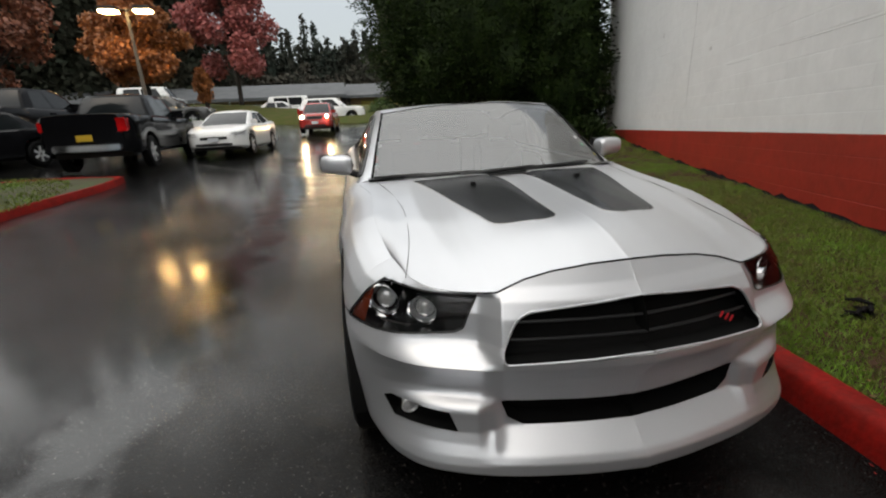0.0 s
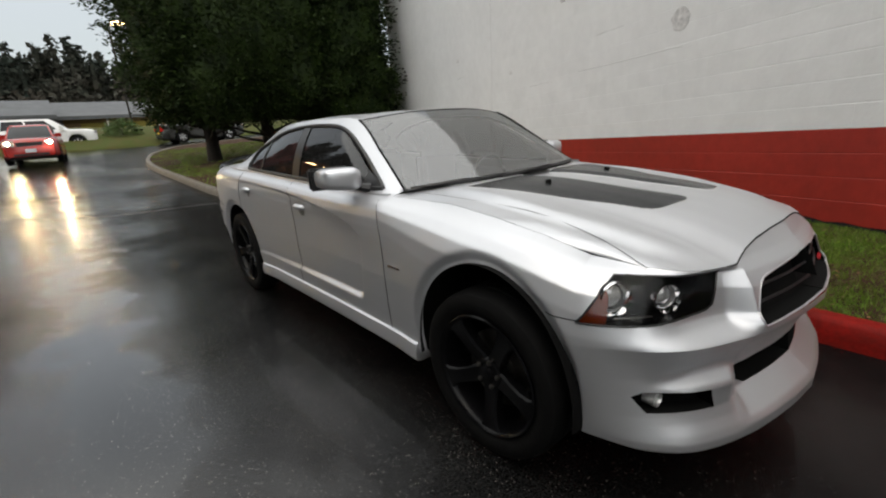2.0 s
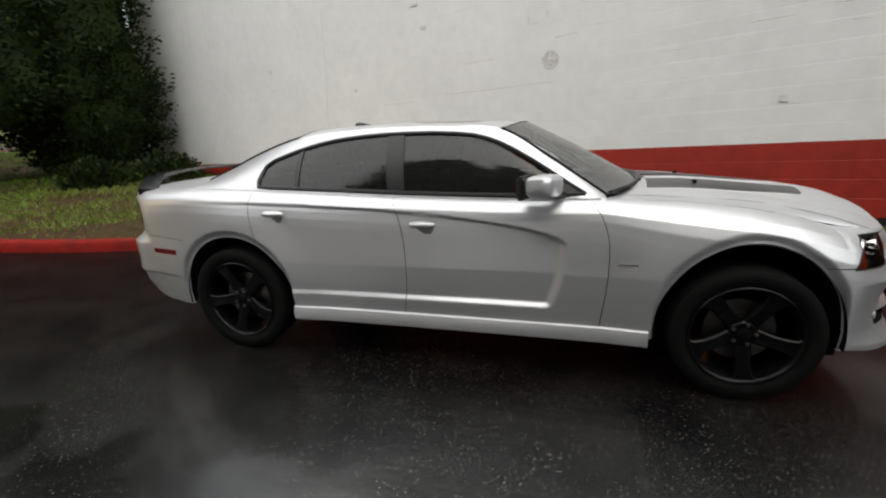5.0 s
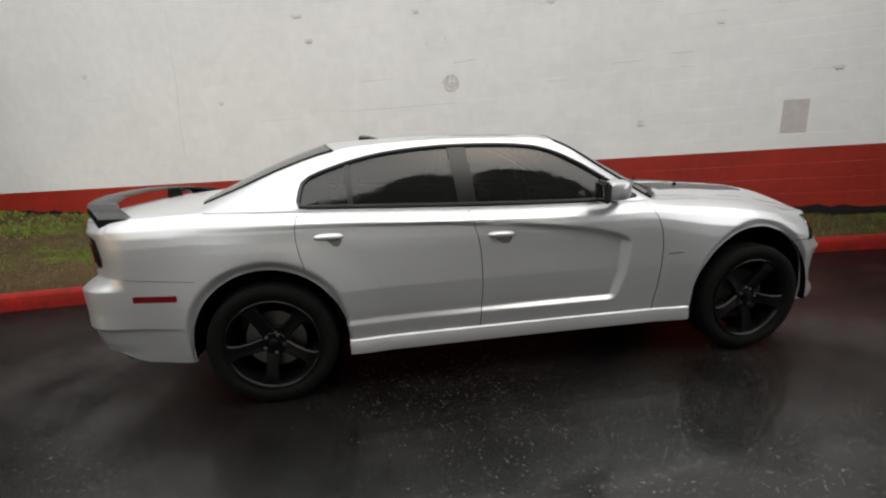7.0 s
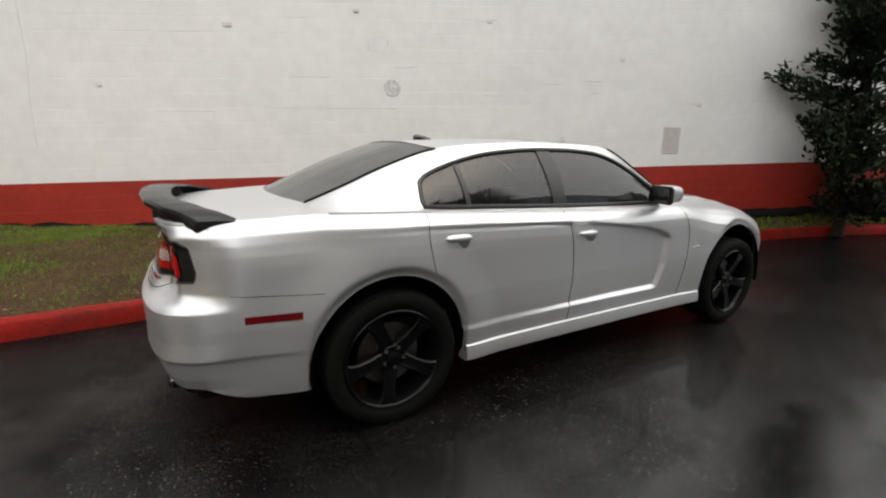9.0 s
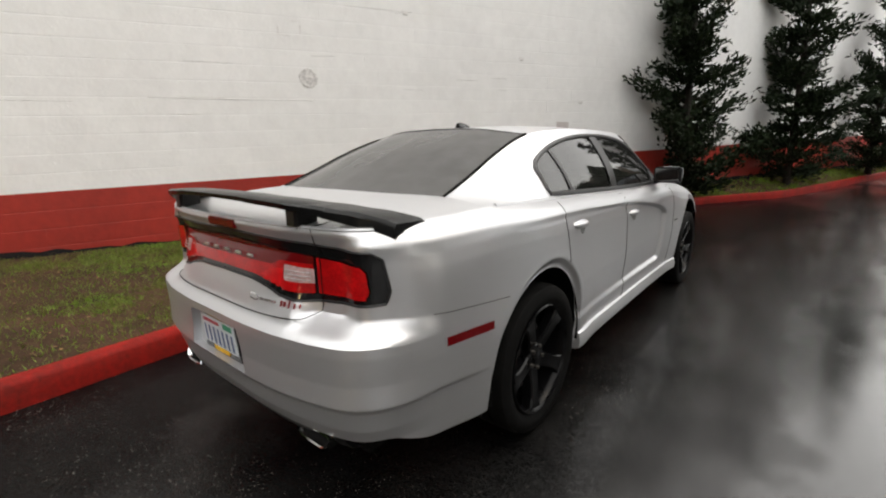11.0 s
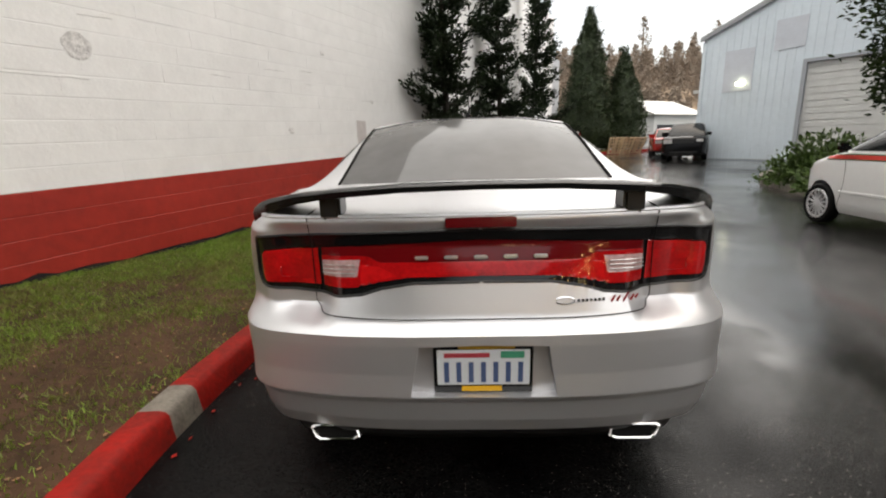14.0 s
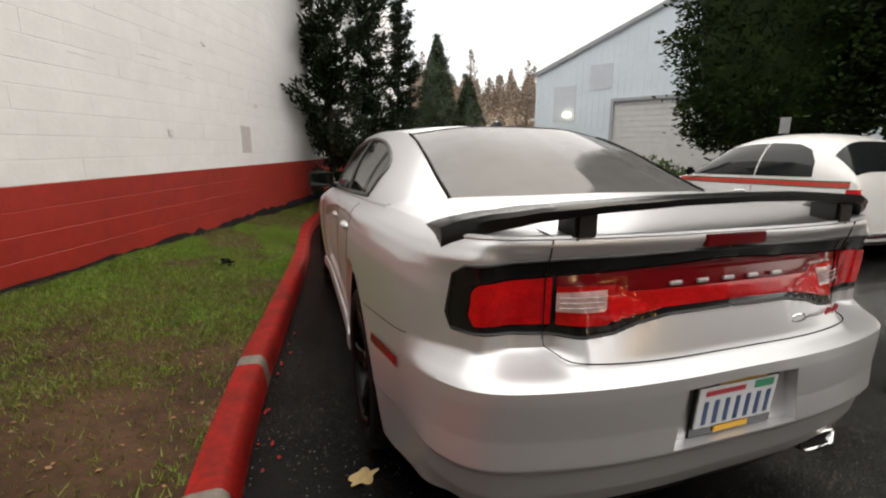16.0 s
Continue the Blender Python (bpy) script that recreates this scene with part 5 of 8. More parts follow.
for m, sgn in ((m1, 1), (m2, -1)):
    part("mirror_arm", tube(bmesh.new(), [(0.80 * sgn, 0.92, 1.070), (0.84 * sgn, 0.95, 1.082), (0.89 * sgn, 0.985, 1.095)], [0.030, 0.024, 0.022], 8), BLACK_SATIN, m)
    back = pose(0.952 * sgn, 1.112, 1.136, 0, 0, 14 * sgn)
    bezel = part("mirror_bezel", box(bmesh.new(), -0.104, 0.104, -0.030, 0.012, -0.060, 0.060, 0.012, back), BLACK_SATIN, m, "black mirror back")
    part("mirror_glass", box(bmesh.new(), -0.092, 0.092, 0.010, 0.0145, -0.048, 0.048, 0.002, back), MIRROR, bezel)

# cowl and wipers, antenna
rows = [[(x, 0.44 + 0.36 * (x / 0.8) ** 2 * 0.75 + q, 1.077 + 0.0 * q - 0.008 * abs(x)) for q in (-0.045, 0.0, 0.022)] for x in np.linspace(-0.76, 0.76, 41)]
part("cowl", grid_bm(rows), BLACK_SATIN, car)


def on_screen(x, up, lift):
    """A place on the windscreen: up runs from its foot (0) to the roof (1)."""
    g = np.array(ws)
    i = abs(x) / 0.735 * 27
    i0 = min(26, int(i))
    j = up * 27
    j0 = min(26, int(j))
    fi, fj = i - i0, j - j0
    p = (g[i0, j0] * (1 - fi) + g[i0 + 1, j0] * fi) * (1 - fj) + (g[i0, j0 + 1] * (1 - fi) + g[i0 + 1, j0 + 1] * fi) * fj
    return (math.copysign(p[0], x), p[1] - 0.5 * lift, p[2] + 0.86 * lift)


for x0, x1, rise in ((-0.69, -0.16, 0.012), (-0.22, 0.52, 0.022)):
    pts = [on_screen(x, 0.008 + rise * (x - x0) / (x1 - x0), 0.012) for x in np.linspace(x0, x1, 14)]
    w = part("wiper", tube(bmesh.new(), pts, [0.005] + [0.010] * 12 + [0.005], 6), BLACK_SATIN, car)
    xm = (x0 + x1) / 2
    part("wiper_arm", tube(bmesh.new(), [on_screen(x0 - 0.02, 0.0, 0.006), on_screen((x0 + xm) / 2, 0.006, 0.020), on_screen(xm, 0.008 + rise * 0.5, 0.022)], [0.014, 0.010, 0.007], 6), BLACK_SATIN, w)
for x in (-0.27, 0.27):
    part("washer_jet", box(bmesh.new(), x - 0.012, x + 0.012, 0.135, 0.160, 1.066, 1.086, 0.004), BLACK_MATT, car)
b = bmesh.new()
rows = [[(0.024 * s * math.cos(p), 2.36 + 0.15 * t, 1.488 + 0.034 * s * math.sin(p)) for p in np.linspace(0, 3.1416, 9)] for t, s in ((0, 0.05), (0.15, 0.4), (0.5, 0.8), (0.8, 1.0), (0.97, 0.85), (1.0, 0.1))]
part("antenna", outward(grid_bm(rows), (0, 2.44, 1.4)), BLACK_GLOSS, car, "black roof antenna fin")

# cabin: dash, wheel, seats
TRIM = material("cabin_trim", (0.020, 0.020, 0.021), 0.6, spread=0.2, scale=20)
b = bmesh.new()
box(b, -0.70, 0.70, 0.62, 1.05, 0.72, 1.02, 0.05)
part("dashboard", b, TRIM, car)
part("steering_wheel", lathe(bmesh.new(), [(-0.015, 0.17), (0, 0.185), (0.015, 0.17), (0, 0.155), (-0.015, 0.17)], 28, "y", (0.37, 1.15, 0.97)), TRIM, car)
for x, y in ((-0.37, 1.75), (0.37, 1.75), (-0.40, 2.62), (0.0, 2.62), (0.40, 2.62)):
    b = bmesh.new()
    box(b, x - 0.22, x + 0.22, y - 0.5, y, 0.55, 0.68, 0.05)
    box(b, x - 0.21, x + 0.21, y - 0.06, y + 0.07, 0.66, 1.18, 0.05)
    box(b, x - 0.13, x + 0.13, y - 0.01, y + 0.08, 1.20, 1.36, 0.05)
    part("cabin_seat", b, TRIM, car)
part("cabin_floor", box(bmesh.new(), -0.72, 0.72, 0.6, 3.4, 0.40, 0.50), TRIM, car)
part("parcel_shelf", box(bmesh.new(), -0.62, 0.62, 2.80, 3.48, 1.04, 1.09, 0.01), TRIM, car)
part("inside_mirror", box(bmesh.new(), -0.12, 0.12, 1.12, 1.15, 1.33, 1.40, 0.012), TRIM, car)


# ---- kerb: painted lengths with open joints ----
def kerb_piece(i0, i1, mat, label, end_drop=0.0):
    rows = []
    for i in range(i0, i1 + 1):
        k = Vector((*KERB[i], 0))
        t = Vector((*KERB[min(i + 1, len(KERB) - 1)], 0)) - Vector((*KERB[max(i - 1, 0)], 0))
        n = Vector((t.y, -t.x, 0)).normalized()
        z = ground_z(k.x, k.y)
        wear = 0.006 * noise.noise(k * 4) + 0.004 * noise.noise(k * 17)
        prof = [(-0.035, -0.04), (-0.022, 0.05), (-0.012 + wear, 0.125), (0.006 + wear, 0.147 + wear), (0.03, 0.154 + wear), (0.11, 0.152 + wear), (0.132, 0.146), (0.138, 0.10)]
        rows.append([(k.x + n.x * o, k.y + n.y * o, z + h) for o, h in prof])
    b = grid_bm(rows)
    for end in (0, -1):
        b.faces.new([b.verts.new(p) for p in rows[end]])
    bmesh.ops.recalc_face_normals(b, faces=b.faces)
    return tagged(part("kerb", b, mat), label, "kerb", "kerb along the verge", "structure")


def kerb_i(y):
    return int(np.argmin(np.abs(KERB[:, 1] - y)))


GREY_BITS = ((3.45, 3.56), (2.34, 2.42), (8.9, 40.0))
cuts = sorted({kerb_i(y) for y in (-25.4, -23, -19, -15, -11.5, -8.4, -5.4, -2.4, 0.6, 2.30, 2.44, 3.40, 3.60, 6.3, 8.95, 11.0, 14.0, 17.0, 20.0, 23.5, 27.0)} | {len(KERB) - 1})
for a, b_ in zip(cuts, cuts[1:]):
    y = (KERB[a][1] + KERB[b_][1]) / 2
    grey = any(p < y < q for p, q in GREY_BITS)
    kerb_piece(a, b_, KERB_STONE if grey else KERB_RED, "bare grey kerb stone with worn paint" if grey else "scuffed red painted concrete kerb")

# tarred footing along the foot of the wall
rows = []
for s in np.linspace(WALL_S0, WALL_S1, 260):
    x, y = wall_xy(s)
    z = wall_foot(s)
    w = 0.03 + 0.035 * noise.noise(Vector((s * 2.2, 0, 0))) + 0.02 * noise.noise(Vector((s * 9, 3, 0)))
    h = 0.055 + 0.05 * noise.noise(Vector((s * 1.3, 7, 0))) + 0.06 * noise.noise(Vector((s * 8, 9, 0)))
    rows.append([(*wall_xy(s, 0.002), z + max(-0.03, h)), (*wall_xy(s, 0.012), z + max(-0.035, h - 0.02)), (*wall_xy(s, max(0.03, w + 0.03)), z + 0.01), (*wall_xy(s, w + 0.07), z - 0.05)])
b = grid_bm(rows)
bmesh.ops.recalc_face_normals(b, faces=b.faces)
tagged(part("footing", b, MORTAR_DARK), "ragged black tarred footing at the base of the wall", "footing", kind="structure")


# ---- trees: tapered trunks, limbs and crowns of many small leaf sprays ----
def sprays(pts, size, droop=0.3, rng=None, aspect=0.55, out=None):
    """A mesh of small bent leaf sprays at the given points."""
    rng = rng or np.random.default_rng(1)
    n = len(pts)
    d = rng.normal(size=(n, 3))
    if out is not None:
        d = d * 0.6 + out * 1.2
    d[:, 2] -= droop
    d /= np.linalg.norm(d, axis=1)[:, None]
    a = np.cross(d, rng.normal(size=(n, 3)))
    a /= np.linalg.norm(a, axis=1)[:, None] + 1e-9
    s = size * rng.uniform(0.6, 1.4, (n, 1))
    bend = np.cross(a, d) * s * 0.18
    v = np.stack([pts, pts + d * s * 0.5 + a * s * aspect * 0.5 + bend, pts + d * s, pts + d * s * 0.5 - a * s * aspect * 0.5 + bend], 1).reshape(-1, 3)
    f = np.arange(n * 4).reshape(n, 4)
    return v, f


def leaf_part(name, v, f, mat, parent=None, label=""):
    me = bpy.data.meshes.new(name)
    me.vertices.add(len(v))
    me.vertices.foreach_set("co", v.astype(np.float32).ravel())
    me.loops.add(f.size)
    me.loops.foreach_set("vertex_index", f.astype(np.int32).ravel())
    me.polygons.add(len(f))
    me.polygons.foreach_set("loop_start", np.arange(0, f.size, 4, dtype=np.int32))
    me.update()
    me.materials.append(mat)
    ob = new(name, me)
    if parent is not None:
        ob.parent = parent
    if label:
        ob["label"] = label
    return ob


def ring_noise(seed, a, t, amp):
    return amp * (noise.noise(Vector((math.cos(a) * 1.6 + seed, math.sin(a) * 1.6, t * 5))) + 0.7 * noise.noise(Vector((math.cos(a) * 4 + seed, math.sin(a) * 4, t * 13))) + 0.45 * noise.noise(Vector((math.cos(a) * 9 + seed, math.sin(a) * 9, t * 28))))


def dense_conifer(name, at, height, radius, clear, seed, label, profile, n=9000, size=0.22, mat=None, trunk=0.22):
    """A close-leaved evergreen: profile gives the crown's radius from its foot (0) to its tip (1)."""
    rng = np.random.default_rng(seed)
    tree = thing(name, pose(*at), label, "tree")
    mat = mat or LEAF_THUJA
    pr = np.array(profile)
    rad = lambda t, a: radius * float(np.interp(t, pr[:, 0], pr[:, 1])) * (1 + ring_noise(seed, a, t, 0.30))
    b = tube(bmesh.new(), [(0, 0, -0.3), (0.03, 0.02, clear * 0.5), (0.0, 0.03, clear + 0.3), (0.04, 0, height * 0.6), (0, 0, height * 0.95)], [trunk * 1.3, trunk, trunk * 0.85, trunk * 0.4, 0.02], 10)
    for k in range(6):
        a = rng.uniform(0, 6.28)
        z = clear * rng.uniform(0.5, 1.2)
        tube(b, [(0, 0, z), (math.cos(a) * radius * 0.25, math.sin(a) * radius * 0.25, z + 0.15), (math.cos(a) * radius * 0.6, math.sin(a) * radius * 0.6, z + 0.5)], [trunk * 0.3, trunk * 0.2, 0.02], 6)
    part("trunk", b, BARK, tree)
    core = []
    for i in range(17):
        t = i / 16
        core.append([(0.78 * rad(t, a) * math.cos(a), 0.78 * rad(t, a) * math.sin(a), clear + 0.1 + (height - clear - 0.15) * t) for a in np.linspace(0, 6.2832, 25)])
    b = grid_bm(core)
    for row in (core[0], core[-1]):
        b.faces.new([b.verts.new(p) for p in row[:-1]])
    bmesh.ops.recalc_face_normals(b, faces=b.faces)
    part("crown_core", b, mat, tree)
    pts, out = [], []
    # boughs stand out of the crown with dark gaps between them
    while len(pts) < n * (0.6 if profile is THUJA else 0.15):
        t, a = rng.uniform(0, 1) ** 1.15, rng.uniform(0, 6.2832)
        full = rad(t, a)
        if rng.uniform() > (full / radius) ** 0.7 + 0.12:
            continue
        c = np.array([full * math.cos(a), full * math.sin(a), clear + (height - clear) * t + 0.1]) * np.array([0.90, 0.90, 1.0])
        k = rng.integers(60, 150)
        along = rng.uniform(-0.9, 1.0, k)
        wide_by = radius * 0.13 * (1.15 - 0.8 * np.abs(along))
        q = c + along[:, None] * np.array([math.cos(a), math.sin(a), 0.35]) * radius * 0.17
        q = q + rng.normal(0, 1, (k, 3)) * wide_by[:, None] * np.array([1, 1, 0.6]) - np.array([0, 0, 1]) * (along[:, None] > 0.3) * 0.05
        q[:, 2] = np.maximum(q[:, 2], clear - 0.1)
        pts += [tuple(p) for p in q]
        out += [(math.cos(a), math.sin(a), 0.25)] * k
    while len(pts) < n:
        t = rng.uniform(0, 1) ** 1.15
        a = rng.uniform(0, 6.2832)
        full = rad(t, a)
        if rng.uniform() > (full / radius) ** 0.7 + 0.12:
            continue
        r = full * rng.uniform(0.74, 0.96 if profile is THUJA else 1.03)
        pts.append((r * math.cos(a), r * math.sin(a), clear + (height - clear) * t + rng.uniform(-0.1, 0.1)))
        out.append((math.cos(a), math.sin(a), 0.25))
    v, f = sprays(np.array(pts), size, 0.25, rng, 0.42, np.array(out))
    leaf_part("crown", v, f, mat, tree)
    return tree


def open_pine(at, height, radius, seed, label, lean=(0, 0)):
    """A ragged pine: tiers of separate limbs with tufts, gaps between them."""
    rng = np.random.default_rng(seed)
    tree = thing("pine_tree", pose(*at), label, "tree", "pines along the wall")
    b = tube(bmesh.new(), [(0, 0, -0.3), (0.02, 0, height * 0.3), (lean[0] * 0.5, lean[1] * 0.5, height * 0.6), (lean[0], lean[1], height)], [0.09, 0.075, 0.05, 0.012], 9)
    pts, out = [], []
    tiers = int(height / 0.36)
    wall_side = Vector((*wall_xy(0, 1), 0)) - Vector((*wall_xy(0, 0), 0))
    for i in range(tiers):
        t = 0.02 + 0.98 * i / tiers
        shape = (1 - 0.90 * t ** 0.85) * (0.78 + 0.34 * math.sin(i * 1.9 + seed))
        for k in range(rng.integers(4, 7)):
            a = rng.uniform(0, 6.2832)
            ln = radius * shape * rng.uniform(0.50, 1.30)
            away = math.cos(a) * wall_side.x + math.sin(a) * wall_side.y
            if away < -0.1:
                ln = min(ln, 0.45 / -away)
            base = np.array([lean[0] * t, lean[1] * t, height * t])
            tip = base + np.array([math.cos(a) * ln, math.sin(a) * ln, 0.34 * ln + rng.uniform(-0.12, 0.20)])
            mid = (base + tip) / 2 + np.array([0, 0, -0.14 * ln])
            tube(b, [base, mid, tip], [0.030 * (1 - t) + 0.010, 0.018 * (1 - t) + 0.006, 0.004], 5, False)
            m = int(330 * ln / radius) + 60
            u = rng.uniform(0.08, 1.05, m) ** 0.85
            c = np.where(u[:, None] < 0.5, base + (mid - base) * (u * 2)[:, None], mid + (tip - mid) * (u * 2 - 1)[:, None])
            spread = rng.normal(size=(m, 3)) * np.array([0.10, 0.10, 0.07])
            pts.append(c + spread)
            out.append(np.tile([math.cos(a), math.sin(a), 0.5], (m, 1)))
    part("trunk", b, BARK, tree)
    v, f = sprays(np.concatenate(pts), 0.125, -0.15, rng, 0.38, np.concatenate(out))
    leaf_part("crown", v, f, LEAF_PINE, tree)
    return tree


def maple(at, height, radius, clear, seed, mat, label, n=8000, size=0.22):
    """A broad autumn tree: forked limbs and clumps of leaves with gaps."""
    rng = np.random.default_rng(seed)
    tree = thing("maple_tree", pose(*at), label, "tree")
    b = tube(bmesh.new(), [(0, 0, -0.3), (0.05, 0, clear), (0, 0.05, height * 0.55), (0, 0, height * 0.85)], [0.20, 0.15, 0.09, 0.02], 9)
    pts = []
    clumps = 46
    for k in range(clumps):
        t = rng.uniform(0, 1)
        a = rng.uniform(0, 6.2832)
        z = clear + (height - clear) * (0.08 + 0.88 * t)
        r = radius * math.sin(math.pi * min(0.98, 0.16 + 0.80 * t)) ** 0.7 * rng.uniform(0.25, 1.0)
        c = np.array([r * math.cos(a), r * math.sin(a), z])
        tube(b, [(0, 0, clear + (z - clear) * 0.45), c * np.array([0.5, 0.5, 1]) - np.array([0, 0, 0.25]), c], [0.05, 0.03, 0.008], 5, False)
        m = n // clumps
        q = rng.normal(size=(m, 3))
        q *= (rng.uniform(0, 1, (m, 1)) ** 0.4) / (np.linalg.norm(q, axis=1)[:, None] + 1e-9)
        pts.append(c + q * np.array([radius * 0.34, radius * 0.34, height * 0.085]))
    part("trunk", b, BARK, tree)
    v, f = sprays(np.concatenate(pts), size, 0.3, rng, 0.8)
    leaf_part("crown", v, f, mat, tree)
    return tree


def shrub(name, at, rx, ry, h, seed, mat, label, n=1500, size=0.11):
    rng = np.random.default_rng(seed)
    bush = thing(name, pose(*at), label, "shrub")
    b = bmesh.new()
    for k in range(7):
        a = rng.uniform(0, 6.28)
        tube(b, [(0, 0, -0.05), (math.cos(a) * rx * 0.3, math.sin(a) * ry * 0.3, h * 0.5), (math.cos(a) * rx * 0.7, math.sin(a) * ry * 0.7, h * 0.8)], [0.02, 0.015, 0.005], 5)
    part("stem", b, BARK, bush)
    q = rng.normal(size=(n, 3))
    q /= np.linalg.norm(q, axis=1)[:, None]
    q[:, 2] = np.abs(q[:, 2])
    lump = np.array([1 + 0.35 * noise.noise(Vector(p * 2.2) + Vector((seed, 0, 0))) for p in q])[:, None]
    v, f = sprays(q * np.array([rx, ry, h]) * lump * rng.uniform(0.55, 1.0, (n, 1)), size, -0.2, rng, 0.6, q)
    leaf_part("leaves", v, f, mat, bush)
    return bush


def on_verge(x, y, lift=0.0):
    s = (Vector((x, y, 0)) - WALL_AT).dot(WALL_DIR)
    return (x, y, max(verge_z(x, y), wall_foot(s) - 0.08) + lift)


THUJA = [(0, 0.62), (0.06, 0.88), (0.16, 1.0), (0.35, 0.95), (0.6, 0.74), (0.8, 0.48), (0.93, 0.22), (1, 0.03)]
CONE = [(0, 0.78), (0.05, 0.96), (0.15, 1.0), (0.4, 0.86), (0.7, 0.50), (0.9, 0.20), (1, 0.02)]
COLUMN = [(0, 0.55), (0.05, 0.85), (0.15, 1.0), (0.5, 0.98), (0.8, 0.75), (0.95, 0.35), (1, 0.04)]
dense_conifer("thuja_tree", on_verge(2.25, 16.6), 11.5, 2.3, 1.35, 3, "tall dark evergreen thuja on the grass island", THUJA, 36000, 0.13)
dense_conifer("thuja_tree", on_verge(3.6, 14.6), 12.0, 2.75, 1.30, 5, "broad dark evergreen thuja beside the white wall", THUJA, 52000, 0.13)
dense_conifer("thuja_tree", on_verge(6.5, 13.9), 11.5, 1.85, 0.3, 8, "dark evergreen thuja close to the white wall", THUJA, 34000, 0.13)
shrub("shrub", on_verge(6.3, 11.2), 0.9, 0.8, 0.8, 4, LEAF_THUJA, "low dark evergreen shrub near the wall", 1500)
shrub("shrub", on_verge(4.9, 11.9), 0.9, 0.7, 0.7, 6, LEAF_THUJA, "low dark evergreen shrub under the thujas", 1500)
for s, off, h, r, seed, lean in ((-7.5, 0.55, 6.9, 1.75, 11, (0.15, 0)), (-11.9, 0.6, 7.8, 1.55, 12, (0.2, 0.1)), (-16.6, 0.7, 8.2, 1.7, 13, (-0.2, 0))):
    x, y = wall_xy(s, off)
    open_pine(on_verge(x, y), h, r, seed, "ragged dark pine with open limbs close to the wall", lean)
dense_conifer("cone_thuja", (-8.7, -26.2, ground_z(-8.7, -26.2)), 9.2, 1.75, 0.25, 21, "dense conical green thuja at the end of the lot", CONE, 14000, 0.16, LEAF_BUSH_DARK := material("thuja_green_leaf", (0.034, 0.056, 0.016), 0.6, second=(0.018, 0.032, 0.010), scale=2))
dense_conifer("cone_thuja", (-11.2, -26.6, ground_z(-11.2, -26.6)), 6.6, 1.45, 0.2, 22, "smaller conical green thuja at the end of the lot", CONE, 10000, 0.16, LEAF_BUSH_DARK)
dense_conifer("thuja_tree", (-9.6, -2.9, ground_z(-9.6, -2.9)), 12.5, 2.15, 1.55, 31, "big dark evergreen behind the white hatchback", COLUMN, 34000, 0.13)
dense_conifer("thuja_tree", (-10.9, 0.9, ground_z(-10.9, 0.9)), 14.0, 2.5, 1.3, 32, "big dark evergreen over the parked hatchback", COLUMN, 34000, 0.13)
dense_conifer("thuja_tree", (-11.2, 5.0, ground_z(-11.2, 5.0)), 13.5, 2.5, 1.2, 33, "dark evergreen in the parking lot island", COLUMN, 12000, 0.18)
shrub("shrub", (-8.6, -5.4, ground_z(-8.6, -5.4) + 0.1), 1.25, 1.3, 1.15, 34, LEAF_BUSH, "leafy green shrub on a kerbed island", 3500)
shrub("shrub", (-7.6, -3.6, ground_z(-7.6, -3.6) + 0.1), 0.8, 0.9, 0.9, 35, LEAF_BUSH, "leafy green shrub beside the hatchback", 2000)
LEAF_DEEP = material("deep_rust_leaf", (0.22, 0.070, 0.030), 0.6, second=(0.12, 0.035, 0.018), scale=1.5, island=0.3)
maple((-9.3, 36.5, ground_z(-9.3, 36.5)), 12.0, 2.9, 2.9, 41, LEAF_RED, "red autumn maple behind the grass bank", 30000, 0.23)
maple((-13.9, 31.8, ground_z(-13.9, 31.8)), 7.4, 2.7, 2.6, 42, LEAF_RUST, "rust brown autumn maple behind the trucks", 24000, 0.23)
maple((-17.2, 24.0, ground_z(-17.2, 24.0)), 9.5, 2.7, 1.8, 43, LEAF_DEEP, "rust red autumn maple at the edge of the lot", 13000, 0.22)
maple((7.8, 21.5, verge_z(7.8, 21.5)), 8.0, 2.6, 2.0, 44, LEAF_RUST, "orange autumn maple beyond the wall", 4000, 0.28)

shrub("shrub", (-7.0, 17.6, ground_z(-7.0, 17.6)), 0.65, 0.65, 1.0, 36, LEAF_BUSH, "round clipped green shrub behind the white sedan", 1600)
shrub("shrub", (1.4, 33.4, ground_z(1.4, 33.4) + 0.6), 1.1, 0.9, 1.0, 37, LEAF_BUSH, "round green shrub on the grass bank", 1600)
maple((-11.4, 35.0, ground_z(-11.4, 35.0) + 0.8), 2.8, 0.55, 0.5, 45, LEAF_RUST, "small orange autumn tree on the bank", 4000, 0.16)


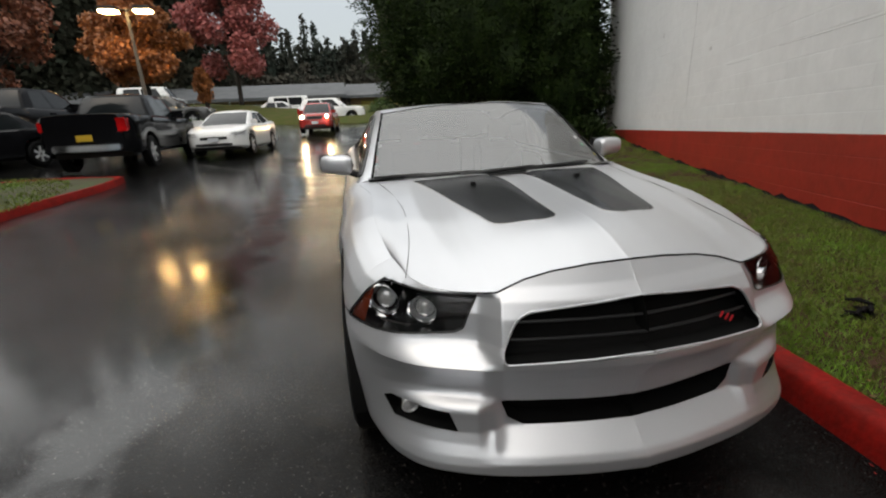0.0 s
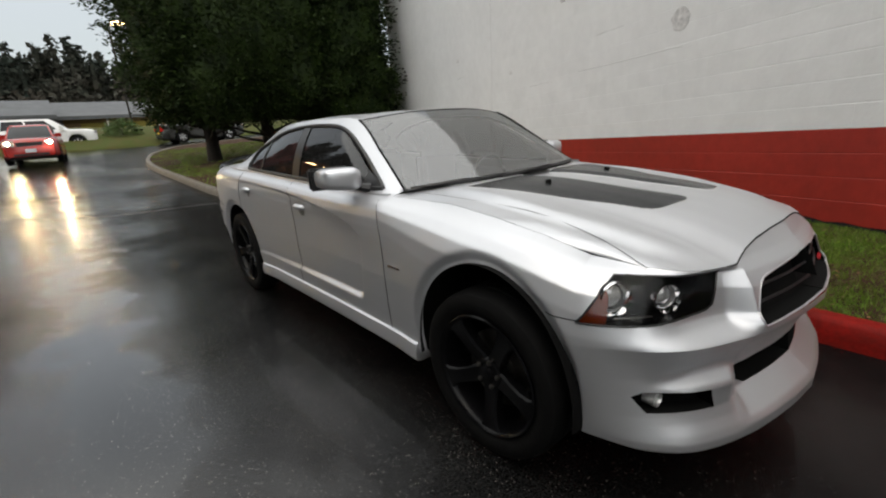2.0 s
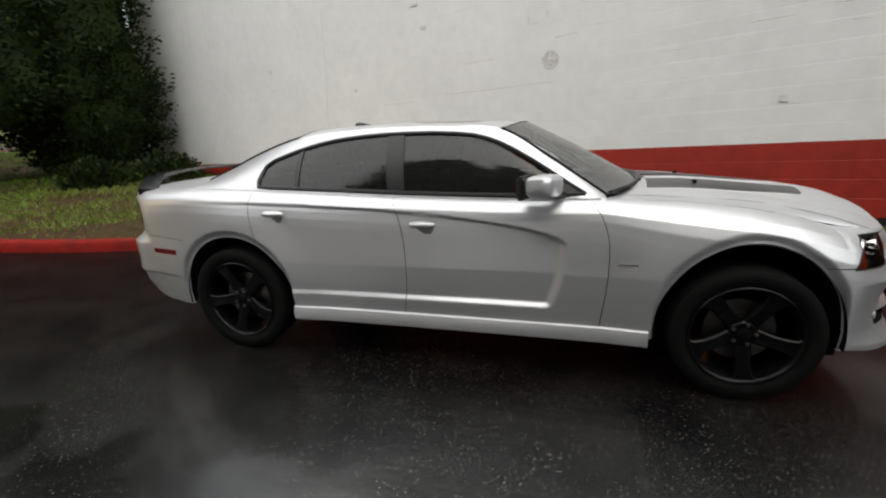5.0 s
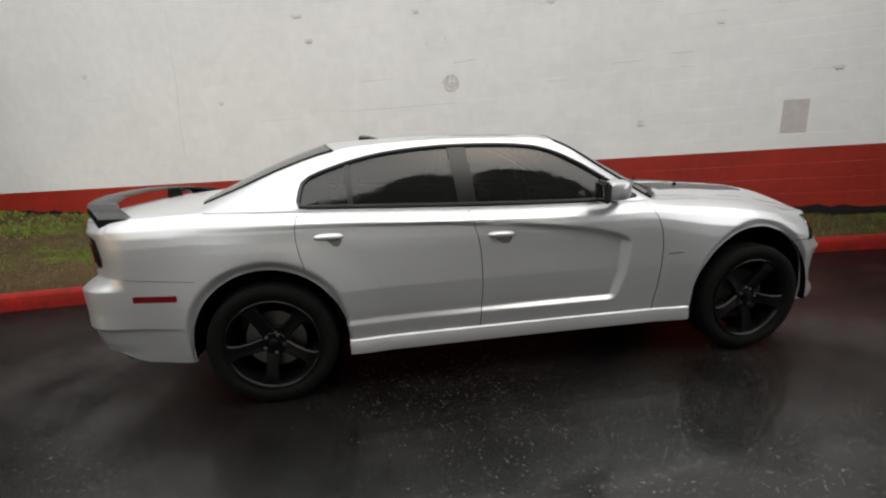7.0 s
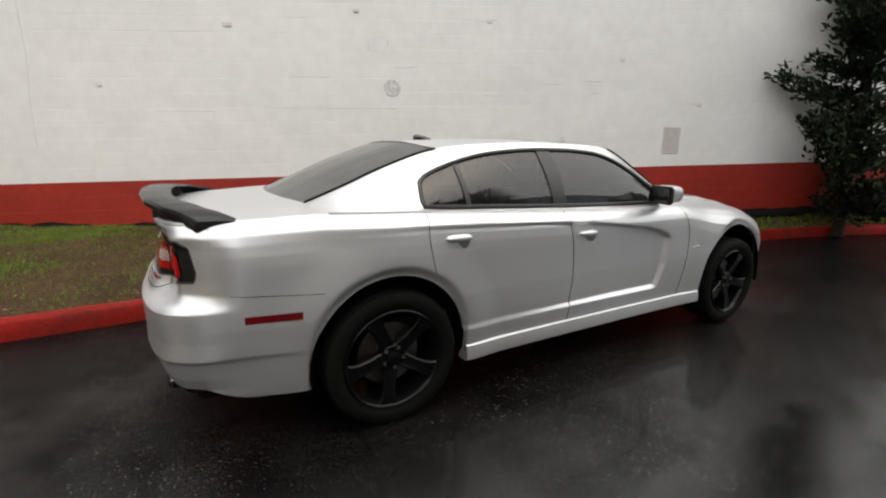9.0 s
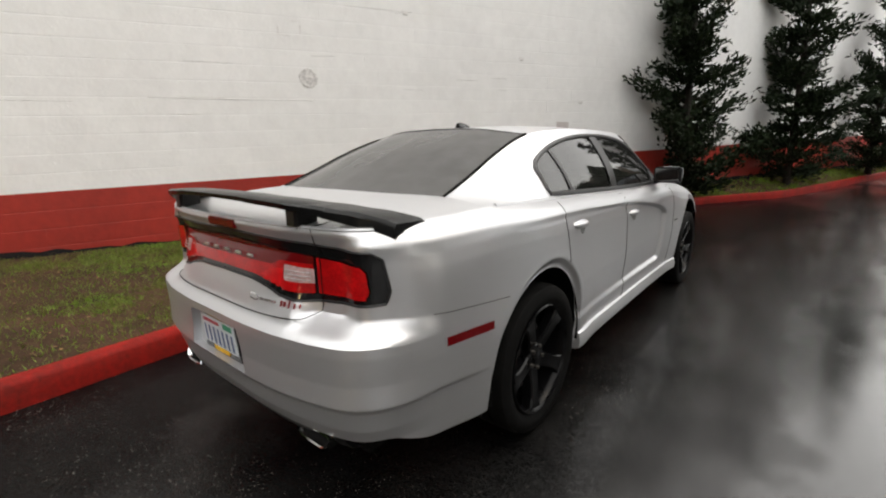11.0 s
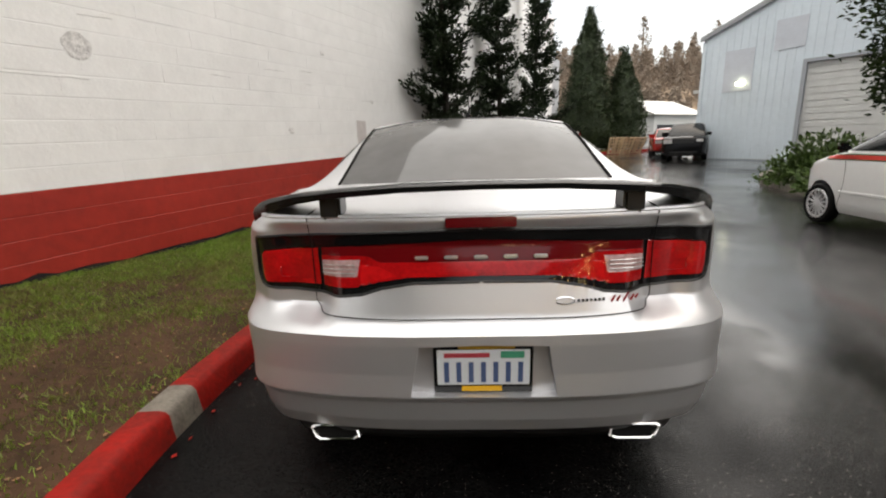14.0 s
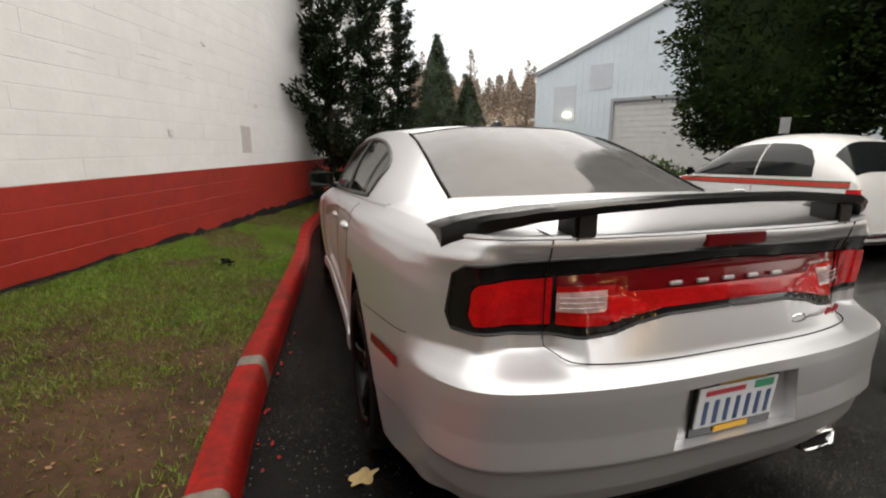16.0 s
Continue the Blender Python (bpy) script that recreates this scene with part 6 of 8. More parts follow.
# far woods: a belt of firs and bare trees
def woods(name, centres, mat, label, seed, per=110, size=0.75, heart=0.50):
    rng = np.random.default_rng(seed)
    pts = []
    for x, y, z, h, r in centres:
        t = rng.uniform(0, 1, per) ** 1.3
        a = rng.uniform(0, 6.2832, per)
        rr = r * (1 - t) ** 0.8 * rng.uniform(0.3, 1.1, per) + 0.15
        pts.append(np.stack([x + rr * np.cos(a), y + rr * np.sin(a), z + h * (0.02 + 0.96 * t)], 1))
    v, f = sprays(np.concatenate(pts), size, 0.5, rng, 0.6)
    # a ragged solid heart in each crown
    hearts = []
    for x, y, z, h, r in centres:
        ph = rng.uniform(0, 6.28)
        for lo, hi in ((0.0, 0.35), (0.3, 0.65), (0.6, 0.93)):
            r0, r1 = r * heart * (1 - lo) ** 0.8, r * 0.56 * heart * (1 - hi) ** 0.9
            for k in range(7):
                a, b_ = ph + k * 0.8976, ph + (k + 1) * 0.8976
                q0, q1 = rng.uniform(0.8, 1.15, 2)
                hearts += [(x + r0 * q0 * math.cos(a), y + r0 * q0 * math.sin(a), z + h * lo), (x + r0 * q1 * math.cos(b_), y + r0 * q1 * math.sin(b_), z + h * lo), (x + r1 * math.cos(b_), y + r1 * math.sin(b_), z + h * hi), (x + r1 * math.cos(a), y + r1 * math.sin(a), z + h * hi)]
    v = np.concatenate([v, np.array(hearts)])
    f = np.arange(len(v)).reshape(-1, 4)
    return tagged(leaf_part(name, v, f, mat), label, "woods", kind="stuff")


rng = np.random.default_rng(9)
belt_a = [(x, 78 + rng.uniform(0, 26), 1.5, rng.uniform(11, 15.5) + (5 if rng.uniform() < 0.16 else 0) + (8 if x < -30 else 0), rng.uniform(2.2, 3.6)) for x in np.linspace(-95, 60, 300)]
# distance haze is put into the lighter colour of these firs
woods("fir_belt", belt_a, material("misty_firs", (0.026, 0.038, 0.031), 0.9, second=(0.040, 0.036, 0.028), scale=0.12, spec=0.1), "far belt of dark firs behind the buildings", 51, 460)
belt_b = [(x, 66 + rng.uniform(0, 8), 1.5, rng.uniform(6, 9), rng.uniform(2.0, 3.0)) for x in np.linspace(-80, 50, 90)]
woods("bare_belt", belt_b, material("bare_woods", (0.050, 0.038, 0.028), 0.9, second=(0.025, 0.028, 0.018), scale=0.15), "far belt of brownish bare trees", 52, 420)
belt_d = [(-20 - 2.6 * k + rng.uniform(-1, 1), 58 - 1.0 * k + rng.uniform(-3, 3), 1.6, rng.uniform(23, 31), rng.uniform(3.6, 4.6)) for k in range(13)] + [(-27, 52, 1.8, 26, 4.5), (-36, 46, 1.8, 25, 4.5), (-20, 56, 1.8, 24, 4.0)]
woods("tall_firs", belt_d, WOODS, "tall dark firs above the far roofs", 53, 3600)


# misty hill beyond the end of the lot; the mist is in its pale colours
def hill_z(x, y):
    return 3.0 + 25.0 * smooth_step(70, 125, -y) * (0.8 + 0.25 * noise.noise(Vector((x * 0.02, y * 0.02, 2)))) - 4.0


HILL_LEAF = material("hazy_hill_autumn", (0.31, 0.235, 0.18), 0.9, second=(0.24, 0.20, 0.16), scale=0.06, island=0.10)
tagged(sheet("far_hill", steps(-160, 90, 30), steps(-170, -62, 16), hill_z, material("hazy_hill_brush", (0.38, 0.27, 0.18), 0.95, second=(0.28, 0.22, 0.16), scale=0.3)), "brown misty hillside beyond the lot", "hill", kind="structure")
belt_c = []
for k in range(300):
    x, y = rng.uniform(-95, 25), -rng.uniform(78, 140)
    belt_c.append((x, y, hill_z(x, y) - 0.5, rng.uniform(6, 11) + (7 if rng.uniform() < 0.06 else 0), rng.uniform(2.6, 4.2)))
woods("hill_woods", belt_c, HILL_LEAF, "misty autumn woods on a far hill", 54, 600, 0.55, 0.16)


# ---- far side of the lot: islands, bank, low buildings, metal shed ----
def island(name, pts, label):
    """A kerbed bed of turf."""
    ring = curve_through(pts + [pts[0]], 72)[:-1]
    c = ring.mean(0)
    b = bmesh.new()
    rows = []
    for f, h in ((1.0, -0.05), (0.995, 0.13), (0.985, 0.15), (0.955, 0.15), (0.94, 0.12)):
        rows.append([(c[0] + (x - c[0]) * f, c[1] + (y - c[1]) * f, ground_z(x, y) + h) for x, y in ring] + [(c[0] + (ring[0][0] - c[0]) * f, c[1] + (ring[0][1] - c[1]) * f, ground_z(*ring[0]) + h)])
    grid_bm(rows, bm=b)
    bmesh.ops.recalc_face_normals(b, faces=b.faces)
    top = thing(name, pose(0, 0, 0), label, "island")
    part("island_kerb", b, KERB_RED if "red" in label else KERB_STONE, top)
    rows = []
    for f in np.linspace(0.945, 0.02, 9):
        row = []
        for x, y in list(ring) + [ring[0]]:
            px, py = c[0] + (x - c[0]) * f, c[1] + (y - c[1]) * f
            row.append((px, py, ground_z(px, py) + 0.135 + 0.05 * (1 - f) + 0.02 * noise.noise(Vector((px * 2, py * 2, 0)))))
        rows.append(row)
    b = grid_bm(rows)
    bmesh.ops.recalc_face_normals(b, faces=b.faces)
    part("turf", b, GRASS_SOIL, top)
    return top


island("kerbed_island", [(-6.2, 9.6), (-6.1, 8.6), (-6.25, 6.4), (-6.5, 3.5), (-8.0, 3.0), (-9.6, 4.0), (-9.3, 7.4), (-7.6, 9.2)], "grass island with a red painted kerb")
island("planting_island", [(-7.9, -6.6), (-9.6, -9.0), (-10.8, -7.4), (-12.4, -1.0), (-12.2, 2.6), (-9.2, 2.4), (-8.3, -1.5), (-7.2, -3.2)], "planted island with a grey kerb")

# grass bank at the far edge of the lot
rows = []
for x in np.linspace(-60, 40, 60):
    y0 = 30.2 + 0.10 * abs(x + 2) + (4 if x > 4 else 0)
    rows.append([(x, y0 + d, ground_z(x, y0 + d) + h + 0.15 * noise.noise(Vector((x * 0.5, d, 0)))) for d, h in ((0, -0.1), (0.15, 0.10), (2, 0.5), (4.5, 0.95), (8, 1.05), (14, 0.8), (18, 0.0))])
b = grid_bm(rows)
bmesh.ops.recalc_face_normals(b, faces=b.faces)
tagged(part("grass_bank", b, material("bank_grass", (0.045, 0.066, 0.015), 0.9, second=(0.075, 0.066, 0.024), scale=1.6, bump=1.0, bscale=9, spec=0.1)), "low grass bank along the far edge of the lot", "grass bank", kind="structure")

ROOF_GREY = material("grey_roofing", (0.075, 0.080, 0.085), 0.7, spread=0.25, scale=1.2)
WALL_TAN = material("tan_siding", (0.30, 0.20, 0.11), 0.8, spread=0.3, scale=0.8)
WINDOW_DARK = material("dark_window", (0.03, 0.03, 0.035), 0.15)
TRIM_WHITE = material("white_trim", (0.65, 0.65, 0.63), 0.6)
YELLOW_SIGN = material("yellow_panel", (0.45, 0.36, 0.08), 0.6)


def low_building(at, yaw, length, seed):
    """A long low block with a pitched roof, a white soffit and shop windows; its front faces -y."""
    rng = np.random.default_rng(seed)
    home = thing("shop_building", pose(*at, 0, 0, yaw), "long low brown building with a grey pitched roof", "building", "low buildings behind the bank")
    part("wall", box(bmesh.new(), -length / 2, length / 2, 0, 9, -1, 2.7), WALL_TAN, home, smooth=False)
    b = bmesh.new()
    rows = [[(x, -1.4, 2.75), (x, -1.3, 2.95), (x, 4.5, 4.55), (x, 10.4, 2.9), (x, 10.4, 2.75), (x, -1.4, 2.75)] for x in (-length / 2 - 0.6, length / 2 + 0.6)]
    grid_bm(rows, bm=b)
    for r in rows:
        b.faces.new([b.verts.new(p) for p in r[:-1]])
    bmesh.ops.recalc_face_normals(b, faces=b.faces)
    part("roof", b, ROOF_GREY, home, smooth=False)
    part("fascia", box(bmesh.new(), -length / 2 - 0.6, length / 2 + 0.6, -1.46, -1.41, 2.62, 2.92), ROOF_GREY, home, smooth=False)
    x = -length / 2 + 1.2
    while x < length / 2 - 3:
        w = rng.uniform(1.6, 3.4)
        kind = rng.uniform()
        fr = part("window", box(bmesh.new(), x, x + w, -0.06, 0.0, 0.5, 2.35), TRIM_WHITE if kind > 0.35 else YELLOW_SIGN, home, smooth=False)
        part("pane", box(bmesh.new(), x + 0.12, x + w - 0.12, -0.09, -0.062, 0.62, 2.1 if kind > 0.5 else 1.5), WINDOW_DARK, fr, smooth=False)
        part("post", box(bmesh.new(), x + w + 0.2, x + w + 0.34, -1.25, -1.1, -1, 2.7), TRIM_WHITE, home, smooth=False)
        x += w + rng.uniform(0.7, 1.6)


low_building((-37, 46, 1.35), 6, 26, 1)
low_building((-12.5, 49, 1.35), 2, 21, 2)
low_building((7.5, 52, 1.35), -2, 17, 3)
low_building((-62, 38, 1.35), 18, 22, 4)

# street lamp with two lit heads
LAMP_GLOW = glow("lamp_glow", (1.0, 0.66, 0.28), 36)
x, y = -12.4, 27.5
z = ground_z(x, y)
lamp = thing("street_lamp", pose(x, y, z), "tall brown lamp post with two lit box heads", "street lamp")
part("pole", tube(bmesh.new(), [(0, 0, -0.2), (0, 0, 3), (0, 0, 6.2)], [0.12, 0.10, 0.08], 10), material("pole_brown", (0.10, 0.08, 0.06), 0.6), lamp)
part("arm", tube(bmesh.new(), [(-1.0, 0, 6.15), (1.0, 0, 6.15)], 0.05, 8), BARK, lamp)
for dx in (-0.85, 0.85):
    head = part("lamp_head", box(bmesh.new(), dx - 0.42, dx + 0.42, -0.30, 0.30, 6.08, 6.32, 0.04), BLACK_SATIN, lamp)
    part("diffuser", box(bmesh.new(), dx - 0.40, dx + 0.40, -0.34, 0.28, 6.00, 6.12, 0.02), LAMP_GLOW, head)
far = thing("street_lamp", pose(3.2, 44.0, ground_z(3.2, 44.0)), "far street lamp glowing orange", "street lamp")
part("pole", tube(bmesh.new(), [(0, 0, 0), (0, 0, 8.6), (0.6, 0, 8.9)], 0.07, 8), BARK, far)
part("lamp_head", box(bmesh.new(), 0.3, 1.1, -0.2, 0.2, 8.8, 8.98, 0.03), glow("sodium_glow", (1.0, 0.55, 0.22), 30), far)

# white metal shed with a roller door
SHED_AT, SHED_TURN = (-11.75, -17.6, 0.55), 127.0
shed = thing("metal_shed", pose(*SHED_AT, 0, 0, SHED_TURN), "white ribbed metal shed with a roller door", "building")


def rake(x):
    return 5.40 + 0.40 * x if x < 10 else 9.40 - 0.40 * (x - 10)


DOOR_X0, DOOR_X1, DOOR_H = 4.15, 9.3, 3.65
b = bmesh.new()
ribs = [k * 0.10 for k in range(201)]
for k, (x0, x1) in enumerate(zip(ribs, ribs[1:])):
    if x1 > 20:
        break
    lo = DOOR_H if DOOR_X0 - 0.001 < (x0 + x1) / 2 < DOOR_X1 else -1.2
    d = 0.0 if k % 3 else 0.022
    q = [(x0, d, lo), (x1, d, lo), (x1, d, rake(x1)), (x0, d, rake(x0))]
    b.faces.new([b.verts.new(p) for p in q])
    if k % 3 == 0:
        for xx in (x0, x1):
            b.faces.new([b.verts.new(p) for p in ((xx, 0, lo), (xx, d, lo), (xx, d, rake(xx)), (xx, 0, rake(xx)))])
part("front_wall", b, SHED_WHITE, shed, smooth=False)
part("side_wall", box(bmesh.new(), 0.0, 0.05, -26, -0.003, -1.2, 5.2), SHED_WHITE, shed, smooth=False)
rows = [[(x, 0.12, rake(x) + 0.06), (x, -26, rake(x) + 0.06), (x, -26, rake(x) - 0.06), (x, 0.12, rake(x) - 0.06), (x, 0.12, rake(x) + 0.06)] for x in (-0.15, 10, 20.15)]
b = grid_bm(rows)
bmesh.ops.recalc_face_normals(b, faces=b.faces)
part("roof", b, ROOF_GREY, shed, smooth=False)
b = bmesh.new()
for x0, x1 in ((-0.15, 10), (10, 20.15)):
    b.faces.new([b.verts.new(p) for p in ((x0, 0.13, rake(x0) - 0.16), (x1, 0.13, rake(x1) - 0.16), (x1, 0.13, rake(x1) + 0.07), (x0, 0.13, rake(x0) + 0.07))])
part("barge_board", b, material("shed_trim", (0.30, 0.31, 0.32), 0.5), shed, smooth=False)
part("corner_trim", box(bmesh.new(), -0.04, 0.12, 0.003, 0.05, -1.2, 5.2), SHED_WHITE, shed, smooth=False)
SHED_TRIM = material("door_frame_grey", (0.34, 0.36, 0.39), 0.5)
PATCH_WHITE = material("patch_white", (0.54, 0.57, 0.62), 0.5, spread=0.05, scale=2)
roller = part("roller_door", box(bmesh.new(), DOOR_X0, DOOR_X1, -0.14, -0.10, -1.0, DOOR_H), DOOR_WHITE, shed, smooth=False)
for k in range(15):
    z0 = -0.2 + k * 0.26
    part("door_slat", box(bmesh.new(), DOOR_X0 + 0.02, DOOR_X1 - 0.02, -0.098, -0.07, z0, z0 + 0.235, 0.006), DOOR_WHITE, roller)
for x0, x1, z0, z1 in ((DOOR_X0 - 0.14, DOOR_X0, -1, DOOR_H + 0.14), (DOOR_X1, DOOR_X1 + 0.14, -1, DOOR_H + 0.14), (DOOR_X0 + 0.002, DOOR_X1 - 0.002, DOOR_H, DOOR_H + 0.14)):
    part("door_frame", box(bmesh.new(), x0, x1, -0.10, 0.06, z0, z1), SHED_TRIM, shed, smooth=False)
for x0, x1, z0, z1 in ((1.0, 2.2, 2.8, 4.6), (2.9, 4.0, 4.3, 5.5)):
    part("patch_panel", box(bmesh.new(), x0, x1, 0.024, 0.034, z0, z1), PATCH_WHITE, shed, "faded repainted panel", smooth=False)
part("wall_light", box(bmesh.new(), 1.60, 1.95, 0.03, 0.20, 3.04, 3.20, 0.03), glow("shed_light", (0.95, 1.0, 0.78), 3), shed, "lit wall light")
part("wall_light", box(bmesh.new(), -0.30, -0.04, -0.1, 0.1, 2.9, 3.05, 0.02), TRIM_WHITE, shed, "small white corner light")

for o in shed.children_recursive:
    o.data.transform(Matrix.Diagonal((1, -1, 1, 1)))
    o.data.flip_normals()

# small white house beyond
house = thing("small_house", pose(-17.0, -36.5, 0.8, 0, 0, 30), "small white house with a low roof far behind", "building")
part("wall", box(bmesh.new(), -3, 3, -3, 3, -1, 2.6), TRIM_WHITE, house, smooth=False)
b = bmesh.new()
grid_bm([[(x, -3.4, 2.5), (x, 0, 3.9), (x, 3.4, 2.5), (x, -3.4, 2.5)] for x in (-3.4, 3.4)], bm=b)
part("roof", b, TRIM_WHITE, house, smooth=False)
part("garage_door", box(bmesh.new(), 0.2, 2.6, 3.0, 3.05, -1, 1.7), WINDOW_DARK, house, smooth=False)

# wall return at the end of the lot, red post sign, pallets
part_w = tagged(new("wall_far"), "set-back grey end of the white block wall", "wall", kind="structure")
b = bmesh.new()
wall_prism(b, -33.0, -25.0, -1.0, 6.2, -9.0, -0.9)
bmesh.ops.recalc_face_normals(b, faces=b.faces)
part("far_wall", b, material("grey_wall_paint", (0.42, 0.44, 0.47), 0.6, spread=0.1, scale=0.8), part_w, smooth=False)
x, y = -7.4, -23.6
post = thing("post_sign", pose(x, y, ground_z(x, y)), "red post with a small red and white sign", "sign")
part("post", box(bmesh.new(), -0.22, 0.22, -0.12, 0.12, -0.2, 1.0, 0.02), KERB_RED, post)
sg = part("sign_board", box(bmesh.new(), -0.26, 0.26, -0.10, -0.04, 1.0, 1.55, 0.01), KERB_RED, post)
part("sign_bar", box(bmesh.new(), -0.15, 0.15, -0.112, -0.10, 1.2, 1.42), TRIM_WHITE, sg, smooth=False)
part("sign_bar", box(bmesh.new(), -0.15, 0.15, -0.04, -0.028, 1.2, 1.42), TRIM_WHITE, sg, smooth=False)
PALLET = material("pale_timber", (0.46, 0.33, 0.20), 0.8, spread=0.25, scale=5)
for k, (dx, dy, tilt) in enumerate(((0, 0, 0), (0.25, 0.15, 4), (0.7, -0.1, -3), (1.3, 0.2, 6))):
    x, y = -9.6 - dx, -22.8 - dy
    pal = thing("pallet", pose(x, y, ground_z(x, y) + 0.02, 80 - 4 * k, 0, 30 + tilt), "leaning pale timber pallet", "pallet", "pallets by the thujas")
    for j in range(6):
        part("board", box(bmesh.new(), -0.6, 0.6, j * 0.18, j * 0.18 + 0.10, 0, 0.02), PALLET, pal, smooth=False)
    for j in (-0.55, 0, 0.55):
        part("bearer", box(bmesh.new(), j - 0.04, j + 0.04, 0, 1.0, 0.021, 0.11), PALLET, pal, smooth=False)
x, y = -7.7, -1.2
sign = thing("small_sign", pose(x, y, ground_z(x, y), 0, 0, 45), "small pale sign panel on a thin post", "sign")
part("post", tube(bmesh.new(), [(0, 0, -0.1), (0, 0, 2.1)], 0.02, 6), BARK, sign)
part("panel", box(bmesh.new(), -0.02, 0.02, -0.08, 0.08, 1.78, 2.08, 0.005), material("sign_grey", (0.30, 0.30, 0.31), 0.6, spread=0.1, scale=9), sign)


# ---- other vehicles; local nose along -y, middle of the wheelbase at the origin ----
GLASS_DARK = material("vehicle_glass", (0.012, 0.014, 0.015), 0.06, spec=0.32)
ALLOY = material("alloy_wheel", (0.62, 0.62, 0.63), 0.35, 0.35)
PLASTIC = material("black_plastic", (0.015, 0.015, 0.016), 0.55)
PLATE_Y = material("yellow_plate", (0.60, 0.38, 0.03), 0.5)
LAMP_ON = glow("headlight_beam", (1.0, 0.74, 0.42), 900)


def vehicle(name, label, m, paint, length, width, height, base, belt_z, hood_z, deck_z, cowl, roof_f, roof_r, tail, wheel_r=0.33, group="", lit=False, rims=ALLOY, rails=False, low=0.22, bed=None, plate_front=None, stripe=None, plate=True, bow=0.05, dome=0.05, sleek=False):
    """A whole road vehicle from a few measures. cowl, roof_f, roof_r, tail: places along the car of the cabin's four corners."""
    v = thing(name, m, label, "car", group)
    f, r, w = -length / 2, length / 2, width / 2
    ax = (-base / 2, base / 2)
    arch = wheel_r + 0.07
    nose = [(f, hood_z - 0.36), (f + 0.05, hood_z - 0.235), (f + 0.20, hood_z - 0.135), (f + 0.55, hood_z - 0.035)] if sleek else [(f, hood_z - 0.20), (f + 0.05, hood_z - 0.10), (f + 0.22, hood_z - 0.03), (f + 0.5, hood_z + 0.2 * (belt_z - hood_z))]
    PROF = curve_through(nose + [ (cowl, belt_z), ((cowl + tail) / 2, belt_z + 0.02), (tail, max(deck_z, belt_z) if tail < r - 0.3 else deck_z), (r - 0.10, deck_z), (r, deck_z - 0.14)], 120)
    rows = []
    ys = sorted(set(list(np.linspace(f, r, 61)) + [a + arch * math.cos(k) for a in ax for k in np.linspace(0, 3.14159, 15)]))
    for y in ys:
        e = min(1.0, (y - f) / 0.55) if y < 0 else min(1.0, (r - y) / 0.45)
        e = max(0.0, e)
        half = w * (0.64 + 0.36 * math.sin(1.5708 * e) ** 0.7) if sleek else w * (0.80 + 0.20 * math.sin(1.5708 * e) ** 0.8)
        top = float(np.interp(y, PROF[:, 0], PROF[:, 1]))
        bot = low + 0.10 * (1 - e)
        for a in ax:
            d = abs(y - a)
            if d < arch:
                bot = max(bot, wheel_r + math.sqrt(max(0, arch * arch - d * d)))
        bot = min(bot, top - 0.12)
        h = top - bot
        rows.append([(half * 0.90, y, bot), (half * 0.985, y, bot + 0.10 * h), (half, y, bot + 0.45 * h), (half * 0.985, y, bot + 0.78 * h), (half * 0.955, y, bot + 0.93 * h), (half * 0.88, y, top), (half * 0.45, y, top + 0.025), (0, y, top + 0.032)])
    b = mirrored(grid_bm(rows))
    for row in (rows[0], rows[-1]):
        q = row + [(-x, y, z) for x, y, z in row[-2::-1]]
        b.faces.new([b.verts.new(p) for p in q])
    bmesh.ops.remove_doubles(b, verts=b.verts, dist=1e-4)
    bmesh.ops.recalc_face_normals(b, faces=b.faces)
    part("body", b, paint, v)
    # cabin with its glazing
    bw, tw = w * 0.885, w * 0.70
    rz = height - dome

    def section(t):
        y0, y1 = cowl + (roof_f - cowl) * t - bow * 4 * t * (1 - t), tail + (roof_r - tail) * t + bow * 4 * t * (1 - t)
        return y0, y1, bw + (tw - bw) * t, belt_z - 0.01 + (rz - belt_z + 0.01) * t

    rows = []
    for t in (0.0, 0.3, 0.6, 0.88, 0.97, 1.0):
        y0, y1, x, z = section(t)
        if t > 0.9:
            y0, y1, x = y0 + 0.03, y1 - 0.03, x - 0.04
        rows.append([(0, y0 - 0.06, z), (x * 0.6, y0 - 0.035, z), (x * 0.97, y0 + 0.03, z), (x, y0 + 0.12, z), (x * 1.01, (y0 + y1) / 2, z), (x, y1 - 0.12, z), (x * 0.97, y1 - 0.03, z), (x * 0.6, y1 + 0.03, z), (0, y1 + 0.05, z)])
    y0, y1, x, z = section(1.0)
    ring, mid = rows[-1], (y0 + y1) / 2
    for g in (0.93, 0.82, 0.65, 0.42, 0.2, 0.0):
        rows.append([(px * g, (py - mid) * (0.25 + 0.75 * g) + mid, height - dome * g ** 2.2 if g < 0.99 else pz) for px, py, pz in ring])
    b = mirrored(grid_bm(rows))
    bmesh.ops.remove_doubles(b, verts=b.verts, dist=1e-4)
    bmesh.ops.recalc_face_normals(b, faces=b.faces)
    part("cabin", b, paint, v)

    def glaze(nm, quad):
        b = bmesh.new()
        n = 6
        pts = [[Vector(quad[0]).lerp(Vector(quad[1]), i / n).lerp(Vector(quad[3]).lerp(Vector(quad[2]), i / n), j / n) for j in range(n + 1)] for i in range(n + 1)]
        grid_bm(pts, bm=b)
        return part(nm, b, GLASS_DARK, v)

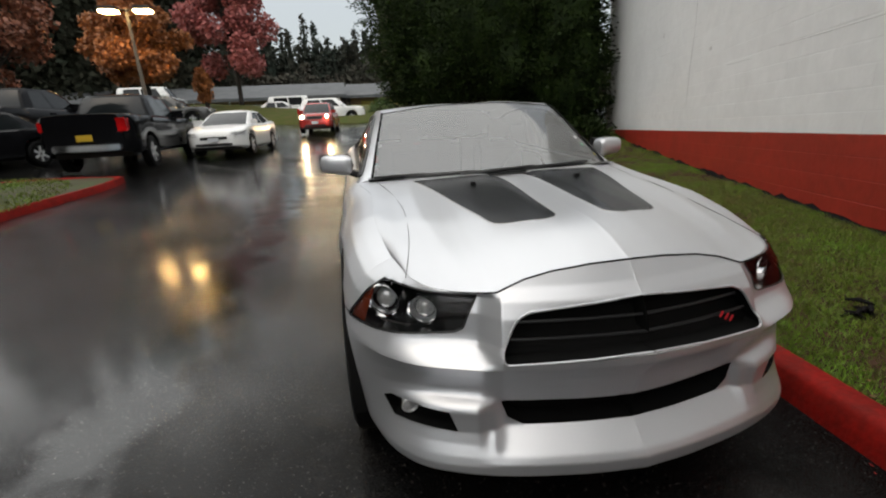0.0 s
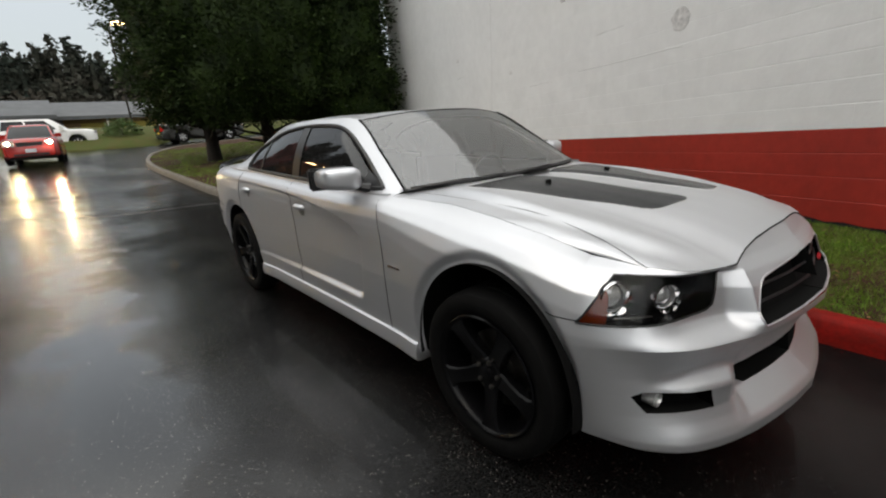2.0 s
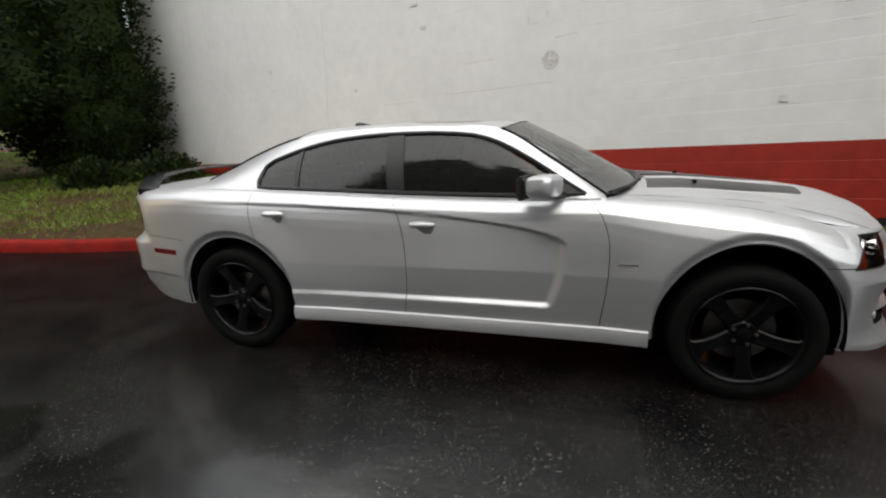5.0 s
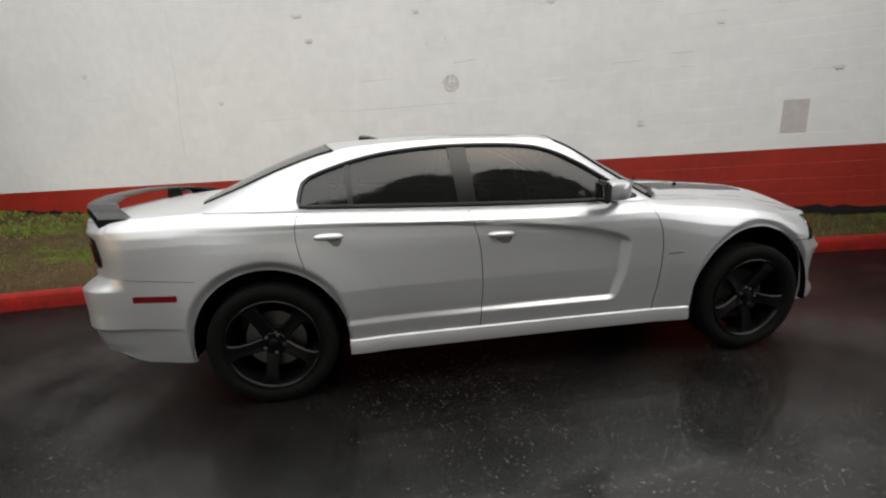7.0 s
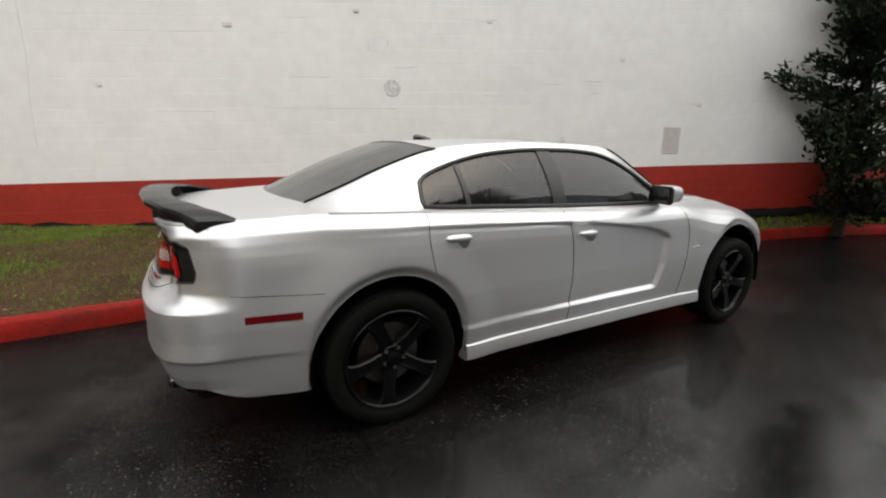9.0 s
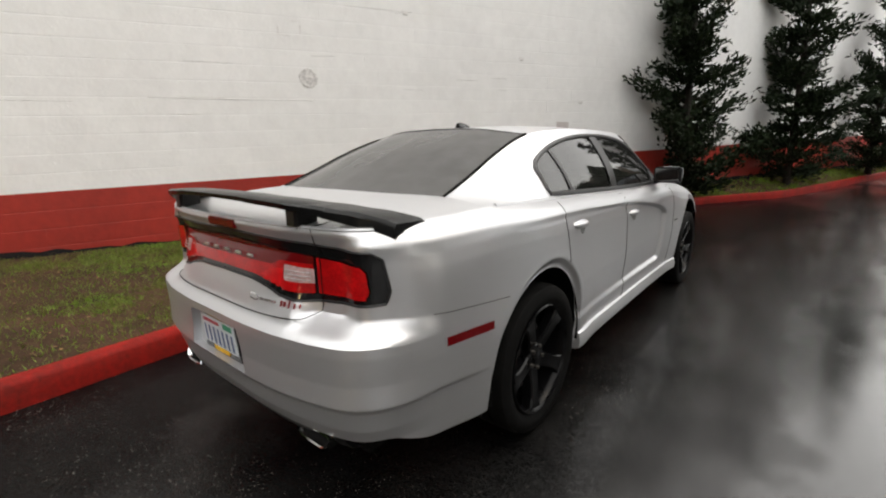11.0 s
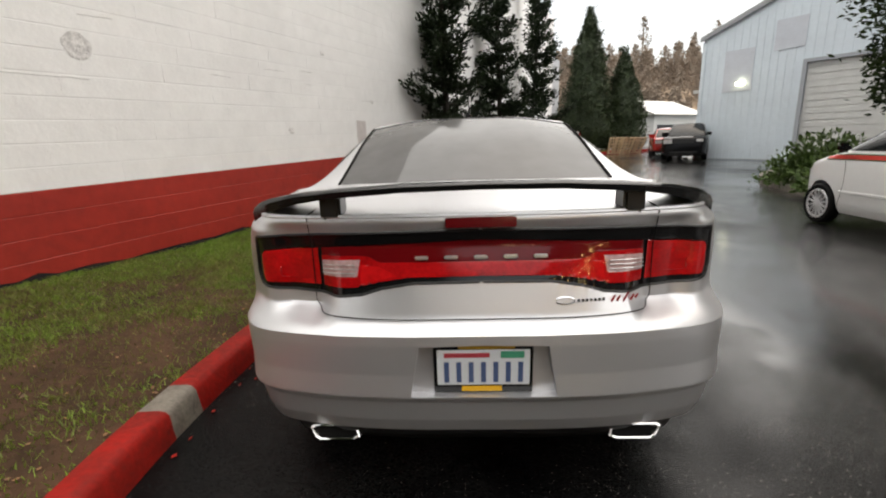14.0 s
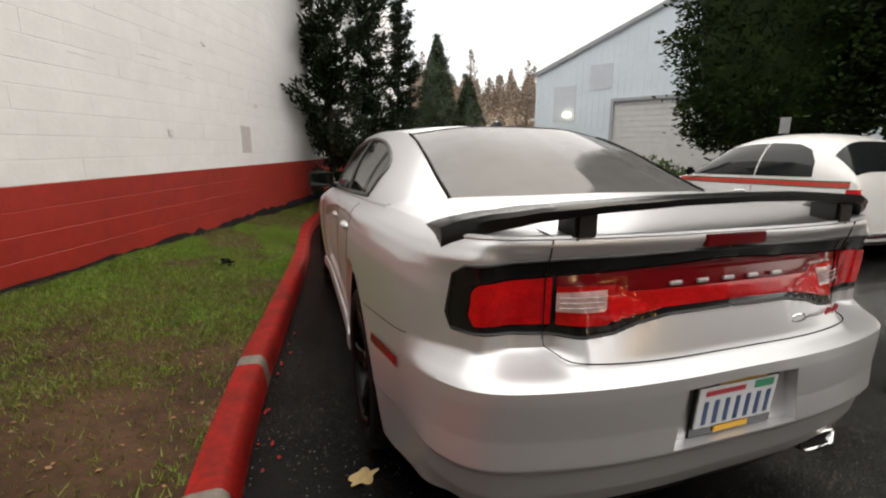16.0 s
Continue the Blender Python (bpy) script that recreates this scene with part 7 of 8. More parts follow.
    for end in (0, 1):
        rows = []
        for u in np.linspace(-1, 1, 15):
            row = []
            for t in np.linspace(0.06, 0.90, 9):
                sec = section(t)
                off = float(np.interp(0.90 * abs(u), (0, 0.6, 0.97), (0.06, 0.035, -0.03))) + 0.010
                row.append((0.90 * u * sec[2], sec[0] - off if end == 0 else sec[1] + off, sec[3] + 0.004))
            rows.append(row)
        part("windscreen" if end == 0 else "rear_window", grid_bm(rows), GLASS_DARK, v)
    t0, t1 = section(0.08), section(0.86)
    cut_y = (section(0.5)[0] + section(0.5)[1]) / 2
    spans = ((0.16, 0.5), (0.53, 0.86)) if tail - cowl > 1.6 else ((0.16, 0.9),)
    for sgn in (1, -1):
        for a, c in spans:
            mix = lambda u, s: s[0] + (s[1] - s[0]) * u
            glaze("side_window", [((t0[2] + 0.010) * sgn, mix(a, t0), t0[3]), ((t0[2] + 0.010) * sgn, mix(c, t0), t0[3]), ((t1[2] + 0.014) * sgn, mix(min(c, 0.90), t1), t1[3]), ((t1[2] + 0.014) * sgn, mix(max(a, 0.08), t1), t1[3])])
        b = bmesh.new()
        box(b, (bw - 0.02) * sgn, (bw + 0.20) * sgn, cowl + 0.30, cowl + 0.42, belt_z + 0.02, belt_z + 0.17, 0.03)
        part("door_mirror", b, paint if not stripe else PLASTIC, v)
        b = box(bmesh.new(), (w * 0.985 - 0.01) * sgn, (w * 0.985 + 0.022) * sgn, cut_y + 0.10, cut_y + 0.28, belt_z - 0.16, belt_z - 0.125, 0.008)
        part("door_handle", b, paint, v)
        # lamps
        hz = hood_z - (0.225 if sleek else 0.16)
        if sleek:
            # swept back round the corner of the nose
            b = bmesh.new()
            rings = []
            for k in np.linspace(0, 1, 7):
                y = f + 0.035 + 0.36 * k
                e = min(1.0, (y - f) / 0.55)
                half = w * (0.64 + 0.36 * math.sin(1.5708 * e) ** 0.7)
                tall_by = 0.055 * (1 - 0.75 * k)
                rings.append([(x * sgn, y + d, hz + 0.075 * k + z) for x, d, z in ((half * 0.70 * (1 - k) + half * 0.93 * k, -0.03 * (1 - k), tall_by), (half * 1.005, 0, tall_by * 0.9), (half * 1.012, 0, -tall_by), (half * 0.70 * (1 - k) + half * 0.93 * k, -0.036 * (1 - k), -tall_by))])
            grid_bm(rings, bm=b)
        else:
            b = box(bmesh.new(), (w * 0.52) * sgn, (w * 0.84) * sgn, f - 0.012, f + 0.26, hz - 0.085, hz + 0.055, 0.03)
        lamp = part("headlamp", b, CLEAR_LENS, v, "lit headlamp" if lit else "")
        if lit:
            part("bulb", lathe(bmesh.new(), [(f - 0.005, 0.055), (f - 0.020, 0.050), (f - 0.024, 0.001)], 16, "y", (w * 0.70 * sgn, 0, hz - 0.015)), LAMP_ON, lamp)
        tz = deck_z - 0.22
        b = box(bmesh.new(), (w * (0.73 if bed else 0.60)) * sgn, (w * 0.86) * sgn, r - 0.14, r + 0.012, tz - 0.14, tz + 0.10, 0.03)
        part("tail_lamp", b, RED_LAMP, v)
        for a in ax:
            b = lathe(bmesh.new(), [(-0.10, wheel_r * 0.68), (-0.11, wheel_r * 0.9), (-0.08, wheel_r), (0.08, wheel_r), (0.11, wheel_r * 0.9), (0.10, wheel_r * 0.68), (-0.10, wheel_r * 0.68)], 28)
            wh = part("wheel", b, RUBBER, v)
            wh.matrix_local = pose((w - 0.11) * sgn, a, wheel_r, 0, 0, 0 if sgn > 0 else 180)
            b = lathe(bmesh.new(), [(0.095, wheel_r * 0.68), (0.10, wheel_r * 0.62), (0.05, wheel_r * 0.56), (0.05, 0.001)], 28)
            part("rim", b, PLASTIC, wh)
            for k in range(10 if stripe else 6):
                b = bmesh.new()
                q = wheel_r * 0.63
                box(b, 0.052, 0.095, -0.030 if not stripe else -0.020, 0.030 if not stripe else 0.020, 0.03, q, 0.006, Matrix.Rotation(k * 6.2832 / (10 if stripe else 6), 4, "X"))
                part("spoke", b, rims, wh)
    # grille, bumpers, plates
    part("grille", box(bmesh.new(), -w * 0.45, w * 0.45, f - 0.008, f + 0.05, hood_z - (0.40 if sleek else 0.30), hood_z - (0.30 if sleek else 0.14), 0.015), PLASTIC, v)
    part("bumper", box(bmesh.new(), -w * 0.62, w * 0.62, f - 0.015, f + 0.06, low + 0.10, low + 0.22, 0.02), PLASTIC, v)
    part("rear_bumper", box(bmesh.new(), -w * 0.70, w * 0.70, r - 0.06, r + 0.03, low + 0.12, low + 0.30, 0.03), CHROME if bed else PLASTIC, v)
    if plate:
        part("number_plate", box(bmesh.new(), -0.16, 0.16, r + 0.012, r + 0.04, low + 0.36, low + 0.50, 0.004), PLATE_Y, v)
    if plate_front:
        part("number_plate", box(bmesh.new(), -0.16, 0.16, f - 0.03, f - 0.016, low + 0.24, low + 0.37, 0.004), plate_front, v)
    part("floor_pan", box(bmesh.new(), -w * 0.8, w * 0.8, f + 0.3, r - 0.3, low - 0.02, low + 0.25), PLASTIC, v)
    if rails:
        for sgn in (1, -1):
            part("roof_rail", tube(bmesh.new(), [(tw * 0.9 * sgn, roof_f + 0.2, height - 0.02), (tw * 0.9 * sgn, roof_f + 0.35, height + 0.05), (tw * 0.9 * sgn, roof_r - 0.3, height + 0.05), (tw * 0.9 * sgn, roof_r - 0.1, height - 0.02)], 0.02, 6), PLASTIC, v)
    return v


def stand(x, y, yaw):
    return pose(x, y, ground_z(x, y), 0, 0, yaw)


P_BLACK = material("black_car_paint", (0.006, 0.006, 0.007), 0.12, spec=0.12)
P_WHITE = material("white_car_paint", (0.74, 0.74, 0.73), 0.25, coat=0.6, spread=0.02, scale=3)
P_RED = material("red_car_paint", (0.34, 0.018, 0.014), 0.22, coat=0.6, spread=0.05, scale=3)
P_SILVER = material("silver_car_paint", (0.50, 0.50, 0.50), 0.3, 0.6, coat=0.4, spread=0.02, scale=3)
P_GREY = material("dark_grey_car_paint", (0.050, 0.050, 0.048), 0.22, 0.3, coat=0.5)
WHITE_PLATE = material("white_plate", (0.6, 0.62, 0.65), 0.5)

truck = vehicle("pickup_truck", "black pickup truck with chrome bumper, tailgate towards the road", stand(-7.1, 12.7, 184), P_BLACK, 5.8, 2.02, 1.92, 3.55, 1.28, 1.22, 1.32, -1.35, -0.55, 0.85, 1.15, 0.40, bed=True, low=0.38)
vehicle("pickup_truck", "second black pickup truck parked behind the first", stand(-11.4, 15.6, 176), P_BLACK, 5.9, 2.02, 1.98, 3.6, 1.30, 1.25, 1.34, -1.3, -0.5, 0.95, 1.25, 0.40, bed=True, low=0.40)
vehicle("dark_sedan", "dark blue-black sedan parked nose out", stand(-10.4, 10.9, -18), P_BLACK, 4.7, 1.85, 1.46, 2.75, 0.95, 0.92, 1.0, -0.95, -0.15, 1.1, 1.75, sleek=True)
vehicle("grey_sedan", "silver grey sedan parked beside the island", stand(-11.1, 8.3, -25), P_SILVER, 4.7, 1.85, 1.46, 2.75, 0.95, 0.92, 1.0, -0.95, -0.15, 1.1, 1.75, sleek=True)
vehicle("white_sedan", "white compact sedan on the wet lane facing the camera", stand(-5.0, 15.55, -4), P_WHITE, 4.65, 1.83, 1.47, 2.70, 0.96, 0.92, 1.06, -1.25, -0.25, 0.80, 1.85, 0.34, plate_front=WHITE_PLATE, sleek=True)
vehicle("red_minivan", "red minivan with lit headlamps on the wet lane", stand(-2.65, 24.2, -3), P_RED, 4.4, 1.74, 1.58, 2.75, 0.98, 0.98, 1.05, -1.25, -0.45, 1.6, 2.0, 0.32, lit=True, plate_front=WHITE_PLATE)
vehicle("silver_sedan", "silver sedan parked along the grass bank", stand(-6.2, 36.0, 97), P_SILVER, 4.7, 1.80, 1.45, 2.7, 0.95, 0.92, 1.0, -0.95, -0.15, 1.1, 1.75, sleek=True)
vehicle("white_suv", "white station wagon with roof rails parked at the bank", stand(-2.4, 33.0, 95), P_WHITE, 4.7, 1.86, 1.74, 2.75, 1.08, 1.06, 1.15, -1.15, -0.40, 1.85, 2.2, 0.36, rails=True)
vehicle("dark_suv", "dark grey pickup parked beside the bank", stand(5.4, 31.6, 95), P_GREY, 4.9, 1.88, 1.72, 2.8, 1.10, 1.08, 1.12, -1.1, -0.35, 0.8, 1.1, 0.37)
vehicle("grey_suv", "dark grey estate car with a roof box behind the sedan", stand(-11.3, 27.4, 95), P_GREY, 4.7, 1.86, 1.66, 2.75, 1.05, 1.02, 1.12, -1.1, -0.35, 1.85, 2.2, 0.35, rails=True)
vehicle("white_van", "white van parked far behind the bank", pose(-18.5, 44.0, ground_z(-18.5, 44) + 0.6, 0, 0, 90), P_WHITE, 5.2, 1.95, 2.2, 3.2, 1.2, 1.1, 1.3, -1.9, -1.3, 2.3, 2.5, 0.36)
vehicle("white_van", "white van parked far behind the bank", pose(-6.6, 47.0, ground_z(-6.6, 47), 0, 0, 90), P_WHITE, 5.2, 1.95, 2.2, 3.2, 1.2, 1.1, 1.3, -1.9, -1.3, 2.3, 2.5, 0.36)
vehicle("black_suv", "black off-roader parked in front of the shed", stand(-11.0, -16.9, 150), P_BLACK, 4.5, 1.84, 1.70, 2.65, 1.08, 1.05, 1.14, -1.1, -0.35, 1.8, 2.1, 0.36)
vehicle("red_sedan", "dark red car parked beside the black off-roader", stand(-11.6, -20.2, 160), P_RED, 4.6, 1.80, 1.50, 2.7, 0.97, 0.95, 1.02, -0.95, -0.2, 1.1, 1.75)

# small white hatchback with a red and green belt stripe, built on its own rounded shell
hatch = thing("white_hatchback", stand(-6.02, -0.17, -3.7), "small rounded white hatchback with a red and green side stripe", "car")
H_TOP = curve_through([(-1.775, 0.52), (-1.765, 0.66), (-1.70, 0.77), (-1.5, 0.86), (-1.2, 0.925), (-0.93, 0.985), (-0.62, 1.19), (-0.30, 1.375), (0.05, 1.46), (0.5, 1.49), (0.95, 1.47), (1.28, 1.40), (1.48, 1.22), (1.64, 0.98), (1.72, 0.80), (1.76, 0.62), (1.765, 0.50)], 200)
H_HALF = curve_through([(-1.775, 0.42), (-1.70, 0.58), (-1.5, 0.70), (-1.2, 0.775), (-0.8, 0.805), (0.0, 0.812), (0.8, 0.812), (1.2, 0.795), (1.5, 0.74), (1.68, 0.63), (1.765, 0.48)], 120)


def h_frame(y):
    top = float(np.interp(y, H_TOP[:, 0], H_TOP[:, 1]))
    half = float(np.interp(y, H_HALF[:, 0], H_HALF[:, 1]))
    top += 0.17 * max(0.0, top - 0.5)
    zb = min(1.00, top - 0.05)
    return top, half, zb


def h_up(y, a, lift=0.0):
    """Upper shell: a runs from the belt (0) to the roof's middle (pi/2)."""
    top, half, zb = h_frame(y)
    h = top - zb
    s, c = math.sin(a), max(0.0, math.cos(a))
    return (half * 0.965 * (1 - 0.20 * min(1, h / 0.5) * s) * c ** 0.5 + lift * c, y, zb + h * s ** 0.8 + lift * s)


def h_a(y, z):
    top, half, zb = h_frame(y)
    return math.asin(min(1.0, max(0.0, (z - zb) / (top - zb)) ** 1.25))


def h_side(y, z, lift=0.0):
    """Lower shell: half width between the sill and the belt."""
    top, half, zb = h_frame(y)
    return (half * float(np.interp(z, (0.20, 0.30, 0.50, 0.68, 0.88, 1.00), (0.90, 0.965, 0.995, 1.0, 0.988, 0.965))) + lift, y, z)


H_AX, H_R, H_ARCH = (-1.15, 1.15), 0.295, 0.345
rows = []
for y in sorted(set(list(np.linspace(-1.775, 1.765, 110)) + [a + H_ARCH * math.cos(k) for a in H_AX for k in np.linspace(0.02, 3.12, 17)])):
    top, half, zb = h_frame(y)
    bot = 0.20 + 0.10 * smooth_step(1.45, 1.76, abs(y))
    for a in H_AX:
        d = abs(y - a)
        if d < H_ARCH:
            bot = max(bot, H_R + math.sqrt(H_ARCH ** 2 - d * d))
    row = []
    for k in range(10):
        z = min(bot, zb - 0.02) + (zb - min(bot, zb - 0.02)) * k / 9
        p = h_side(y, z)
        row.append((p[0] * (0.965 / float(np.interp(zb, (0.88, 1.00), (0.988, 0.965))) if k == 9 else 1), p[1], p[2]))
    row += [h_up(y, a) for a in np.linspace(0, 1.5708, 15)[1:]]
    rows.append(row)
b = mirrored(grid_bm(rows))
for row in (rows[0], rows[-1]):
    b.faces.new([b.verts.new(p) for p in row + [(-x, y, z) for x, y, z in row[-2::-1]]])
bmesh.ops.remove_doubles(b, verts=b.verts, dist=1e-4)
bmesh.ops.recalc_face_normals(b, faces=b.faces)
part("body", b, P_WHITE, hatch)
HG_TOP = np.array([(-0.80, 1.075), (-0.55, 1.27), (-0.25, 1.46), (0.1, 1.515), (0.5, 1.525), (0.85, 1.50), (1.05, 1.42), (1.17, 1.26), (1.20, 1.09)])
for y0, y1 in ((-0.80, 0.40), (0.425, 1.20)):
    rows = []
    for y in np.linspace(y0, y1, 22):
        lo = 1.068
        hi = max(lo + 0.004, float(np.interp(y, HG_TOP[:, 0], HG_TOP[:, 1])))
        rows.append([h_up(y, h_a(y, lo + (hi - lo) * k / 6), 0.004) for k in range(7)])
    pair("side_window", grid_bm(rows), GLASS_DARK, hatch)
part("rear_window", mirrored(grid_bm([[h_up(y, a, 0.005) for a in np.linspace(0.62, 1.5708, 9)] for y in np.linspace(1.33, 1.60, 10)])), GLASS_DARK, hatch)
part("windscreen", mirrored(grid_bm([[h_up(y, a, 0.005) for a in np.linspace(0.55, 1.5708, 9)] for y in np.linspace(-0.88, -0.36, 10)])), GLASS_DARK, hatch)
S_RED, S_GREEN = material("stripe_red", (0.55, 0.045, 0.035), 0.35), material("stripe_green", (0.03, 0.10, 0.05), 0.4)
for z0, z1, mat in ((0.955, 1.010, S_RED), (1.0105, 1.028, S_GREEN), (0.938, 0.9545, S_GREEN)):
    rows = []
    for y in np.linspace(-1.12, 1.60, 46):
        top, half, zb = h_frame(y)
        rows.append([h_side(y, z, 0.004) if z <= zb else h_up(y, h_a(y, z), 0.004) for z in (z0, (z0 + z1) / 2, z1)])
    pair("belt_stripe", grid_bm(rows), mat, hatch)
pair("side_moulding", grid_bm([[h_side(y, z, o) for z, o in ((0.485, 0.001), (0.490, 0.012), (0.520, 0.012), (0.525, 0.001))] for y in np.linspace(-0.76, 0.72, 14)]), P_WHITE, hatch)
pair("door_handle", tube(bmesh.new(), [h_side(y, 0.845, 0.002 + 0.022 * (1 - abs(y - 0.22) / 0.09) ** 0.4 if abs(y - 0.22) < 0.09 else 0.002) for y in np.linspace(0.13, 0.31, 9)], 0.010, 6), CHROME, hatch)
seam_pts = [h_side(0.40, z, 0.001) for z in np.linspace(0.30, 0.98, 10)]
pair("door_gap", tube(bmesh.new(), seam_pts, 0.003, 5), BLACK_MATT, hatch)
seam_pts = [h_side(-0.80 + 0.10 * math.sin((z - 0.3) * 4), z, 0.001) for z in np.linspace(0.30, 0.98, 10)]
pair("door_gap", tube(bmesh.new(), seam_pts, 0.003, 5), BLACK_MATT, hatch)
b = bmesh.new()
box(b, 0.80, 0.96, -0.74, -0.62, 1.045, 1.175, 0.04)
pair("door_mirror", b, BLACK_GLOSS, hatch)
b = grid_bm([[h_side(y, z, 0.006) if z < h_frame(y)[2] else h_up(y, h_a(y, z), 0.006) for z in np.linspace(0.76, 0.93, 7)] for y in np.linspace(1.58, 1.70, 8)])
pair("tail_lamp", b, RED_LAMP, hatch, "red rounded tail lamp")
b = grid_bm([[h_up(y, a, 0.006) for a in np.linspace(0.25, 0.70, 6)] for y in np.linspace(-1.62, -1.45, 6)])
pair("headlamp", b, CLEAR_LENS, hatch)
part("rear_bumper", box(bmesh.new(), -0.50, 0.50, 1.74, 1.79, 0.34, 0.40, 0.015), CHROME, hatch)
part("floor_pan", box(bmesh.new(), -0.60, 0.60, -1.45, 1.45, 0.17, 0.40), PLASTIC, hatch)
for sgn in (1, -1):
    for a in H_AX:
        b = lathe(bmesh.new(), [(-0.08, 0.21), (-0.09, 0.27), (-0.06, 0.295), (0.06, 0.295), (0.085, 0.275), (0.085, 0.225), (0.075, 0.21)], 32)
        wh = part("wheel", b, RUBBER, hatch)
        wh.matrix_local = pose(0.715 * sgn, a, H_R, 0, 0, 0 if sgn > 0 else 180)
        part("rim", lathe(bmesh.new(), [(0.075, 0.215), (0.084, 0.210), (0.078, 0.190), (0.045, 0.185), (0.045, 0.001)], 32), PLASTIC, wh)
        part("rim_ring", lathe(bmesh.new(), [(0.078, 0.218), (0.088, 0.212), (0.086, 0.186), (0.074, 0.184)], 32), ALLOY, wh)
        part("hub", lathe(bmesh.new(), [(0.05, 0.06), (0.082, 0.055), (0.088, 0.03), (0.088, 0.001)], 20), ALLOY, wh)
        for k in range(14):
            b = box(bmesh.new(), 0.055, 0.084, -0.012, 0.012, 0.045, 0.192, 0.004, Matrix.Rotation(k * 6.2832 / 14, 4, "X"))
            part("spoke", b, ALLOY, wh)


# ---- grass blades, fallen leaves and litter on the verge ----
def verge_at(u, v):
    """Places on the verge: u runs along the kerb (0 to 1), v from the kerb to the wall."""
    n, m = VERGE.shape[0] - 1, VERGE.shape[1] - 1
    a, b = np.clip(u * n, 0, n - 1e-6), np.clip(v * m, 0, m - 1e-6)
    i, j = a.astype(int), b.astype(int)
    fa, fb = (a - i)[:, None], (b - j)[:, None]
    return (VERGE[i, j] * (1 - fa) + VERGE[i + 1, j] * fa) * (1 - fb) + (VERGE[i, j + 1] * (1 - fa) + VERGE[i + 1, j + 1] * fa) * fb


def wall_beside(y):
    """Where the wall stands beside a place along the kerb."""
    a, b = wall_xy(0, 0), wall_xy(1, 0)
    return a[0] + (b[0] - a[0]) * (y - a[1]) / (b[1] - a[1])


def grown(p):
    """How thick the grass stands: thin over worn soil."""
    g = noise.noise(Vector((p[0] * 0.75, p[1] * 0.75, 3))) + 0.55 * noise.noise(Vector((p[0] * 2.3, p[1] * 2.3, 5))) + 0.3 * noise.noise(Vector((p[0] * 7, p[1] * 7, 9)))
    g -= 0.42 * smooth_step(2.6, 4.2, p[1]) * (1 - smooth_step(0.5, 1.3, p[0] - kerb_x(p[1])))
    g -= 0.46 * (1 - smooth_step(-2.0, 0.2, p[1]))
    # two worn strips along the kerb behind the car, with grass between them
    k = kerb_x(p[1])
    across = (p[0] - k) / max(0.5, wall_beside(p[1]) - k) + 0.10 * noise.noise(Vector((p[0] * 1.1, p[1] * 1.1, 7)))
    g -= smooth_step(0.6, 2.2, p[1]) * (1 - smooth_step(6.5, 8.5, p[1])) * (0.52 * smooth_step(1.8, 3.2, p[1]) * (1 - smooth_step(0.18, 0.36, across)) + 0.36 * smooth_step(0.44, 0.52, across) * (1 - smooth_step(0.62, 0.74, across)))
    return smooth_step(-0.30, 0.22, g + 0.26 - 0.30 * smooth_step(2.0, 4.5, p[1]) * (1 - smooth_step(9, 12, p[1])))


def blades(pts, h, w, rng):
    n = len(pts)
    a = rng.uniform(0, 6.2832, n)
    side = np.stack([np.cos(a), np.sin(a), np.zeros(n)], 1) * (w * rng.uniform(0.6, 1.3, n))[:, None]
    lean = np.stack([rng.normal(0, 0.55, n), rng.normal(0, 0.55, n), np.ones(n)], 1)
    tip = pts + lean * (h * rng.uniform(0.5, 1.3, n))[:, None]
    v = np.stack([pts - side, pts + side, tip + side * 0.2, tip - side * 0.2], 1).reshape(-1, 3)
    return v, np.arange(n * 4).reshape(n, 4)


def sow(name, y0, y1, count, h, w, seed, label):
    rng = np.random.default_rng(seed)
    u, v = rng.uniform(0, 1, count * 14), rng.uniform(0, 1, count * 14)
    p = verge_at(u, v)
    p = p[(p[:, 1] > y0) & (p[:, 1] < y1)][: count * 2]
    keep = np.array([rng.uniform() < 0.15 + 0.85 * grown(q) for q in p])
    p = p[keep][:count]
    p[:, 2] -= 0.004
    return tagged(leaf_part(name, *blades(p, h, w, rng), GRASS_BLADE), label, "grass", kind="stuff")


sow("grass", -4.5, 7.5, 160000, 0.026, 0.0030, 61, "short damp green grass thinning over bare soil")
sow("grass", -24.0, -4.5, 30000, 0.055, 0.010, 62, "short green grass along the wall")
sow("grass", 7.5, 24.0, 60000, 0.055, 0.010, 63, "short green grass under the thujas")
rng = np.random.default_rng(64)
pts = []
for cx, cy, rx, ry in ((-7.7, 6.3, 1.5, 3.0),):
    for k in range(9000):
        a, r = rng.uniform(0, 6.2832), rng.uniform(0, 1) ** 0.5
        x, y = cx + rx * r * math.cos(a), cy + ry * r * math.sin(a)
        pts.append((x, y, ground_z(x, y) + 0.14 + 0.03 * (1 - r)))
tagged(leaf_part("grass", *blades(np.array(pts), 0.032, 0.012, rng), GRASS_BLADE), "short green grass on the kerbed island", "grass", kind="stuff")


def flat_leaves(p, size, rng):
    n = len(p)
    a = rng.uniform(0, 6.2832, n)
    d = np.stack([np.cos(a), np.sin(a), rng.normal(0, 0.2, n)], 1)
    s = np.stack([-np.sin(a), np.cos(a), rng.normal(0, 0.25, n)], 1)
    z = (size * rng.uniform(0.5, 1.3, n))[:, None]
    v = np.stack([p - d * z, p + s * z * 0.6, p + d * z, p - s * z * 0.6], 1).reshape(-1, 3)
    return v, np.arange(n * 4).reshape(n, 4)


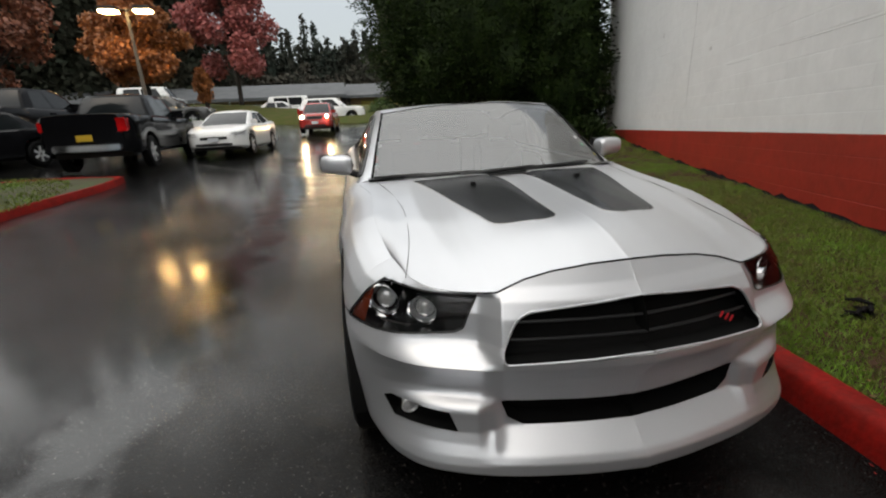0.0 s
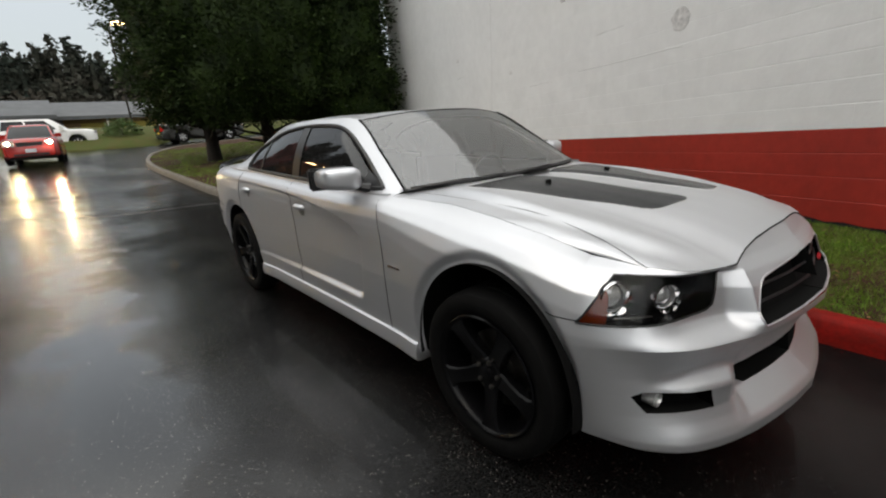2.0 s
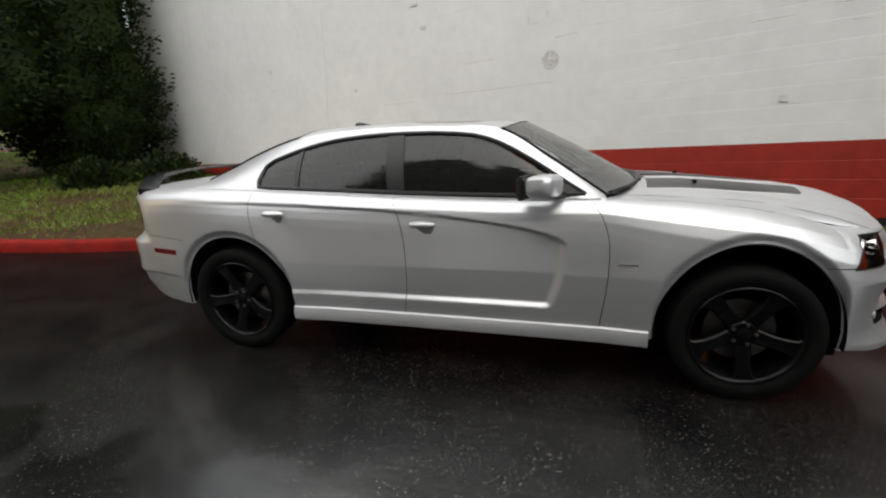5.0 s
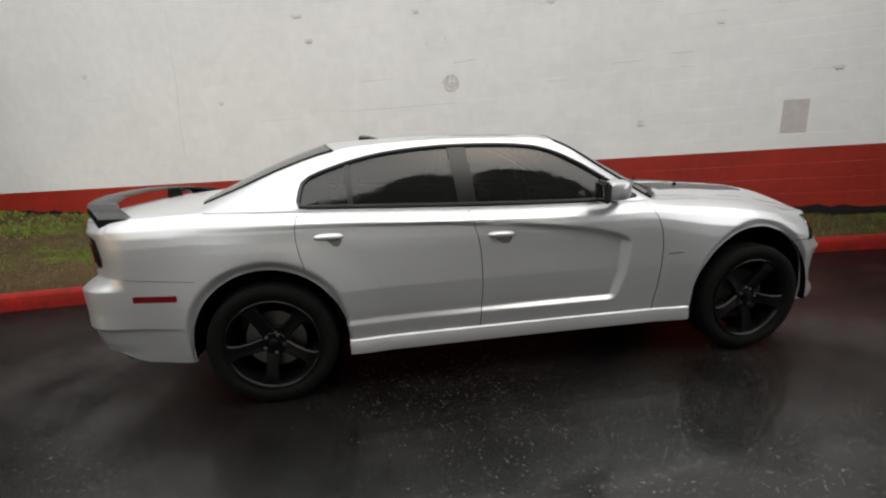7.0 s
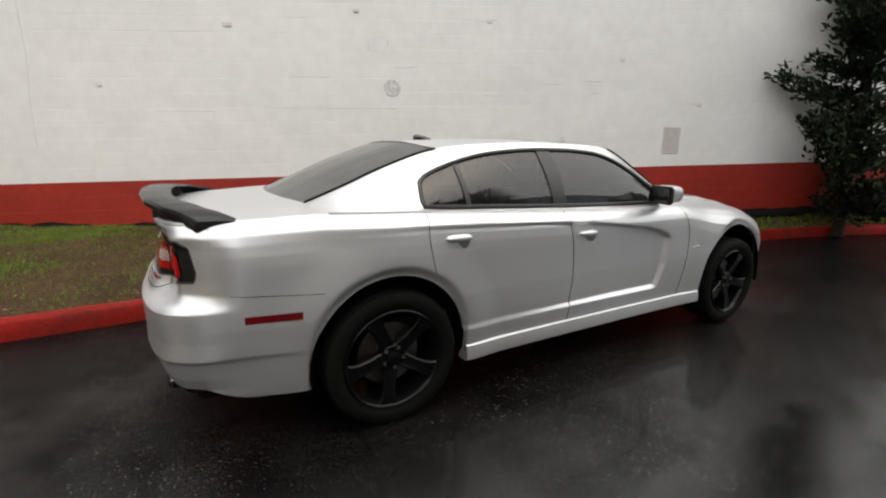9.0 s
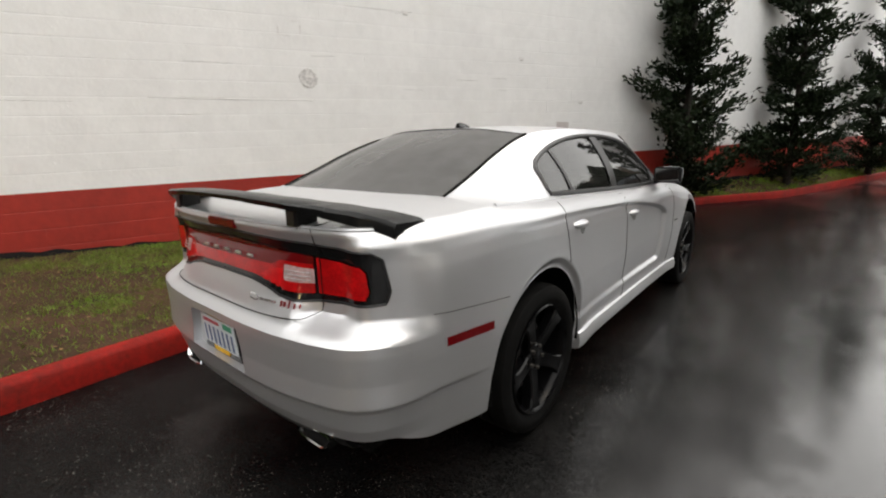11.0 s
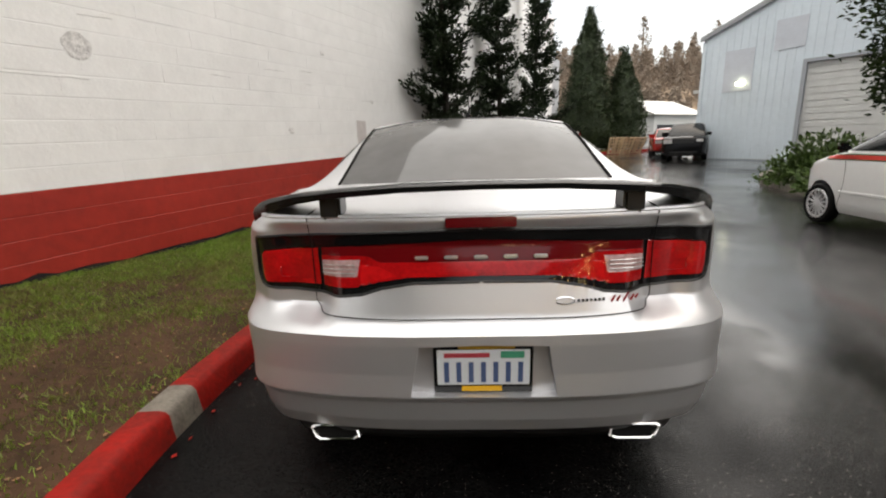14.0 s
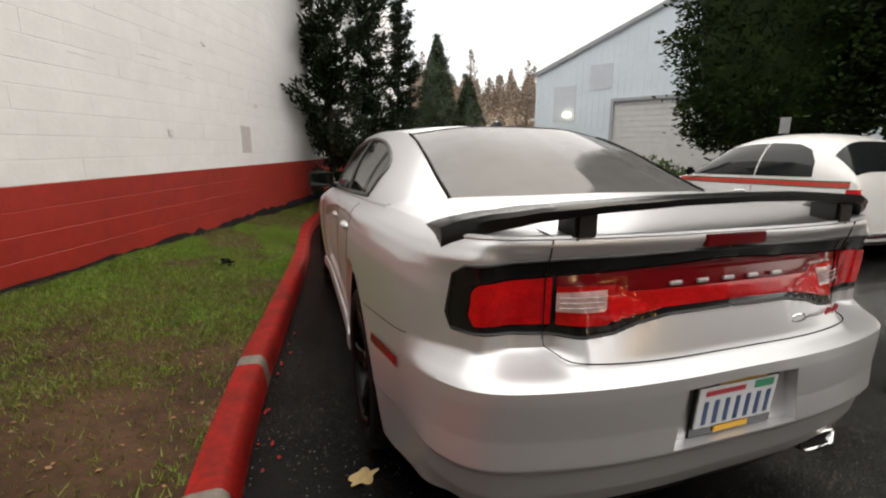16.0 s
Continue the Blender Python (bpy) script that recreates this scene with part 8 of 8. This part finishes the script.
rng = np.random.default_rng(65)
p = verge_at(rng.uniform(0, 1, 9000), rng.uniform(0, 1, 9000) ** 1.2)
p = p[(p[:, 1] > -6) & (p[:, 1] < 10)]
p = p[[rng.uniform() < 0.12 + 0.8 * (1 - grown(q)) for q in p]][:1500] + np.array([0, 0, 0.010])
tagged(leaf_part("fallen_leaves", *flat_leaves(p, 0.014, rng), FALLEN), "small brown leaves and bark chips on the verge", "leaves", kind="stuff")

# one large leaf on the tarmac
b = bmesh.new()
rim = [b.verts.new((0.062 * (1 + 0.22 * math.sin(5 * a)) * math.cos(a), 0.042 * (1 + 0.22 * math.sin(5 * a)) * math.sin(a), 0.004 + 0.006 * math.sin(3 * a))) for a in np.linspace(0, 6.2832, 31)[:-1]]
mid = b.verts.new((0, 0, 0.010))
for i in range(30):
    b.faces.new((mid, rim[i], rim[(i + 1) % 30]))
ob = part("fallen_leaf", b, material("pale_leaf", (0.42, 0.30, 0.14), 0.6, spread=0.2, scale=30))
ob.matrix_world = pose(0.965, 3.33, ground_z(0.965, 3.33) + 0.002, 0, 0, 30)
tagged(ob, "pale tan fallen leaf lying on wet asphalt", "leaf")

# dark twigs in the grass
clump = thing("twig_clump", pose(1.92, -0.1, 0.17), "small clump of dark wet twigs in the grass", "twigs")
rng = np.random.default_rng(66)
for k in range(7):
    a = rng.uniform(0, 3.14)
    d = np.array([math.cos(a), math.sin(a), 0]) * rng.uniform(0.03, 0.065)
    o = np.array([rng.uniform(-0.05, 0.05), rng.uniform(-0.05, 0.05), 0.01 + 0.012 * k])
    part("twig", tube(bmesh.new(), [o - d, o + np.array([0, 0, 0.012]), o + d], [0.008, 0.014, 0.006], 6), MORTAR_DARK, clump)

# flakes of red paint beside the kerb
rng = np.random.default_rng(67)
v, f = [], []
for k in range(40):
    y = rng.uniform(-2.5, 4.2)
    x = kerb_x(y) - 0.05 - abs(rng.normal(0, 0.05))
    s = rng.uniform(0.005, 0.017)
    a = rng.uniform(0, 6.28)
    z = ground_z(x, y) + 0.005
    for c, q in ((1, 0.0), (0.7, 1.4), (1.2, 3.0), (0.8, 4.6)):
        v.append((x + s * c * math.cos(a + q) * 0.7, y + s * c * math.sin(a + q) * 1.5, z))
    f.append([4 * k, 4 * k + 1, 4 * k + 2, 4 * k + 3])
tagged(leaf_part("paint_flakes", np.array(v), np.array(f), KERB_RED), "flakes of red paint on the asphalt by the kerb", "paint flakes", kind="stuff")


# ---- marks on the wall: patches, cracks and lumps under the paint ----
WALL_ROT = Matrix((WALL_DIR, WALL_OUT, Vector((0, 0, 1)))).transposed().to_4x4()


def on_wall(s, z, off=0.0):
    return Matrix.Translation((*wall_xy(s, off), z)) @ WALL_ROT


CRACK = material("crack_dirt", (0.42, 0.41, 0.40), 0.9, spread=0.4, scale=9)
LUMP = material("lumpy_white_paint", (0.72, 0.71, 0.70), 0.6, spread=0.12, scale=14, bump=0.5, bscale=40)
PANEL_GREY = material("faded_patch", (0.56, 0.52, 0.51), 0.7, spread=0.08, scale=9)


def wall_line(pts, rad=0.004):
    """A thin crack along the wall through (s, z) points, with a jitter."""
    out = []
    for (s0, z0), (s1, z1) in zip(pts, pts[1:]):
        n = max(2, int(math.hypot(s1 - s0, z1 - z0) / 0.05))
        for k in range(n):
            s, z = s0 + (s1 - s0) * k / n, z0 + (z1 - z0) * k / n
            out.append((*wall_xy(s + 0.006 * noise.noise(Vector((s * 20, z * 20, 1))), 0.0005), z + 0.006 * noise.noise(Vector((s * 20, z * 20, 4)))))
    r = [rad * (0.35 + 0.9 * abs(noise.noise(Vector((p[0] * 7, p[1] * 7, p[2] * 7))))) for p in out]
    part("crack", tube(bmesh.new(), out, r, 5), CRACK, upper_wall)


for pts, r in (([(1.85, 2.0), (1.2, 2.005), (0.65, 2.015), (0.12, 2.03), (-0.10, 2.03)], 0.0045), ([(4.80, 3.75), (4.84, 3.2), (4.83, 2.6), (4.89, 2.0), (4.90, 1.32)], 0.003), ([(-0.05, 2.60), (-0.42, 2.63)], 0.004),
               ([(-2.3, 2.43), (-2.75, 2.45)], 0.004), ([(-4.7, 2.19), (-5.15, 2.21)], 0.004), ([(-1.3, 3.28), (-1.62, 3.33)], 0.004), ([(2.33, 3.47), (2.52, 3.47)], 0.004), ([(-1.4, 2.25), (-1.75, 2.25)], 0.003),
               ([(-3.0, 2.5), (-3.35, 2.51)], 0.003), ([(3.3, 1.92), (2.5, 1.93)], 0.003), ([(-3.3, 2.32), (-3.1, 2.33)], 0.004), ([(0.9, 2.44), (1.5, 2.43)], 0.0028), ([(6.2, 2.45), (6.9, 2.43)], 0.003)):
    wall_line(pts, r)
# plugged round hole
rows = []
for k, (r, h) in enumerate(((0.125, 0.0), (0.115, 0.003), (0.10, 0.004), (0.085, 0.0015), (0.06, 0.003), (0.03, 0.005), (0.001, 0.006))):
    rows.append([(r * (1 + 0.28 * noise.noise(Vector((math.cos(a) * 2, math.sin(a) * 2, k * 0.4)))) * math.cos(a), h + 0.003 * noise.noise(Vector((math.cos(a) * 5, math.sin(a) * 5, k))), r * math.sin(a)) for a in np.linspace(0, 6.2832, 33)])
b = grid_bm(rows)
bmesh.ops.recalc_face_normals(b, faces=b.faces)
bmesh.ops.transform(b, matrix=on_wall(0.0, 2.32, 0.001), verts=b.verts)
part("plugged_hole", b, material("rough_patch", (0.66, 0.65, 0.64), 0.8, spread=0.3, scale=18, bump=1.0, bscale=50), upper_wall, "rough round patch of chipped paint")
# square outline
for s0, s1, z0, z1 in ((0.05, 0.070, 2.86, 2.97), (0.33, 0.35, 2.84, 2.93), (0.20, 0.33, 2.822, 2.834), (0.10, 0.17, 3.005, 3.015)):
    part("paint_ridge", box(bmesh.new(), s0, s1, 0, 0.006, z0, z1, 0.002, on_wall(0, 0, 0.0)), LUMP, upper_wall)
# small lumps and old fixings, each with a darker strip just below it
for s, z, w, h in ((2.26, 3.09, 0.07, 0.025), (6.75, 2.855, 0.06, 0.03), (-2.71, 1.62, 0.05, 0.035), (2.43, 3.46, 0.09, 0.02), (-1.45, 3.3, 0.05, 0.02), (0.5, 3.35, 0.05, 0.02), (-5.02, 2.2, 0.06, 0.02), (1.1, 3.62, 0.06, 0.03), (-3.6, 2.85, 0.05, 0.02), (4.0, 2.25, 0.05, 0.02)):
    part("old_fixing", box(bmesh.new(), s - w, s + w, 0, 0.009, z - h, z + h, 0.005, on_wall(0, 0, 0.0)), LUMP, upper_wall)
    part("old_fixing", box(bmesh.new(), s - w * 0.8, s + w * 0.6, 0, 0.005, z - h - 0.012, z - h - 0.002, 0.001, on_wall(0, 0, 0.0)), CRACK, upper_wall)
# faded square patch above the red base
part("faded_patch", box(bmesh.new(), -4.75, -4.45, 0, 0.004, 1.41, 1.83, 0.001, on_wall(0, 0, 0.0005)), PANEL_GREY, upper_wall, "faded pinkish grey square patch")

# ---- blocks: running bond with narrow painted joints ----
BW, BH, GAP = 0.40, 0.20, 0.0045


def block_shell(s, z, proud):
    """Corners and faces of one block round its middle."""
    w, h = BW / 2, (BH - GAP) / 2
    out = []
    for g, off in ((0.0, -0.0060), (0.0, -0.0030), (0.0042, 0.0)):
        # upright joints are filled with paint
        for du, dz in ((-w, -h + g), (w, -h + g), (w, h - g), (-w, h - g)):
            p = WALL_DIR * (s + du) + WALL_OUT * (off + proud)
            out.append((p.x, p.y, z + dz + course_drop(s + du)))
    return out


BLOCK_FACES = [(0, 1, 5, 4), (1, 2, 6, 5), (2, 3, 7, 6), (3, 0, 4, 7), (4, 5, 9, 8), (5, 6, 10, 9), (6, 7, 11, 10), (7, 4, 8, 11), (8, 9, 10, 11)]
rng = np.random.default_rng(71)


def shell_mesh(mat):
    me = bpy.data.meshes.new("block")
    me.from_pydata(block_shell(0, 0, 0), [], BLOCK_FACES)
    me.materials.append(mat)
    return me


for parent, mat, z_low, n, z_near in ((upper_wall, WALL_WHITE, 1.06, 31, 3.0), (wall_base, WALL_RED, -0.74, 9, 0.24)):
    shared = shell_mesh(mat)
    verts, faces = [], []
    for k in range(n):
        z = z_low + (k + 0.5) * BH
        s = WALL_S0 + BW / 2 + (0.2 if k % 2 else 0)
        while s < WALL_S1 - 0.2:
            proud = float(rng.normal(-0.0005, 0.0004))
            near = -4.4 < s < 4.6 and (z < z_near if parent is upper_wall else z > z_near)
            if near:
                ob = new("block", shared)
                ob.location = Vector((WALL_AT.x, WALL_AT.y, 0)) + WALL_DIR * s + WALL_OUT * proud + Vector((0, 0, z + course_drop(s)))
                ob.parent = parent
            else:
                q = block_shell(s, z, proud)
                faces += [tuple(i + len(verts) for i in t) for t in BLOCK_FACES]
                verts += [(x + WALL_AT.x, y + WALL_AT.y, zz) for x, y, zz in q]
            s += BW
    me = bpy.data.meshes.new("blockwork")
    me.from_pydata(verts, [], faces)
    me.materials.append(mat)
    ob = tagged(new("blockwork", me), kind="stuff")
    ob.parent = parent
